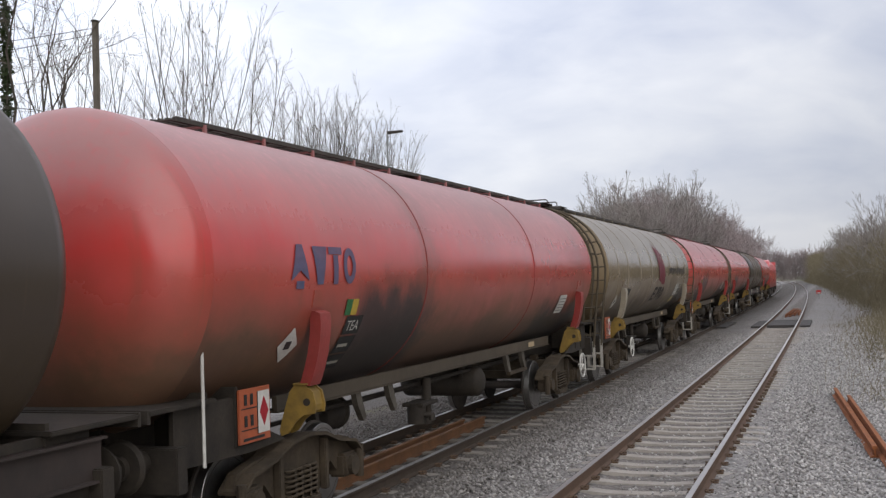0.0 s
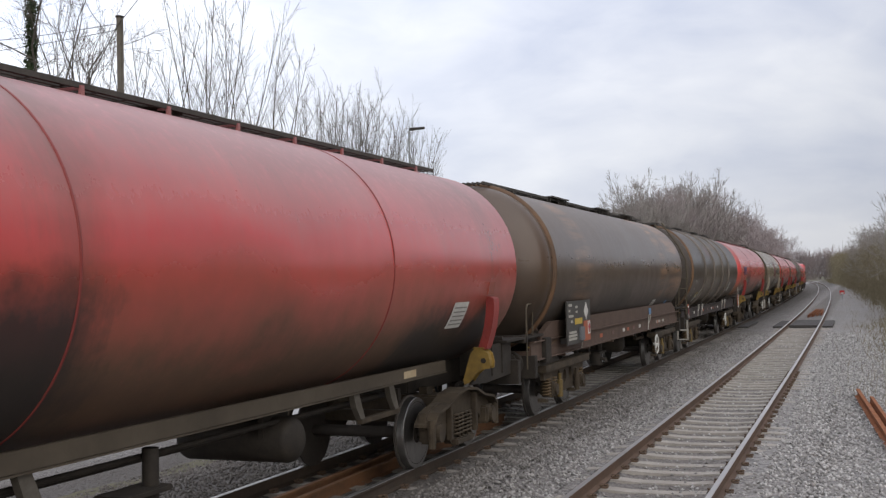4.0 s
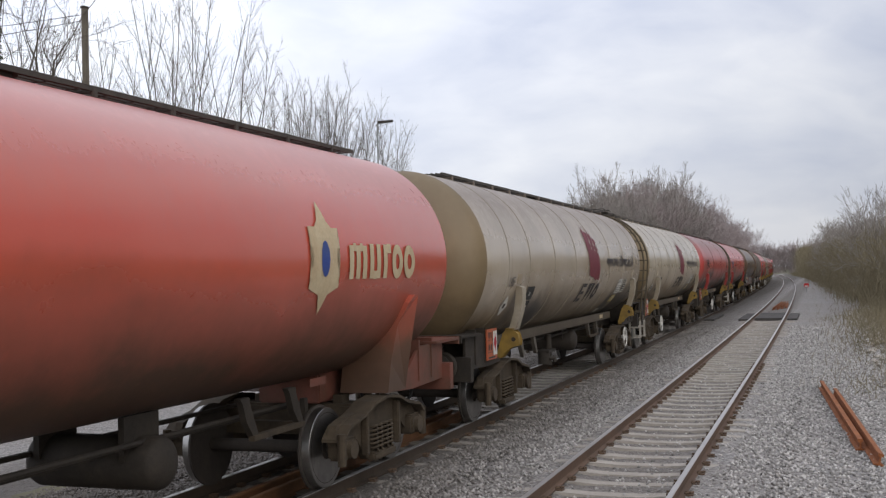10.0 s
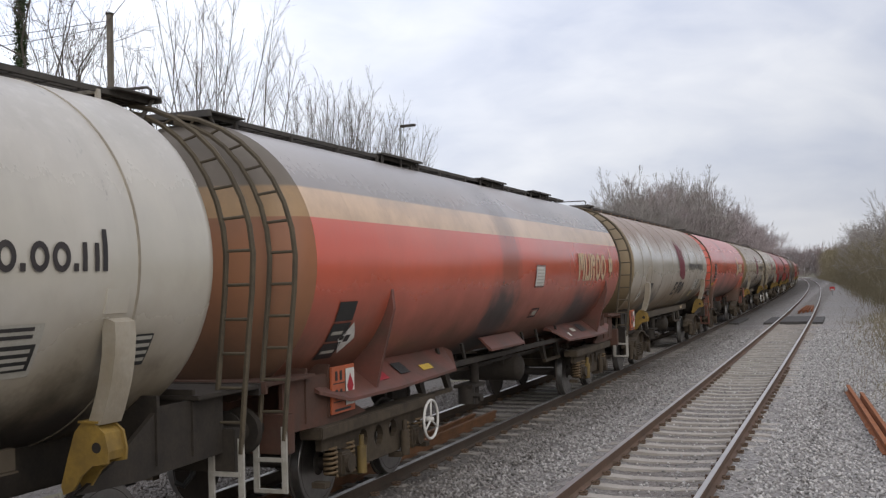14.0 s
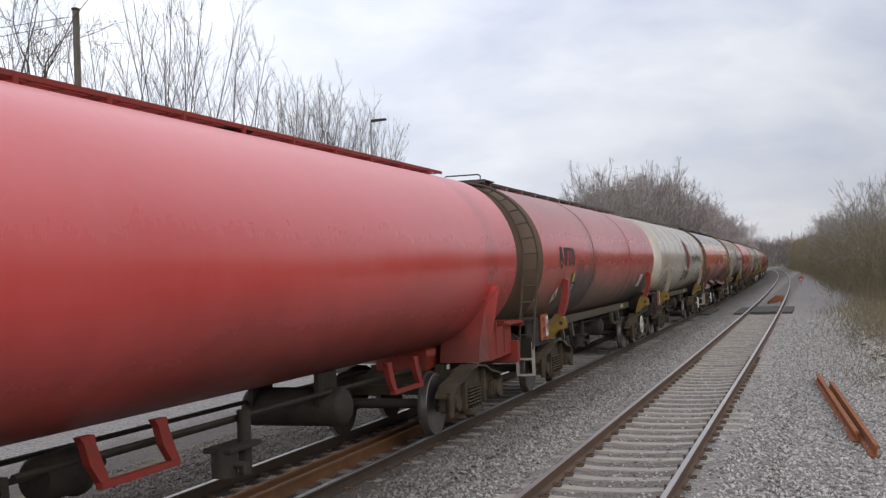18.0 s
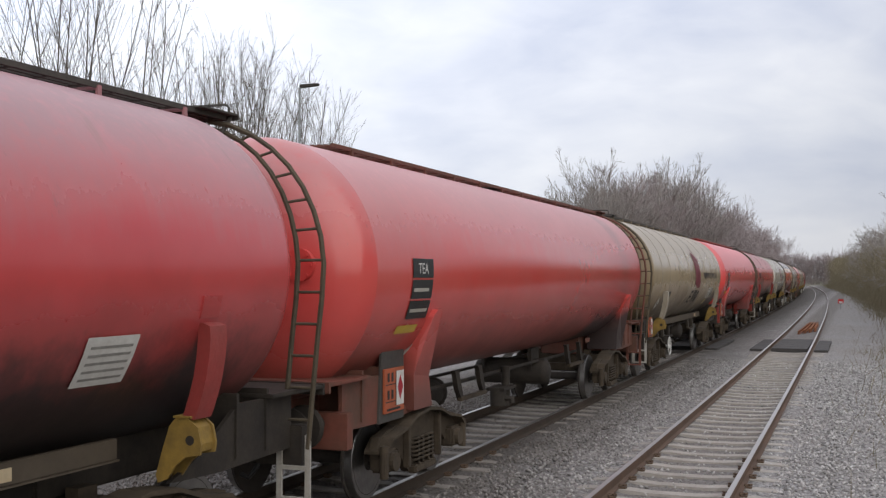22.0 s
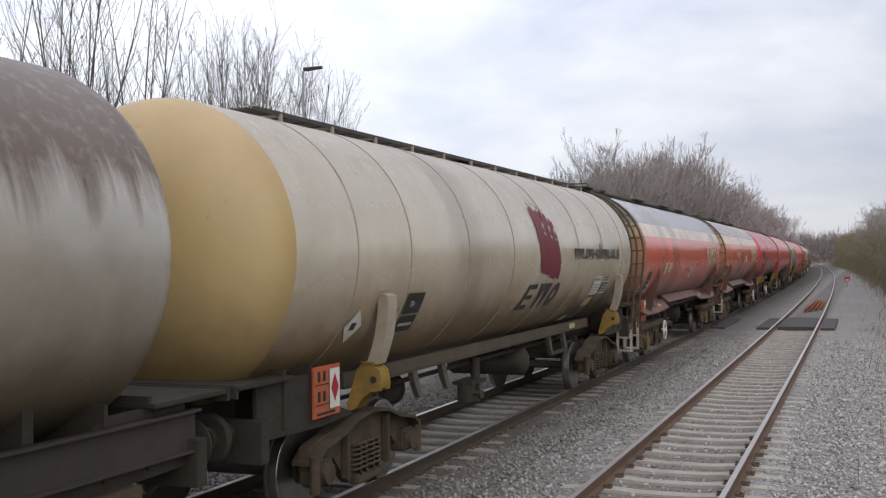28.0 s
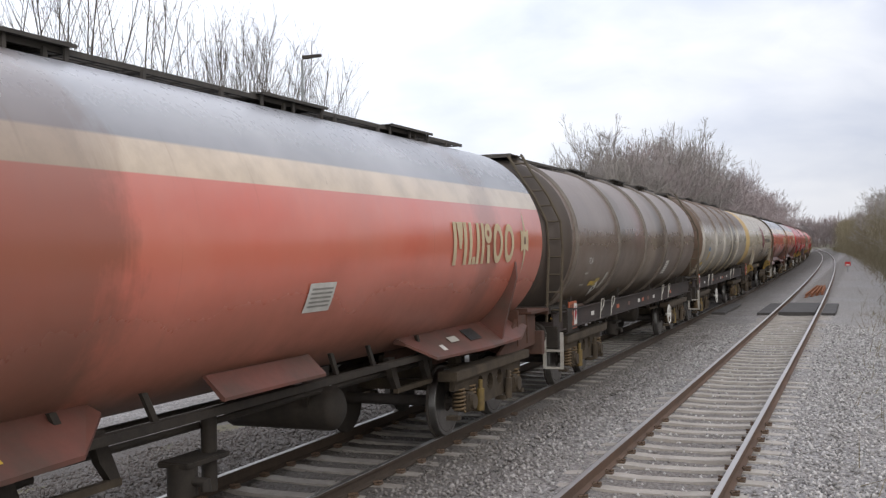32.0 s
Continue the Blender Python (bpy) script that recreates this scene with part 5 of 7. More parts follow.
    for y in (2.6,) if style == "strap" else (-3.7, 2.6):
        part("tie_bar", lambda bm: box(bm, 0.775, 0.845, 0.24, 1.36, 0.79, 0.85, 0.006), FRAME_RED if paint is BRIGHT else BOGIE, w, m=pose(0, y, 0), key="tie_bar")
    for k, y in enumerate((-3.7, -2.7, 2.6, 3.6)):
        part("brace", side_brace, FRAME_RED if paint is BRIGHT else FRAME if style != "strap" else BRACE, w, m=pose(0, y, 0))
    ar = part("air_reservoir", cross_tank, FRAME, w, m=pose(0, 1.4, 0), smooth=40)
    for x in (-0.4, 0.5):
        part("hanger", lambda bm: box(bm, -0.03, 0.03, -0.26, 0.26, 0.86, 1.25), FRAME, ar, m=pose(x, 0, 0), key="hanger")
    for rz in sides:
        m = pose(0, 0, 0, 0, 0, rz)
        part("brake_hose", brake_hose, PLATE_BLACK, w, m=m, smooth=50)
        part("coupling", coupling_mesh, FRAME, w, m=m, smooth=50)
    part("brake_cylinder", brake_cyl, FRAME, w, m=pose(0, -3.2, 0), smooth=40)
    for y in (-4.35, 4.35):
        part("brake_lever", brake_lever, FRAME, w, m=pose(0, y, 0))
    part("discharge_valve", valve_box, FRAME, w, m=pose(0, -1.2, 0), smooth=40)
    if board:
        load_board(w)
    else:
        hb = part("hazard_board", hazard_board, PLATE_ORANGE, w, "orange hazard board with a white diamond panel")
        part("panel", hazard_white, WHITE, hb)
        part("marking", hazard_bars, PLATE_BLACK, hb)
        part("diamond", hazard_diamond, DIAMOND, hb)
    if style == "cage":
        part("backing_board", lambda bm: plate(bm, [(-6.95, 0.92), (-6.25, 0.92), (-6.25, 1.80), (-6.88, 1.72)], 1.10, 1.127), BOARD, w, "dark grey backing board", key="backing")
    if style == "frame":
        part("warning_label", lambda bm: box(bm, 0.745, 0.955, -8.012, -8.005, 2.0, 2.32), STICKER_YELLOW, w, "small yellow warning label", key="warn")
    if style == "cage" or style == "frame":
        part("end_flange", flange_mesh, end or paint, w)
    if handwheel is not None:
        part("handwheel", handwheel_mesh, WHITE, w, "white hand brake wheel", m=pose(1.30, handwheel, 0.66), smooth=True)
    part("weight_panel", lambda bm: box(bm, 0.843, 0.847, 4.1, 4.5, 1.20, 1.29), CREAM_INK if style == "strap" else frame_mat, w, key="weight_panel")
    for name, shapes, mat, lab in extras:
        off = 0.016 if name == "side_writing" else 0.0135 if name in RAISED else 0.010
        part(name, decals(shapes, off), mat, w, lab, key=name + str(shapes))
    WHEELS[w.name] = sets
    return w


def data_panel(y, d, w=0.42, rows=3):
    """Stencilled data panel: a black plate and pale bars of writing."""
    lean = 0.0
    plates = [quad(y, y + w, d + k * 9.5, d + k * 9.5 + 8.5, lean) for k in range(rows)]
    bars = [quad(y + 0.05, y + w - 0.06 - 0.06 * (k % 2), d + k * 9.5 + 3.2, d + k * 9.5 + 4.8, lean) for k in range(rows - 1)]
    return [("data_panel", plates, PLATE_BLACK, "black data panel"), *[("panel_writing", [b], CARD, "") for b in bars]]


def white_card(y, d, w=0.5, h=15, rows=5):
    return [("notice", [quad(y, y + w, d, d + h)], WHITE, "white notice"),
            ("notice_writing", [quad(y + 0.05, y + w - 0.05, d + 2 + k * (h - 3) / rows, d + 2.8 + k * (h - 3) / rows) for k in range(rows)], FAINT_INK, "")]


def un_diamond(y, d, s=0.2):
    k = math.degrees(s / RAD)
    return [("class_label", [[(y - s, d), (y, d - k), (y + s, d), (y, d + k)]], WHITE, "white diamond label"),
            ("class_mark", [quad(y - 0.07, y + 0.05, d - 1.5, d + 2)], INK, "")]


def hollow(y0, y1, d0, d1, sy=0.085, lean=0.0):
    """A plain upright frame: four strokes round an open middle."""
    sd = math.degrees(sy / RAD)
    k = lean / (d1 - d0)

    def at(y, d):
        return (y + (d - d0) * k, d)
    bars = [(y0, y0 + sy, d0, d1), (y1 - sy, y1, d0, d1), (y0 + sy, y1 - sy, d0, d0 + sd), (y0 + sy, y1 - sy, d1 - sd, d1)]
    return [[at(a, c), at(b, c), at(b, d), at(a, d)] for a, b, c, d in bars]


def oval(y0, y1, d0, d1, sy=0.08, lean=0.0):
    """A plain oval ring, as a closed row of four-cornered pieces."""
    sd, rings = math.degrees(sy / RAD), []
    for inner in (0, 1):
        ry, rd = (y1 - y0) / 2 - sy * inner, (d1 - d0) / 2 - sd * inner
        ring = []
        for k in range(20):
            d = rd * math.sin(radians(18 * k))
            ring.append(((y0 + y1) / 2 + ry * math.cos(radians(18 * k)) + lean * d / (d1 - d0), (d0 + d1) / 2 + d))
        rings.append(ring)
    out, into = rings
    return [[out[k - 1], out[k], into[k], into[k - 1]] for k in range(20)]


def pieces(shapes):
    """Each mark as a list of outlines of its own."""
    return [q if isinstance(q[0], list) else [q] for q in shapes]


def wedge(y0, y1, d0, d1, tip=0.3, lean=0.0):
    """A plain figure that narrows downwards."""
    c, h = (y0 + y1) / 2, (y1 - y0) / 2 * tip
    return [(y0 + lean, d1), (c - h, d0), (c + h, d0), (y1 + lean, d1)]


def vtg_marks(mat):
    # owner's mark: an arrowhead and plain figures
    sh = [[(-6.36, -5), (-6.17, -1), (-5.98, -5), (-6.11, 9), (-6.23, 9)], quad(-6.25, -6.09, -8, -5),
          wedge(-5.90, -5.58, -6.5, 8.5, 0.4), quad(-5.44, -5.33, -6.5, 5.2), quad(-5.54, -5.23, 5.6, 8.5), oval(-5.20, -4.90, -6.5, 8.5, 0.08)]
    return [("owner_mark", q, mat, "faded owner's mark in plain figures") for q in pieces(sh)]


def crest(a, b, low, high, jag, ear):
    """One upright lobe of the emblem, slanting a little, with a ragged mane edge and a pointed ear: shares of its width and height."""
    n, out = 13, []
    for k in range(n):
        v = low + (high - low) * k / (n - 1)
        out.append((a + 0.16 * (1 - v) + (jag if k % 2 else 0.0) - 0.04 * math.sin(math.pi * v), v))
    out += [(a + 0.35 * (b - a), high + ear), (a + 0.55 * (b - a), high - 0.02), (a + 0.8 * (b - a), high + 0.4 * ear)]
    for k in reversed(range(n)):
        v = low + (high - low) * k / (n - 1)
        out.append((b + 0.16 * (1 - v) - (0.4 * jag if k % 2 else 0.0) + 0.05 * math.sin(2 * math.pi * v), v - 0.03))
    return [(-0.10 + 1.36 * u, -14.0 + 44.0 * v - 3.0 * u) for u, v in out]


def lion_marks():
    lobes = [crest(0.02, 0.385, 0.07, 0.97, 0.030, 0.06), crest(0.405, 0.63, 0.02, 0.95, 0.018, 0.07), crest(0.65, 0.84, 0.03, 0.86, 0.018, 0.05)]
    out = [("emblem", [q], MAROON, "maroon animal emblem as a plain shape") for q in lobes]
    for u, v in ((0.10, 1.02), (0.24, 1.05), (0.40, 1.01), (0.55, 0.99)):
        y, d = -0.10 + 1.36 * u, -14.0 + 44.0 * v - 3.0 * u
        out.append(("emblem_tuft", [[(y, d), (y + 0.05, d), (y - 0.06, d + 5.5)]], MAROON, ""))
    for u, v in ((0.30, 0.74), (0.55, 0.72), (0.74, 0.70)):
        y, d = -0.10 + 1.36 * u, -14.0 + 44.0 * v - 3.0 * u
        out += [("emblem_fleck", [[(y, d), (y + 0.09, d + 3.2), (y + 0.12, d + 1.0), (y + 0.08, d - 2.6)]], CARD, ""), ("emblem_fleck", [[(y + 0.02, d - 4.0), (y + 0.15, d - 5.2), (y + 0.13, d - 6.6), (y + 0.05, d - 5.6)]], CARD, "")]
    # a line of small plain figures: rings, bars and wedges
    y = 2.14
    for kind in "VVV.oVo-|o!!VVo.oo.H!":
        wd = {"V": 0.25, "o": 0.205, ".": 0.09, "-": 0.13, "|": 0.11, "!": 0.095, "H": 0.21}[kind]
        if kind == "V":
            sh = [wedge(y, y + 0.115, -3.7, 3.8, 0.2), wedge(y + 0.119, y + 0.234, -3.7, 3.8, 0.2)]
        elif kind == "o":
            sh = [oval(y, y + 0.175, -3.9, 4.0, 0.042)]
        elif kind == ".":
            sh = [quad(y, y + 0.05, -3.7, -1.6)]
        elif kind == "-":
            sh = [quad(y, y + 0.105, -0.7, 0.9)]
        elif kind == "H":
            sh = [quad(y, y + 0.046, -3.7, 4.0), quad(y + 0.125, y + 0.171, -3.7, 4.0)]
        else:
            sh = [quad(y, y + 0.05, -3.7, 4.0 if kind == "|" else 7.8)]
        out += [("figure", q, INK, "") for q in pieces(sh)]
        y += wd
    big = [quad(-0.55, -0.41, -36, -19, 0.22), quad(-0.20, 0.14, -22.2, -19, 0.02), quad(-0.36, -0.02, -36, -32.8, 0.02), quad(-0.29, 0.02, -28.9, -26, 0.02),
           wedge(0.20, 0.52, -36, -19, 0.2, 0.16), wedge(0.54, 0.86, -36, -19, 0.2, 0.16), oval(1.04, 1.50, -36, -19, 0.13, 0.2)]
    return out + [("owner_mark", q, INK, "dark slanted owner's mark") for q in pieces(big)]


def star_marks(y=3.2):
    word = [quad(y, y + 0.11, -12, 9), quad(y + 0.37, y + 0.48, -12, 9), wedge(y + 0.13, y + 0.35, -4, 9, 0.35), quad(y + 0.57, y + 0.67, -12, 9), quad(y + 0.85, y + 0.95, -12, 9), quad(y + 0.70, y + 0.82, -12, -8.2),
            quad(y + 1.04, y + 1.14, -12, 9), oval(y + 1.16, y + 1.44, -1.5, 9, 0.09), quad(y + 1.30, y + 1.41, -12, -2.2, -0.06), oval(y + 1.51, y + 1.92, -12.3, 9.3, 0.10), oval(y + 2.0, y + 2.43, -12.3, 9.3, 0.10)]
    star = []
    c = (y + 2.95, 0)
    for k in range(12):
        a = radians(90 + 30 * k)
        r = (0.36 if k in (0, 6) else 0.25) if k % 2 == 0 else 0.11
        star.append((c[0] + r * math.cos(a) * 0.85, c[1] + math.degrees(r * 1.3 * math.sin(a) / RAD)))
    heart = quad(c[0] - 0.035, c[0] + 0.035, c[1] - 2.2, c[1] + 2.2)
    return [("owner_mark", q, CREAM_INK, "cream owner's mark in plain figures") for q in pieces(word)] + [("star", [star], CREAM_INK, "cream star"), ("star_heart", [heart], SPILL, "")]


def badge_marks(y=3.3):
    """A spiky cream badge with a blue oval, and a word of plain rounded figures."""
    spiky = []
    corners = ((90, 0.60), (74, 0.40), (58, 0.37), (42, 0.47), (26, 0.33), (0, 0.27), (-26, 0.33), (-42, 0.47), (-58, 0.37), (-74, 0.40))
    for half in (0, 1):
        for a, rad in corners:
            spiky.append((y + rad * math.cos(radians(a + 180 * half)), math.degrees(rad * math.sin(radians(a + 180 * half)) / RAD)))
    blue = [(y + 0.10 * math.cos(radians(30 * k)), math.degrees(0.19 * math.sin(radians(30 * k)) / RAD) - 0.5) for k in range(12)]
    z = y + 0.60
    word = [quad(z, z + 0.11, -9, 5.5), quad(z + 0.18, z + 0.29, -9, 5.5), quad(z + 0.36, z + 0.47, -9, 5.5), quad(z + 0.11, z + 0.18, 3.0, 6.5), quad(z + 0.29, z + 0.36, 3.0, 6.5),
            quad(z + 0.56, z + 0.67, -9, 6.5), quad(z + 0.76, z + 0.87, -9, 6.5), quad(z + 0.67, z + 0.76, -9.3, -5.5), quad(z + 0.96, z + 1.07, -9, 6.5), quad(z + 1.07, z + 1.19, 2.5, 6.8), oval(z + 1.22, z + 1.56, -9.4, 6.8, 0.11), oval(z + 1.60, z + 1.97, -9.4, 6.8, 0.11)]
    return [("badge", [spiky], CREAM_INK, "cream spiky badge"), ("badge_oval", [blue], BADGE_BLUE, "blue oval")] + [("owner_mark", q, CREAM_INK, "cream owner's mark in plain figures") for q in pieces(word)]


def lettering(body, y, d, height, stretch=1.0):
    """Readable letters as flat outlines laid on the barrel: triangles of (y, degrees)."""
    cu = bpy.data.curves.new("letters", "FONT")
    cu.body, cu.size = body, 1.0
    ob = bpy.data.objects.new("letters", cu)
    me = ob.to_mesh()
    me.calc_loop_triangles()
    k = math.degrees(height / RAD) / 0.7
    out = []
    for tri in me.loop_triangles:
        p = [me.vertices[i].co for i in tri.vertices]
        out.append([(y + v.x * height / 0.7 * stretch, d + v.y * k) for v in p])
    ob.to_mesh_clear()
    bpy.data.objects.remove(ob)
    return out


STICKERS = [("sticker", [quad(-5.05, -4.9, -20, -13)], GREEN, "green sticker"), ("sticker", [quad(-4.9, -4.75, -20, -13)], STICKER_YELLOW, "yellow sticker")]
TEA = [("class_code", lettering("TEA", -4.90, -27.2, 0.12), WHITE, "TEA in white letters")]


def flaked(y0, y1, d0, d1, lean, seed):
    """A painted panel that has flaked into uneven pieces."""
    rng_f, out = random.Random(seed), []
    for i in range(2):
        for j in range(3):
            a, b = y0 + (y1 - y0) * i / 2 + 0.012, y0 + (y1 - y0) * (i + 1) / 2 - 0.012
            c, d = d0 + (d1 - d0) * j / 3 + 0.5, d0 + (d1 - d0) * (j + 1) / 3 - 0.4
            ring = []
            for u, v in ((0, 0), (0.5, 0), (1, 0), (1, 0.5), (1, 1), (0.5, 1), (0, 1), (0, 0.5)):
                u, v = u + rng_f.uniform(-0.13, 0.13), v + rng_f.uniform(-0.16, 0.16)
                dd = c + (d - c) * v
                ring.append((a + (b - a) * u + lean * (dd - d0) / (d1 - d0), dd))
            out.append(("worn_patch", [ring], CREAM_INK, "cream flaking paint patch"))
    return out


PATCHES = flaked(-5.05, -4.70, -21, -8, 0.13, 4) + flaked(-4.45, -3.95, -19, -8, 0.13, 9)
VTG = data_panel(-4.95, -48) + TEA + un_diamond(-6.1, -31) + STICKERS + white_card(4.6, -34, 0.55)
EWS = data_panel(-5.05, -37.5, 0.5, 2) + un_diamond(-6.2, -31) + lion_marks()
EWS += [("panel_line", [quad(-5.05, -4.55, -27.8, -18)], PLATE_BLACK, "black code plate"), ("class_code", lettering("TEA", -4.92, -24.5, 0.07, 0.8), WHITE, "TEA in white letters"),
        ("stencil", hollow(-5.5, -5.2, -29, -25, 0.012), INK, "thin stencilled box"),
        ("notice", [quad(3.98, 4.63, -32, -17)], WHITE, "white notice reading NO NAKED LIGHT"), ("notice_title", lettering("NO NAKED LIGHT", 4.02, -20.8, 0.075, 0.62), INK, "NO NAKED LIGHT in black letters"),
        ("notice_writing", [quad(4.03, 4.56 - 0.1 * (k == 3), -24.3 - 2.1 * k, -23.4 - 2.1 * k) for k in range(4)], FAINT_INK, ""),
        ("side_notice", [quad(4.75, 5.27, -32, -17)], CARD, "pale side notice"), ("side_plate", [quad(4.79, 5.23, -30, -22.5)], PLATE_BLACK, "black plate"),
        ("side_writing", [quad(4.82, 5.19, -29.2 + 2.2 * k, -28.1 + 2.2 * k) for k in range(3)], CARD, ""), ("side_heading", [quad(4.80, 5.18, -20.8 + 2.0 * k, -19.8 + 2.0 * k) for k in range(2)], INK, ""),
        ("low_notice", [quad(3.96, 4.50, -42.6, -34.5)], LOW_CARD, "yellowed notice"), ("low_writing", [quad(4.0, 4.44, -41 + 2.2 * k, -40 + 2.2 * k) for k in range(3)], CARD, ""),
        ("small_plate", [quad(6.23, 6.50, -33, -22.5)], PLATE_BLACK, "small black plate"), ("small_writing", [quad(6.25, 6.48, -31.5 + 2.4 * k, -30.3 + 2.4 * k) for k in range(4)], CARD, ""),
        ("bottom_notice", [quad(3.3, 3.7, -58, -51)], CARD, "pale notice near the sill")]
MUR = [(n, q, CARD if n == "notice_writing" else c, lab) for n, q, c, lab in white_card(0.20, -14.5, 0.52, 13.5)] + [("notice_border", hollow(0.17, 0.75, -15.2, -0.3, 0.03), SPILL, "stained edge of the notice"), ("small_plate", hollow(0.55, 1.0, -38, -30.5, 0.03), INK, "small dark plate"), ("small_writing", [quad(0.68, 0.9, -36, -32.5)], CARD, "")] + star_marks() + un_diamond(-6.6, -34) + data_panel(-7.1, -44)
MUR_LOW = white_card(-0.35, -27, 0.52, 11.5) + star_marks() + un_diamond(-6.6, -34) + data_panel(-7.1, -44)
CAGE = data_panel(-6.75, -22, 0.62) + [("yellow_mark", [quad(-6.9, -6.3, -29, -25)], STICKER_YELLOW, "small yellow owner's mark as a plain block"), ("class_code", lettering("TEA", -6.60, -1.2, 0.12), WHITE, "TEA in white letters")] + un_diamond(-6.0, -40)
DARK = [e for e in data_panel(-6.4, -38) if e[0] != "data_panel"] + [("worn_label", [quad(-5.25, -4.90, -37, -30, 0.10)], LOW_CARD, "worn yellow label"), ("worn_label", [quad(-4.62, -4.42, -40, -26, 0.15)], CARD, "worn pale label")] + [("class_code", lettering("TDA", -6.35, -17.2, 0.12), WHITE, "TDA in white letters")] + un_diamond(-4.9, -40) + white_card(4.2, -34, 0.5)

RIBS = (-4.14, -1.6, 1.12, 3.33)


def place(i, t_s):
    """Pose of wagon i after the train has gone t_s metres."""
    y = 15.4 + t_s - i * PITCH
    return pose(TRAIN_X + bow(y), y, 0, 0, 0, math.degrees(-slope(y)))


FLEET = {}


def fleet(i, label, paint, style, extras, **kw):
    FLEET[i] = wagon(label, paint, style, extras=extras, **kw)


fleet(-5, "red bogie tank wagon behind the locomotive, dusty", RED, "strap", VTG)
fleet(-4, "black ribbed bogie tank wagon, weathered", BLACK, "frame", DARK, ribs=RIBS, seams=())
fleet(-3, "red bogie tank wagon with grimy brown flanks", RED, "strap", VTG, end=END_BROWN)
fleet(-2, "dusty red bogie tank wagon with grimy brown flanks", RED, "strap", VTG)
fleet(-1, "tan bogie tank wagon with a maroon emblem, very grimy", OLIVE, "strap", EWS, handwheel=-4.2, end=END_TAN)
fleet(0, "red bogie tank wagon with faded blue owner's mark", RED, "strap", vtg_marks(BLUE) + VTG, handwheel=6.6, ladder=1, rod_at=-7.6)
fleet(1, "black ribbed bogie tank wagon with a white hand wheel", BLACK, "frame", DARK, ribs=(-7.45,) + RIBS, seams=(), handwheel=3.0, end=END_DARK)
fleet(2, "brown-black smooth bogie tank wagon on a deep brown underframe", SMEARED, "frame", white_card(3.3, -42, 0.5, 9, 4) + [("blue_stencil", [quad(5.5, 5.85, -42, -36)], STENCIL_BLUE, "small blue stencil")], ribs=(-7.45,), seams=(), handwheel=3.3, ladder=0, grab=True, apron=True, board=True)
fleet(3, "red bogie tank wagon with faded blue mark, brown end", RED, "strap", vtg_marks(BLUE) + VTG, handwheel=-4.0, end=END_BROWN)
fleet(4, "dusty red bogie tank wagon with black owner's mark", DUSTY_RED, "strap", vtg_marks(INK) + VTG, handwheel=-2.6, ladder=1)
fleet(5, "cream bogie tank wagon with a maroon emblem, fairly clean", CREAM, "strap", EWS, handwheel=-4.4, end=END_TAN)
fleet(6, "dulled grey-cream bogie tank wagon with a maroon emblem", PALE, "strap", EWS + [("tank_code", lettering("L4BF", -6.35, -17, 0.17, 0.7), INK, "L4BF in dark letters")], handwheel=5.2, ladder=1, end=END_TAN)
fleet(7, "orange-red bogie tank wagon with a cream spiky badge", ORANGE, "cage", badge_marks() + CAGE)
fleet(8, "cream bogie tank wagon with rust-streaked crown and maroon emblem", RUSTY, "strap", EWS, end=END_TAN)
fleet(9, "orange and grey bogie tank wagon with a cream band", STRIPED, "skirt", MUR, handwheel=-4.4, end=END_RUST)
fleet(10, "pale clean cream bogie tank wagon with a maroon emblem", CLEAN, "strap", EWS, handwheel=5.4, ladder=1, end=CLEAN)
fleet(11, "red bogie tank wagon with black owner's mark, brown end", RED, "strap", vtg_marks(INK) + VTG, handwheel=5.0, end=END_BROWN)
fleet(12, "bright red bogie tank wagon, freshly painted", BRIGHT, "cage", CAGE, ladder=0)
fleet(13, "tan bogie tank wagon with a maroon emblem, brown grime", TAN, "strap", EWS, handwheel=-4.4, end=END_TAN)
fleet(14, "red bogie tank wagon with a red end ladder", DULL_RED, "cage", CAGE, ladder=1)
fleet(15, "deep red bogie tank wagon with black owner's mark", DEEP_RED, "strap", vtg_marks(INK) + VTG, handwheel=-2.2, ladder=1)
fleet(16, "sooty orange and grey bogie tank wagon with a cream band", STRIPED, "skirt", MUR + flaked(-3.55, -3.2, -5, 6, 0.08, 2) + flaked(-2.95, -2.45, -4, 6, 0.08, 7), handwheel=5.6, end=END_RUST, strip=True)
fleet(17, "orange bogie tank wagon with cream band and blue-grey crown", BLUE_CROWN, "skirt", MUR_LOW + PATCHES, handwheel=-4.4, end=END_RUST, strip=True)
fleet(18, "cream bogie tank wagon with a yellowed end", CREAM, "strap", EWS, ladder=1, end=END_YELLOW)
MARKED = [("blue_label", [quad(-5.9, -5.55, -14, -9)], STENCIL_BLUE, "small blue label"), ("yellow_label", [[(-5.9, -27), (-5.6, -26), (-5.5, -15), (-5.75, -15.5)]], STICKER_YELLOW, "worn yellow label"), ("yellow_mark", [quad(-7.1, -6.5, -33, -29)], STICKER_YELLOW, "small yellow mark")]
fleet(19, "grey ribbed bogie tank wagon with rust-brown crown", GREY, "frame", white_card(3.6, -30, 0.5) + un_diamond(-6.0, -38) + MARKED, ribs=(-7.45,) + RIBS, seams=(), handwheel=-3.0, end=END_BROWN)
fleet(20, "brown ribbed bogie tank wagon, weathered", BROWN, "frame", DARK[:-2] + white_card(2.5, -36, 0.5) + [("yellow_mark", [quad(-5.6, -5.0, -36, -32)], STICKER_YELLOW, "small yellow mark")], ribs=(-7.45, -3.9, -0.9, 1.9, 4.6), seams=(), handwheel=3.2, end=END_DARK)
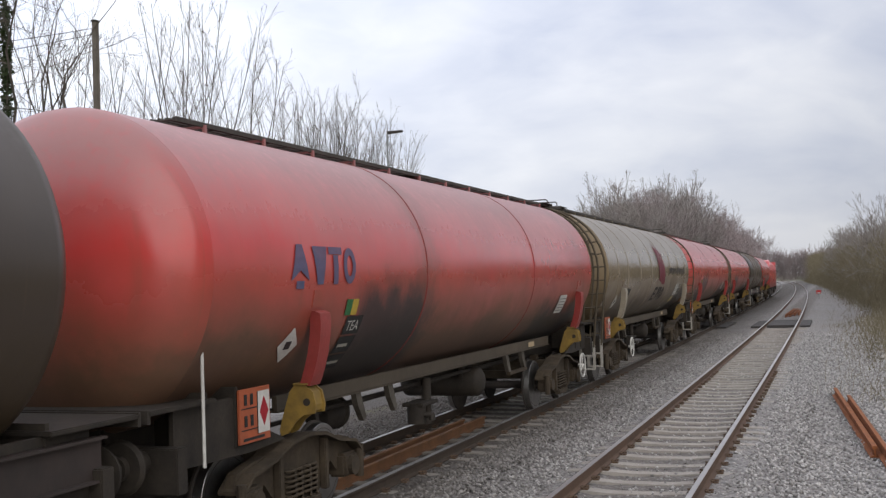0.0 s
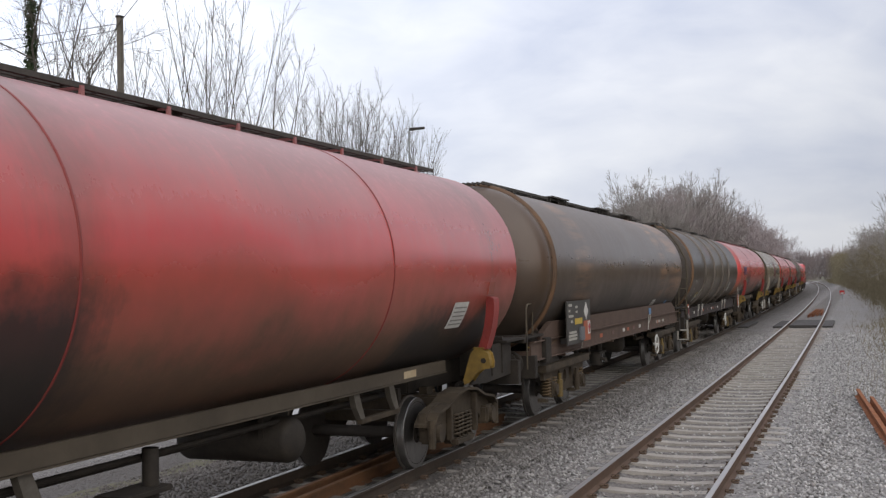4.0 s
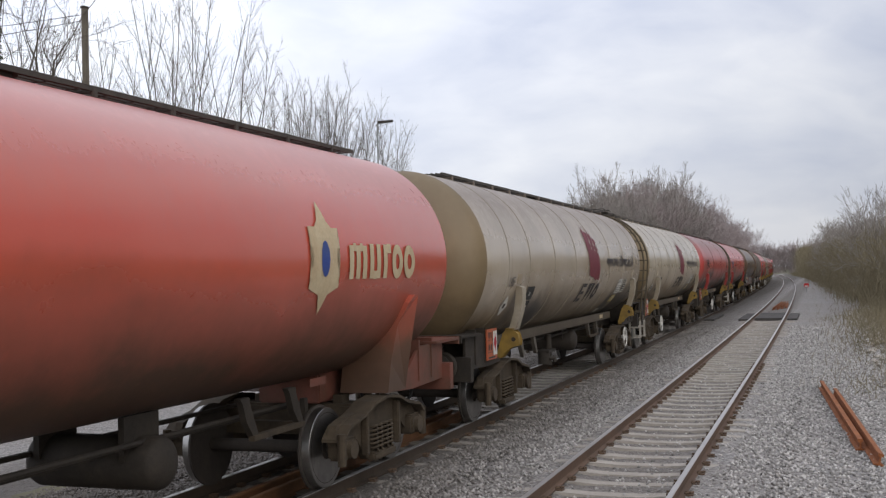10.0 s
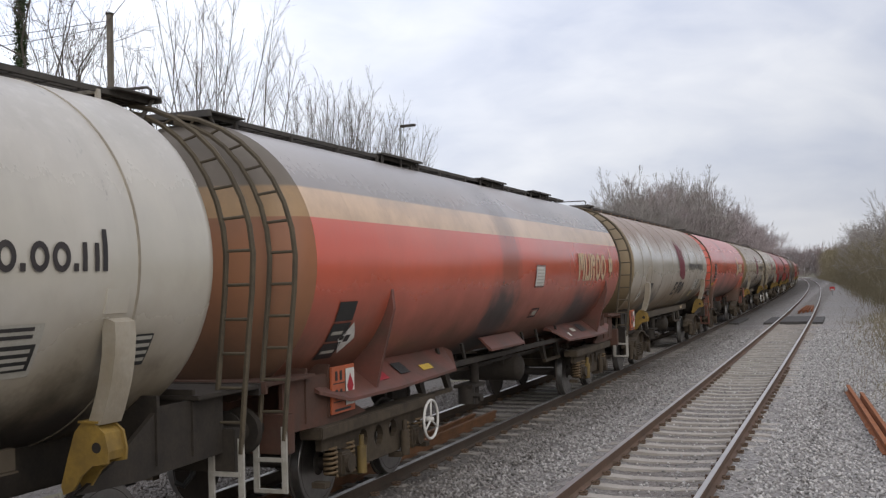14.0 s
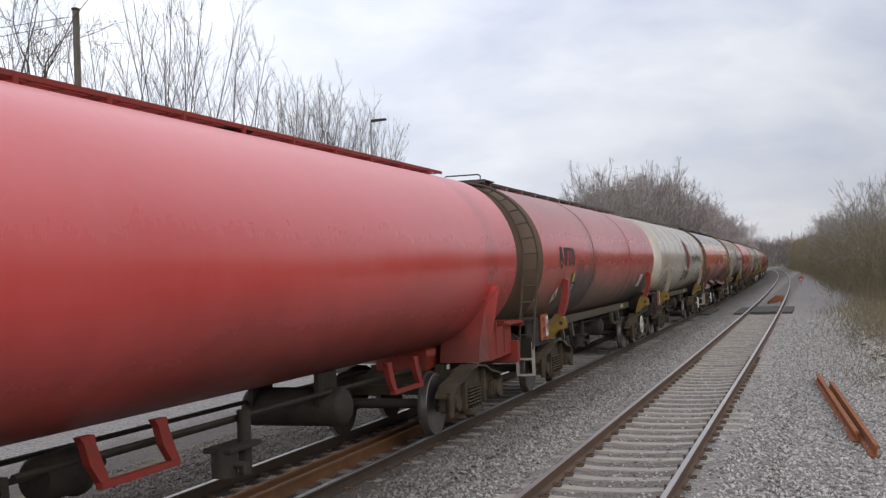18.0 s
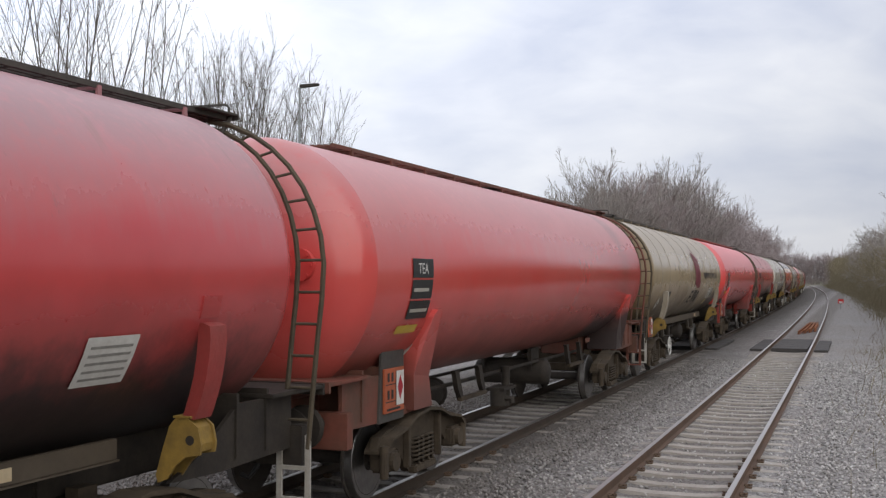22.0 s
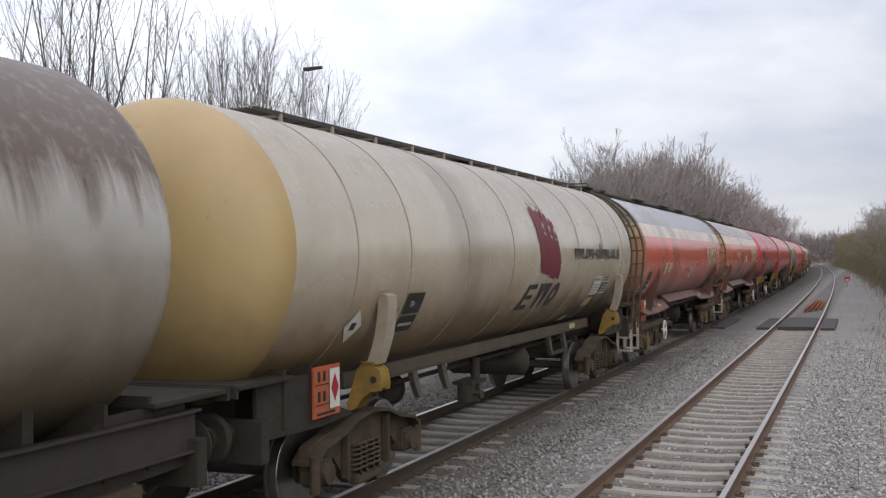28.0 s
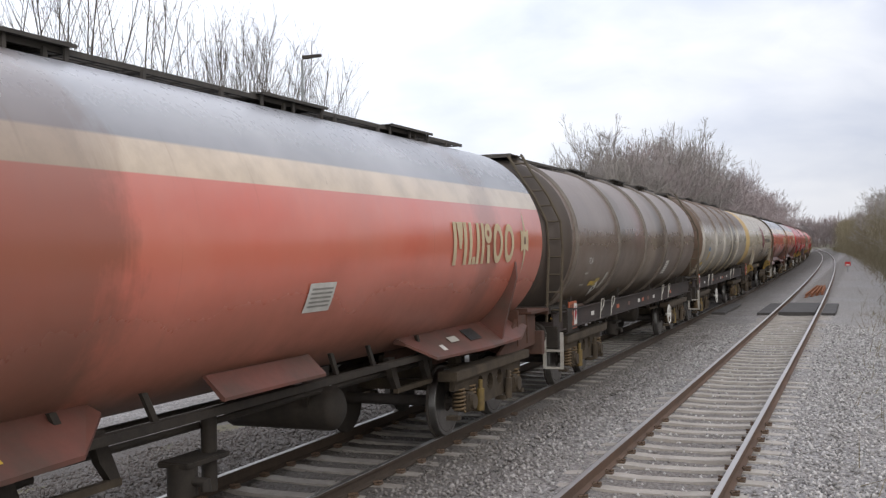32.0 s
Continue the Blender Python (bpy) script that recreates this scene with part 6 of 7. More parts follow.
fleet(21, "faded pinkish-orange and grey bogie tank wagon with cream band", FADED, "skirt", MUR_LOW, ladder=0)


# ---- lineside ----
def brush_early(rng):
    """Low tangle along the foot of the bank."""
    n = 9000
    p = np.stack([rng.uniform(-17.5, -13.8, n), rng.uniform(0, 62, n), np.zeros(n)], 1)
    p[:, 2] = -0.4 + np.maximum(0, -14 - p[:, 0]) * 0.2 + 0.5 * rng.random(n)
    d = rng.normal(size=(n, 3)) * 0.45 + np.array((0, 0, 0.8))
    d /= np.linalg.norm(d, axis=1)[:, None]
    ln = 0.4 + 0.9 * rng.random(n)
    return limbs(p, p + d * ln[:, None], np.full(n, 0.012), np.full(n, 0.004))


def tri_object(name, tris, material, parent=None, label="", category="", kind=""):
    """An object from an array of loose triangles."""
    n = len(tris)
    me = bpy.data.meshes.new(name)
    me.vertices.add(3 * n)
    me.vertices.foreach_set("co", tris.reshape(-1).astype(np.float32))
    me.loops.add(3 * n)
    me.loops.foreach_set("vertex_index", np.arange(3 * n, dtype=np.int32))
    me.polygons.add(n)
    me.polygons.foreach_set("loop_start", np.arange(0, 3 * n, 3, dtype=np.int32))
    me.update(calc_edges=True)
    me.materials.append(material)
    ob = new(name, me)
    ob.parent = parent
    return tagged(ob, label, category, "", kind)


def limbs(a, b, ra, rb):
    """Three-sided tapered limbs between rows of points: triangles."""
    d = b - a
    d /= np.maximum(np.linalg.norm(d, axis=1), 1e-6)[:, None]
    ref = np.where(np.abs(d[:, 2:3]) < 0.9, [[0, 0, 1.0]], [[1.0, 0, 0]])
    u = np.cross(d, ref)
    u /= np.linalg.norm(u, axis=1)[:, None]
    v = np.cross(d, u)
    out = []
    ring = []
    for k in range(3):
        w = math.cos(2.0944 * k) * u + math.sin(2.0944 * k) * v
        ring.append((a + w * ra[:, None], b + w * rb[:, None]))
    for k in range(3):
        p, q = ring[k], ring[(k + 1) % 3]
        out.append(np.stack([p[0], q[0], q[1]], 1))
        out.append(np.stack([p[0], q[1], p[1]], 1))
    return np.concatenate(out)


def grow(rng, height, stems, levels, upright, twig, spread=0.5, trunk=0.35):
    """A bare tree: limbs that fork level by level. Returns trunk and crown triangles."""
    a = np.zeros((stems, 3))
    a[:, :2] = rng.normal(size=(stems, 2)) * 0.12 * (stems > 1)
    d = np.stack([rng.normal(size=stems) * 0.22 * (stems > 1), rng.normal(size=stems) * 0.22 * (stems > 1), np.ones(stems)], 1)
    ln = np.full(stems, height * trunk) * (0.8 + 0.4 * rng.random(stems))
    r = np.full(stems, height * (0.013 if stems == 1 else 0.0065))
    low, high = [], []
    for lv in range(levels):
        d /= np.linalg.norm(d, axis=1)[:, None]
        mid = a + d * (ln * 0.5)[:, None] + rng.normal(size=a.shape) * (ln * 0.035)[:, None]
        b = a + d * ln[:, None]
        r2 = np.maximum(r * 0.62, twig)
        for p, q, rp, rq in ((a, mid, r, (r + r2) / 2), (mid, b, (r + r2) / 2, r2)):
            (low if lv == 0 else high).append(limbs(p, q, rp, rq))
        kids = 3 if lv < levels - 1 else 0
        na, nd, nl, nr = [], [], [], []
        for k in range(kids):
            s = 1.0 if k == 0 else rng.uniform(0.35, 1.0, len(a))
            base = a + (b - a) * np.reshape(s, (-1, 1)) if k else b
            turn = rng.normal(size=d.shape) * (spread if k else spread * 0.45)
            nd.append(d + turn + np.array([0, 0, upright]))
            na.append(base)
            nl.append(ln * rng.uniform(0.52, 0.76, len(a)))
            nr.append(np.maximum(r2 * (0.95 if k == 0 else 0.7), twig))
        if kids:
            a, d, ln, r = np.concatenate(na), np.concatenate(nd), np.concatenate(nl), np.concatenate(nr)
    crown = np.concatenate(high)
    top = crown[:, :, 2].max()
    k = height / top
    return np.concatenate(low) * k, crown * k


def grow_fan(rng, height, stems, twig):
    """A bare tree of straight leaders that fan out, with rising side shoots and twigs. Returns trunk and crown triangles."""
    low, high = [], []
    low.append(limbs(np.array([[0, 0, 0.0]]), np.array([[0, 0, height * 0.14]]), np.array([height * 0.013]), np.array([height * 0.009])))
    for k in range(stems):
        a = 2 * math.pi * (k + 0.5 * rng.random()) / stems
        out = 0.12 + 0.34 * rng.random()
        d = np.array((math.cos(a) * out, math.sin(a) * out, 1.0))
        tall = height * (1.0 - 0.7 * out * rng.random()) * 0.92
        p, r = np.array((0, 0, height * rng.uniform(0.04, 0.14))), height * 0.0072
        n = 9
        for j in range(n):
            d = d + rng.normal(size=3) * 0.03 + np.array((0, 0, 0.03))
            d /= np.linalg.norm(d)
            q, r2 = p + d * tall / n, max(twig, r * 0.80)
            high.append(limbs(p[None], q[None], np.array([r]), np.array([r2])))
            for _ in range(2 if j else 0):
                b = rng.uniform(0, 2 * math.pi)
                e = d + 0.55 * np.array((math.cos(b), math.sin(b), 0.1))
                e /= np.linalg.norm(e)
                ln = tall * (0.36 - 0.027 * j) * rng.uniform(0.6, 1.1)
                s0 = p + (q - p) * rng.random()
                mid = s0 + e * ln * 0.5
                end = mid + (e + np.array((0, 0, 0.28))) * ln * 0.5
                rb = max(twig, r2 * 0.5)
                high.append(limbs(np.stack([s0, mid]), np.stack([mid, end]), np.array([rb, (rb + twig) / 2]), np.array([(rb + twig) / 2, twig * 0.6])))
                m = 5
                f = rng.random(m)
                t0 = s0 + (end - s0) * (0.15 + 0.85 * f)[:, None]
                g = e + rng.normal(size=(m, 3)) * 0.42 + np.array((0, 0, 0.15))
                g /= np.linalg.norm(g, axis=1)[:, None]
                high.append(limbs(t0, t0 + g * (ln * (0.5 - 0.25 * f))[:, None], np.full(m, twig * 0.85), np.full(m, twig * 0.4)))
            p, r = q, r2
    return np.concatenate(low), np.concatenate(high)


TREE_MESH = {}


def bare_tree(key, label, m, height, stems=1, levels=6, upright=0.25, twig=0.012, spread=0.5, trunk=0.3, material=None, scale=1.0, group=""):
    """A bare winter tree with a trunk and a crown; alike trees share their meshes."""
    t = thing("tree", label, "tree", group)
    t.matrix_basis = m @ Matrix.Diagonal((scale, scale, scale, 1))
    if key not in TREE_MESH:
        seeded = np.random.default_rng(sum(map(ord, key)))
        lo, hi = grow_fan(seeded, height, stems, twig) if key.startswith("fan") else grow(seeded, height, stems, levels, upright, twig, spread, trunk)
        a = tri_object("trunk", lo, BARK, t)
        b = tri_object("crown", hi, material or TWIG, t)
        TREE_MESH[key] = (a.data, b.data)
    else:
        for nm, me in zip(("trunk", "crown"), TREE_MESH[key]):
            new(nm, me).parent = t
    return t


TALL = "tall bare winter tree on the bank behind the train"
for k, (x, y, z0, h, stems, key) in enumerate([
        (-33.5, 55, 1.2, 19.0, 5, "fan_a"), (-30.5, 56, 1.2, 17.0, 5, "fan_b"), (-36.5, 54, 1.2, 17.0, 4, "fan_c"),
        (-27.2, 57, 1.0, 13.4, 4, "fan_b"), (-24.8, 56, 1.0, 12.4, 5, "fan_a"), (-22.6, 57, 1.0, 11.2, 5, "fan_c"), (-20.9, 58, 0.8, 7.8, 5, "fan_b"),
        (-18.9, 59, 0.6, 5.4, 4, "fan_c"), (-17.0, 60, 0.5, 4.4, 4, "fan_a"), (-39.5, 52, 1.4, 17.5, 3, "fan_b"),
        (-28.9, 60, 1.0, 13.4, 4, "fan_c"), (-23.8, 61, 0.9, 11.4, 4, "fan_b"),
        (-25.6, 58, 1.0, 12.2, 5, "fan_c"), (-23.1, 55.5, 1.0, 11.6, 5, "fan_b"), (-21.8, 59, 0.9, 10.2, 5, "fan_a"), (-26.4, 59.5, 1.0, 12.6, 5, "fan_a"), (-20.3, 57, 0.8, 7.4, 5, "fan_c")]):
    base = 16.0
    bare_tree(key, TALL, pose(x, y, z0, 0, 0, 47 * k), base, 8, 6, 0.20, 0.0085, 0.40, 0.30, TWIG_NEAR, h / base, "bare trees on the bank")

# nearer trees at the left: a slim one and an ivy-clad one
bare_tree("slim", "slim bare tree with wide thin branches", pose(-21.6, 28.5, 0.8, 0, 0, 110), 13.5, 1, 7, 0.10, 0.005, 0.55, 0.42, TWIG_NEAR)
ivy_tree = bare_tree("ivy", "bare tree with an ivy-covered trunk", pose(-24.1, 29.5, 0.9, 0, 0, 80), 15.0, 1, 7, 0.10, 0.005, 0.55, 0.55, TWIG_NEAR)
rng = np.random.default_rng(7)


def leaf_cloud(rng, centre, size, n, leaf):
    p = rng.normal(size=(n, 3))
    p /= np.linalg.norm(p, axis=1)[:, None]
    p = np.array(centre) + p * (rng.random(n) ** 0.4)[:, None] * np.array(size)
    return np.stack([p + rng.normal(size=(n, 3)) * leaf for _ in range(3)], axis=1)


tri_object("ivy", np.concatenate([leaf_cloud(rng, (0, 0, z), (0.21, 0.21, 0.6), 330, 0.055) for z in np.arange(1.0, 11.6, 0.7)]), IVY, ivy_tree, "dark green ivy")

tri_object("bank_scrub", brush_early(rng), SCRUB, None, "low scrub on the bank behind the far track", "brambles", "stuff")

# belts of woodland and scrub along both sides
WOODY = "bare winter tree in the belt beside the line"
rw = random.Random(3)
k = 0
y = 55.5
while y < 215:
    h = 6.6 + min(2.6, max(0, y - 55) * 0.24) + (1.3 if y > 85 else 0)
    for lane in range(3):
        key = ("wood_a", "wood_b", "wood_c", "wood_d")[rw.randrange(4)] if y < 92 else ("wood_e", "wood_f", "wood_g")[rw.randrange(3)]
        hh = (h * rw.uniform(0.92, 1.12)) / 9.0
        tx, ty = -9.6 - lane * 1.9 + rw.uniform(-0.8, 0.8), y + rw.uniform(-1.2, 1.2)
        if ty < 65 + 9 * lane:
            continue
        # beyond y = 92 every crown takes the twig colour with haze painted in
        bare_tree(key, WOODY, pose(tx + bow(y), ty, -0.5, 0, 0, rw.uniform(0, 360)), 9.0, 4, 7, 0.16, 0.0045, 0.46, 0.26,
                  TWIG_RED_HAZED if key in ("wood_c", "wood_e", "wood_f", "wood_g") else TWIG, hh, "trees of the lineside belt")
    y += 2.0 if y < 110 else 3.6


def brush(rng, line, depth, dens, n, length, width):
    """Thick undergrowth: many short twigs standing in clumps along a line of (x, y, height)."""
    out = []
    for x, y, h in line:
        for _ in range(dens):
            c = np.array((x + rng.uniform(-depth, depth), y + rng.uniform(-2, 2), 0.0))
            hh = h * rng.uniform(0.65, 1.0)
            p = rng.normal(size=(n, 3)) * np.array((0.9, 0.9, 0)) + c
            p[:, 2] = hh * (rng.random(n) ** 0.8) * 0.86 - 0.3
            d = rng.normal(size=(n, 3)) * 0.5 + np.array((0, 0, 0.9))
            d /= np.linalg.norm(d, axis=1)[:, None]
            ln = length * (0.4 + rng.random(n))
            out.append(limbs(p, p + d * ln[:, None], np.full(n, width), np.full(n, width * 0.3)))
    return np.concatenate(out)


tri_object("undergrowth", brush(rng, [(-10.6 + bow(y), y, 5.2) for y in np.arange(62, 260, 3.0)], 1.8, 3, 240, 1.2, 0.014), TWIG, None, "tangled winter undergrowth below the bare trees", "undergrowth", "stuff")
hedge = [(7.2 - 0.7 * min(1, max(0, (yy - 60) / 40)) + bow(yy), yy, 4.6 + 0.016 * yy) for yy in np.arange(56, 330, 2.6)]
tri_object("scrub_hedge", brush(rng, hedge, 1.25, 5, 300, 0.65, 0.0105), SCRUB, None, "dense olive-brown winter scrub beside the cess", "hedge", "stuff")
tri_object("hedge_foot", brush(rng, [(x - 0.7, yy, 1.3) for x, yy, _ in hedge], 0.7, 3, 170, 0.45, 0.013), SCRUB, None, "brambles and dead grass at the hedge's foot", "brambles", "stuff")
y, k = 60.0, 0
while y < 190:
    bare_tree(("wood_a", "wood_b", "wood_d")[k % 3], "bare sapling standing in the scrub hedge", pose(7.6 + bow(y) - 0.5 * min(1, y / 120), y, -0.4, 0, 0, 71 * k), 9.0, 4, 7, 0.16, 0.0065, 0.46, 0.26, TWIG,
              (0.66 + 0.0024 * y) * rw.uniform(0.82, 1.1), "saplings in the hedge")
    y += 4.6
    k += 1
far = [(xx, 430 - 0.3 * xx, 13.0) for xx in np.arange(-110, 30, 3.4)]
# farthest trees: haze comes from the paled twig colour
tri_object("far_wood", brush(rng, far, 3.0, 5, 90, 3.2, 0.09), TWIG_RED_HAZED, None, "hazy line of bare trees closing the view", "trees", "stuff")
tri_object("ground_brambles", brush(rng, [(5.3 + 0.5 * math.sin(yy), yy, 0.7) for yy in np.arange(33, 56, 1.1)], 0.5, 2, 70, 0.55, 0.010), SCRUB, None, "low brambles at the ballast's edge", "brambles", "stuff")

tri_object("verge_brambles", brush(rng, [(4.25 + 0.35 * math.sin(1.7 * yy) + 0.012 * (yy - 20), yy, 0.34 + 0.16 * math.sin(2.9 * yy)) for yy in np.arange(22, 62, 1.5)], 0.5, 2, 60, 0.32, 0.007), SCRUB, None, "straggling brambles and dead stalks on the verge", "brambles", "stuff")


def rubble(rng, n):
    """Pale broken stones and lumps thrown to the edge of the ballast: triangles."""
    f = np.array([(0, 2, 4), (2, 1, 4), (1, 3, 4), (3, 0, 4), (2, 0, 5), (1, 2, 5), (3, 1, 5), (0, 3, 5)])
    base = np.array([(1, 0, 0), (-1, 0, 0), (0, 1, 0), (0, -1, 0), (0, 0, 0.6), (0, 0, -0.6)])
    out = []
    for _ in range(n):
        c = np.array((rng.normal() * 0.32 + 4.15, rng.uniform(24, 66), -0.10))
        v = base * rng.uniform(0.04, 0.13) * (0.6 + 0.8 * rng.random((6, 1))) + rng.normal(size=(6, 3)) * 0.015
        out.append((v + c)[f])
    return np.concatenate(out)


tri_object("rubble", rubble(rng, 240), RUBBLE, None, "pale broken stones along the ballast's edge", "rubble", "stuff")


# ---- lamp, pole and boards ----
def street_lamp():
    t = thing("street_lamp", "grey steel lamp post with a flat slanted lantern", "lamp post", m=pose(-20.2, 54.0, 0.6))
    part("post", lambda bm: (rod(bm, (0, 0, 0), (0, 0, 4.5), 0.09, 12), rod(bm, (0, 0, 4.5), (0, 0, 10.15), 0.06, 12, 0.045)), GALV, t, smooth=40)
    part("arm", lambda bm: pipe(bm, [(0, 0, 10.12), (0.12, 0, 10.2), (0.35, 0, 10.22)], 0.03), GALV, t)

    def lantern(bm):
        plate(bm, [(-0.13, 0.0), (0.13, 0.0), (0.11, 0.12), (0.0, 0.16), (-0.11, 0.12)], 0.0, 0.85)
        for v in bm.verts:
            v.co = Vector((v.co.x, v.co.y * (1 - 0.25 * v.co.x), v.co.z * (1 - 0.3 * v.co.x) + 0.05 * v.co.x))
    part("lantern", lantern, FRAME, t, "dark flat lantern", m=pose(0.05, 0, 10.17))


street_lamp()


def utility_pole():
    t = thing("utility_pole", "square grey wooden pole with thin wires", "pole", m=pose(-20.75, 30.0, 0.6))
    part("post", lambda bm: box(bm, -0.085, 0.085, -0.085, 0.085, 0, 11.1, 0.01), BARK, t)
    part("cap", lambda bm: box(bm, -0.105, 0.105, -0.105, 0.105, 11.1, 11.16), FRAME, t)
    for k, (z, dz) in enumerate(((10.9, 0.6), (10.7, 0.1))):
        pts = [(-14 + 1.4 * q, -2 + 0.2 * q, z + dz - dz * q / 10 - 0.5 * math.sin(math.pi * q / 10)) for q in range(11)]
        part("wire", lambda bm: pipe(bm, pts, 0.012, 4), FRAME, t, key="wire%d" % k)


utility_pole()


def stop_board():
    t = thing("marker_board", "small red marker board on a post beside the track", "marker board", m=pose(1.05, 110, -0.1))
    part("post", lambda bm: rod(bm, (0, 0, 0), (0, 0, 0.55), 0.03, 8), GALV, t)
    part("board", lambda bm: box(bm, -0.22, 0.22, -0.02, 0.02, 0.50, 0.86, 0.01), SIGNAL_RED, t)
    part("stripe", lambda bm: box(bm, -0.15, 0.15, -0.026, -0.021, 0.54, 0.66), WHITE, t, "white stripe")


stop_board()


# ---- things on the ballast ----
def loose_rail(x0, y0, x1, y1, z, label, tilt=0.0, material=RUST):
    d = Vector((x1 - x0, y1 - y0, 0))
    prof = [(a, b + 0.158) for a, b in RAIL_PROFILE[:6]] + [(0.036, 0.155), (0.028, 0.16), (-0.028, 0.16), (-0.036, 0.155)] + [(a, b + 0.158) for a, b in RAIL_PROFILE[8:]]

    def make(bm):
        n = len(prof)
        rings = [[bm.verts.new((a, s * d.length, b)) for a, b in prof] for s in (0, 1)]
        for i in range(n):
            bm.faces.new((rings[0][i], rings[0][(i + 1) % n], rings[1][(i + 1) % n], rings[1][i]))
        bm.faces.new(rings[0])
        bm.faces.new(rings[1])
        bmesh.ops.recalc_face_normals(bm, faces=bm.faces)
    return solid("loose_rail", make, material, label, "rail", "", "loose rails on the ballast", pose(x0, y0, z, 0, tilt, math.degrees(math.atan2(-d.x, d.y))))


loose_rail(2.80, 16.2, 2.30, 24.3, -0.19, "short rusty orange rail lying on the ballast")
loose_rail(2.98, 15.0, 2.52, 22.9, -0.19, "rusty orange rail lying loose on the ballast", 12)
loose_rail(-3.72, 2.0, -3.86, 19.1, -0.20, "spare brown rail laid between the running rails", 0, RAIL_BROWN)
loose_rail(-4.02, 2.0, -4.10, 18.6, -0.20, "second spare brown rail laid between the running rails", 0, RAIL_BROWN)
for k in range(4):
    loose_rail(-0.42 + 0.22 * k, 68 + k, -0.30 + 0.14 * k, 80, -0.19, "rusty rail offcut lying between the rails beyond the crossing")


def crossing(cx, y0, y1, label):
    t = thing("crossing_deck", label, "crossing", "crossing decks")
    for a, b in ((-1.40, -0.86), (-0.64, 0.64), (0.86, 1.35)):
        n = 5
        for k in range(n):
            s0, s1 = y0 + (y1 - y0) * k / n, y0 + (y1 - y0) * (k + 1) / n - 0.02
            part("panel", lambda bm: box(bm, cx + a + bow(y0), cx + b + bow(y0), s0, s1, -0.22, -0.05 if a == -0.64 else -0.085, 0.012), RUBBER, t, key="xp%.1f%.1f%d" % (cx, a, k))


crossing(0.0, 54.5, 61.0, "black rubber crossing deck over the near track")
crossing(TRAIN_X, 54.5, 60.5, "black rubber crossing deck over the train's track")


# ---- locomotive ----
def locomotive():
    t = thing("locomotive", "red freight locomotive at the head of the train", "locomotive")

    def body(bm):
        prof = [(-1.33, 1.15), (1.33, 1.15), (1.33, 2.9), (1.20, 3.45), (0.75, 3.85), (-0.75, 3.85), (-1.20, 3.45), (-1.33, 2.9)]
        rings = [[bm.verts.new((x, y, z)) for x, z in prof] for y in (-9.2, 9.2)]
        n = len(prof)
        for i in range(n):
            bm.faces.new((rings[0][i], rings[0][(i + 1) % n], rings[1][(i + 1) % n], rings[1][i]))
        bm.faces.new(rings[0])
        bm.faces.new(rings[1])
        bmesh.ops.recalc_face_normals(bm, faces=bm.faces)
    part("body", body, BRIGHT, t)

    def cab(bm):
        plate(bm, [(-9.2, 1.15), (-9.2, 3.82), (-9.9, 3.7), (-10.5, 2.6), (-10.6, 1.15)], -1.32, 1.32)
    for rz in (0, 180):
        c = part("cab", cab, BRIGHT, t, m=pose(0, 0, 0, 0, 0, rz))
        for x in (-0.62, 0.62):
            part("cab_window", lambda bm: plate(bm, [(-9.98, 3.55), (-10.40, 2.80), (-10.42, 2.80), (-10.0, 3.56)], x - 0.5, x + 0.5), PLATE_BLACK, c, "dark cab window", key="cw%.1f" % x)
        part("buffer_beam", lambda bm: box(bm, -1.3, 1.3, -10.62, -10.5, 0.75, 1.15), PLATE_BLACK, c)
    part("fuel_tank", lambda bm: box(bm, -1.2, 1.2, -2.5, 2.5, 0.35, 1.15, 0.05), FRAME, t)
    for y in (-6.6, 6.6):
        b = part("bogie", lambda bm: (box(bm, -1.2, 1.2, -2.2, 2.2, 0.55, 1.0, 0.04), box(bm, 1.0, 1.25, -2.4, 2.4, 0.45, 0.8, 0.03)), FRAME, t, m=pose(0, y, 0))
        for q in (-1.7, 0, 1.7):
            part("wheelset", lambda bm: [rod(bm, (s * 0.70, 0, 0), (s * 0.82, 0, 0), 0.5, 24) for s in (-1, 1)] and None, WHEEL, b, m=pose(0, q, 0.5))
    return t


FLEET[-6] = locomotive()
WHEELS[FLEET[-6].name] = []


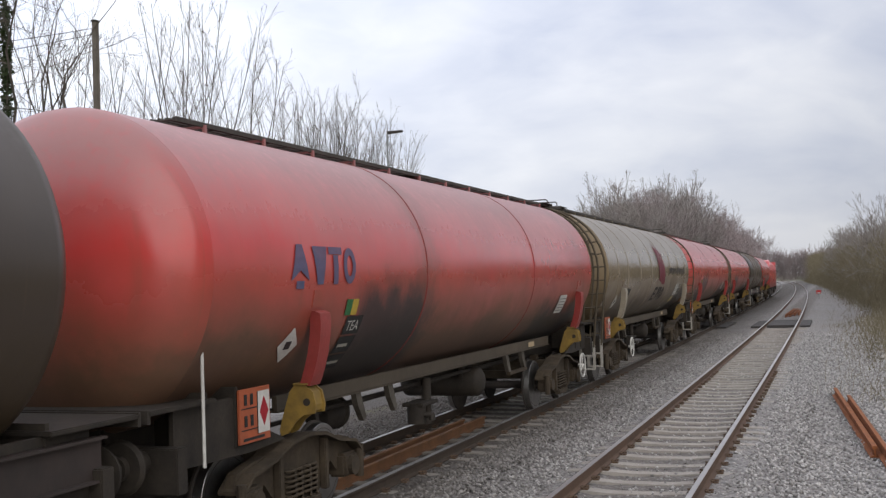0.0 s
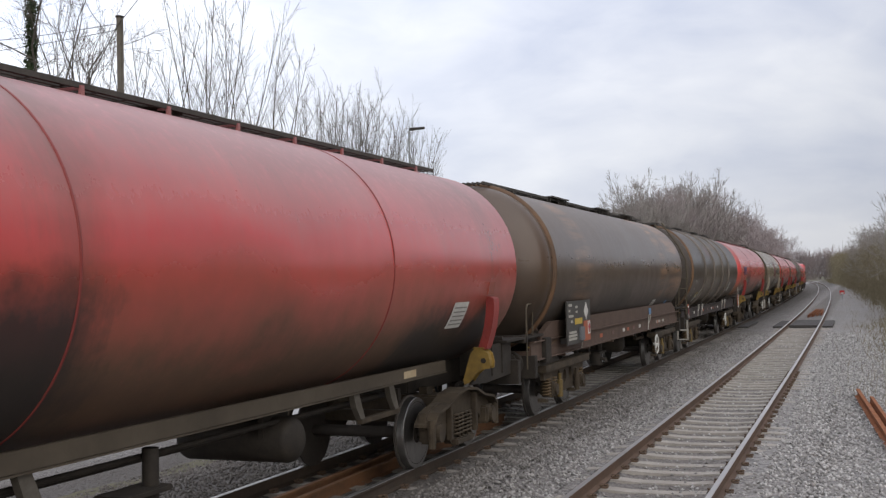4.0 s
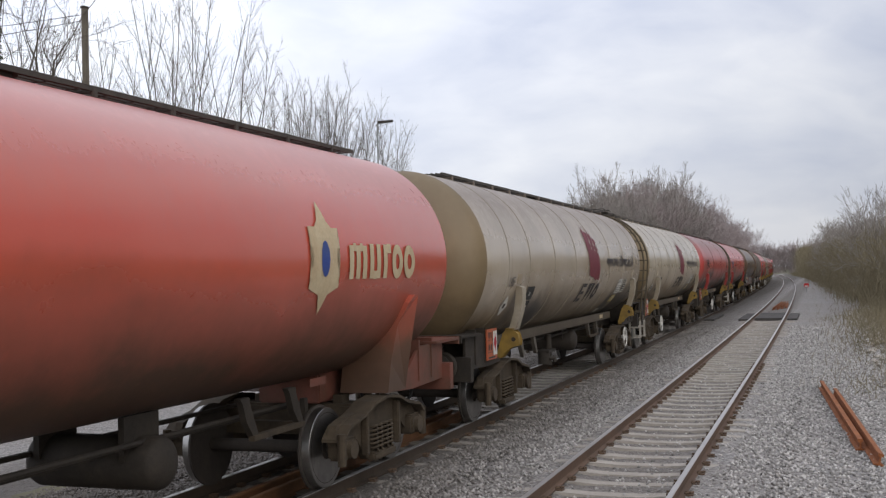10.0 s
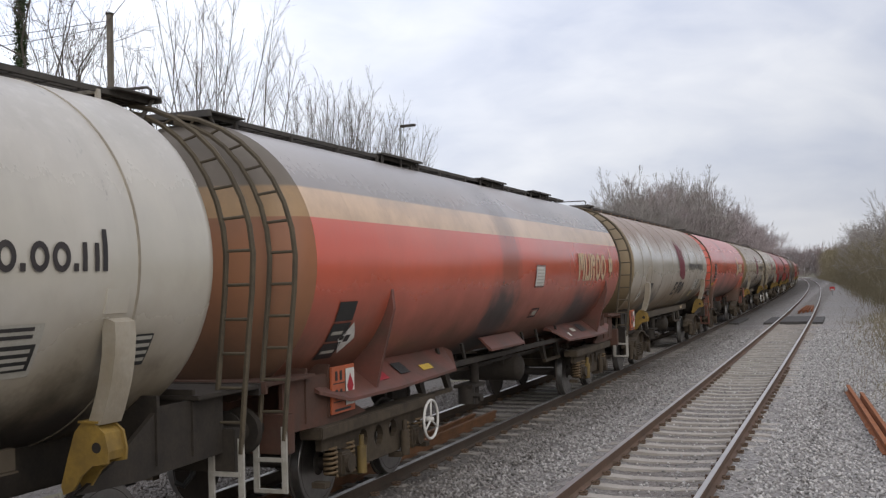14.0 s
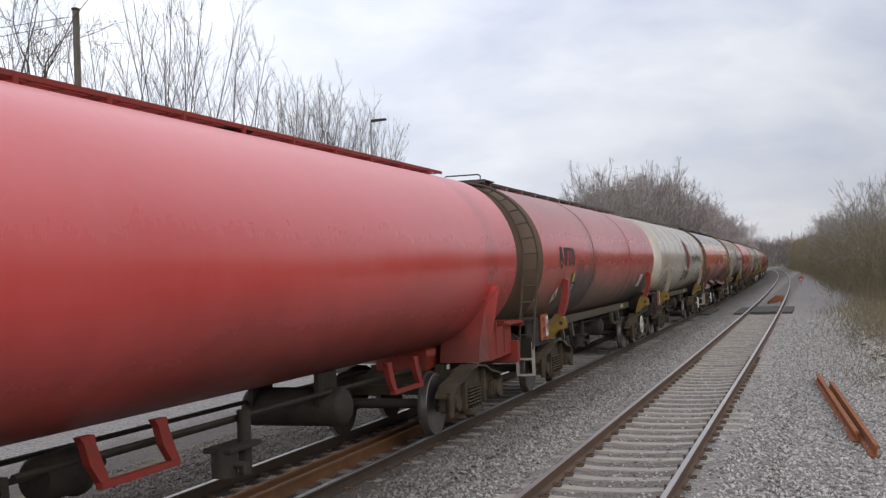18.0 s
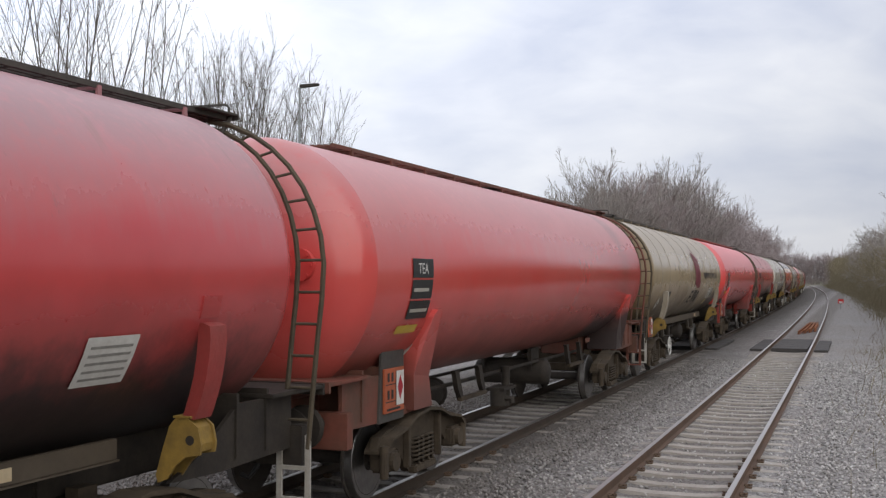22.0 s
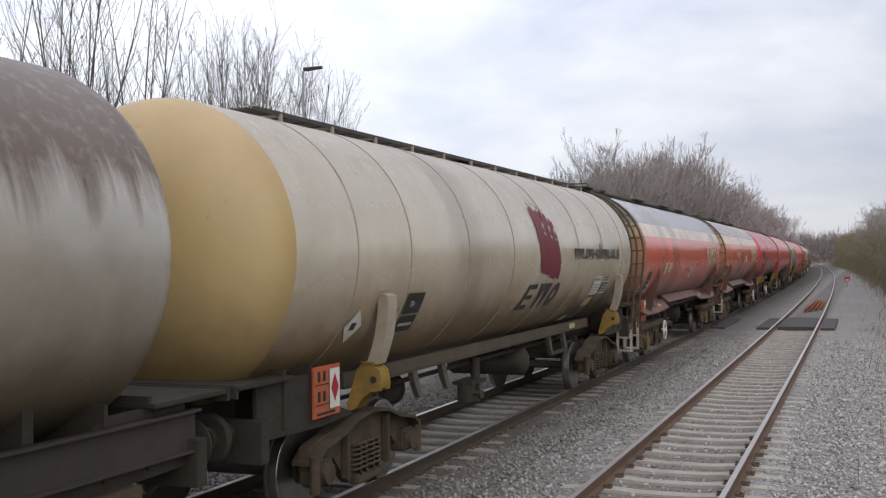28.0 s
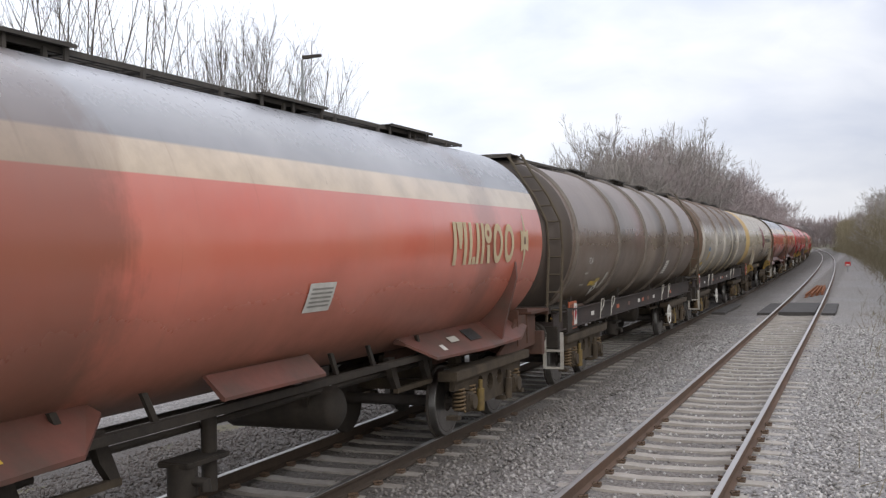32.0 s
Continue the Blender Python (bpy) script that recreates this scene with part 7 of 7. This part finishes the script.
# ---- loose stones ----
def scatter(rng, n, xlo, xhi, ylo, yhi, zmax):
    x = rng.uniform(xlo, xhi, n)
    y = ylo + (yhi - ylo) * rng.random(n) ** 1.35
    keep = np.ones(n, bool)
    for c in (0.0, TRAIN_X):
        for r in (-0.7525, 0.7525):
            keep &= np.abs(x - c - r) > 0.10
        keep &= ~((np.abs(x - c) < 1.15) & (rng.random(n) < 0.87))
    x, y = x[keep], y[keep]
    n = len(x)
    z = np.array([ground_height(a, b) for a, b in zip(x, y)])
    s = 0.015 + 0.019 * rng.random(n)
    base = np.array([(1, 0, 0), (0, 1, 0), (-1, 0, 0), (0, -1, 0), (0, 0, 0.8), (0, 0, -0.8)])
    v = base[None] * s[:, None, None] * (0.65 + 0.7 * rng.random((n, 6, 1)))
    a = rng.uniform(0, 6.283, n)
    ca, sa = np.cos(a)[:, None], np.sin(a)[:, None]
    tilt = rng.normal(size=(n, 1)) * 0.6
    vx, vy, vz = v[..., 0] * ca - v[..., 1] * sa, v[..., 0] * sa + v[..., 1] * ca, v[..., 2] + v[..., 0] * tilt
    p = np.stack([vx + x[:, None] + np.array([bow(q) for q in y])[:, None], vy + y[:, None], vz + (z + s * 0.25)[:, None]], -1)
    f = np.array([(0, 1, 4), (1, 2, 4), (2, 3, 4), (3, 0, 4), (1, 0, 5), (2, 1, 5), (3, 2, 5), (0, 3, 5)])
    faces = (f[None] + 6 * np.arange(n)[:, None, None]).reshape(-1, 3)
    me = bpy.data.meshes.new("ballast_stones")
    me.vertices.add(6 * n)
    me.vertices.foreach_set("co", p.reshape(-1).astype(np.float32))
    me.loops.add(3 * len(faces))
    me.loops.foreach_set("vertex_index", faces.reshape(-1).astype(np.int32))
    me.polygons.add(len(faces))
    me.polygons.foreach_set("loop_start", np.arange(0, 3 * len(faces), 3, dtype=np.int32))
    me.update(calc_edges=True)
    me.materials.append(STONE)
    return tagged(new("ballast_stones", me), "loose grey limestone ballast stones", "ballast", "", "stuff")


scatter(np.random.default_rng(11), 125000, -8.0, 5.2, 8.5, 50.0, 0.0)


# ---- motion ----
RUN = [(0, 0.0), (3, 32.4), (6, 64.8), (9, 97.3), (13, 141.0), (16, 173.8), (19, 206.56), (20.0, 217.5), (20.5, 224.4), (21.0, 232.8), (21.5, 241.55), (22, 249.25), (23, 260.15), (26, 292.65), (29, 325.0), (32, 357.3)]


def gone(t):
    """Metres the train has gone after t seconds."""
    return float(np.interp(t, [a for a, _ in RUN], [b for _, b in RUN]))


def eye_y(t):
    return float(np.interp(t, [r[0] for r in PATH], [r[1] for r in PATH])) * EYE_B.y


def motions():
    stops = sorted({float(k) for k in range(33)} | {20.5, 21.5})
    for i, w in FLEET.items():
        extra = -2.3 if i == -6 else 0.0
        walk(w, [(t, place(i, gone(t) - extra)) for t in stops])
    for i, w in FLEET.items():
        near = [k for k in range(0, 961) if -4 < 15.4 + gone(k / 30) - i * PITCH - eye_y(k / 30) < 34]
        if not near or i < -1:
            continue
        for ws in WHEELS[w.name]:
            base = ws.matrix_basis.copy()
            rows = [] if near[0] == 0 else [(0.0, base @ pose(0, 0, 0, -math.degrees(gone(near[0] / 30) / 0.46)))]
            rows += [(k / 30, base @ pose(0, 0, 0, -math.degrees(gone(k / 30) / 0.46))) for k in near]
            if near[-1] < 960:
                rows.append((CLIP, base @ pose(0, 0, 0, -math.degrees(gone(near[-1] / 30) / 0.46))))
            walk(ws, rows)


sleepers(near_track, 0.0, 6.0, 58, 30)
sleepers(train_track, TRAIN_X, 6.0, 58, 30)
motions()
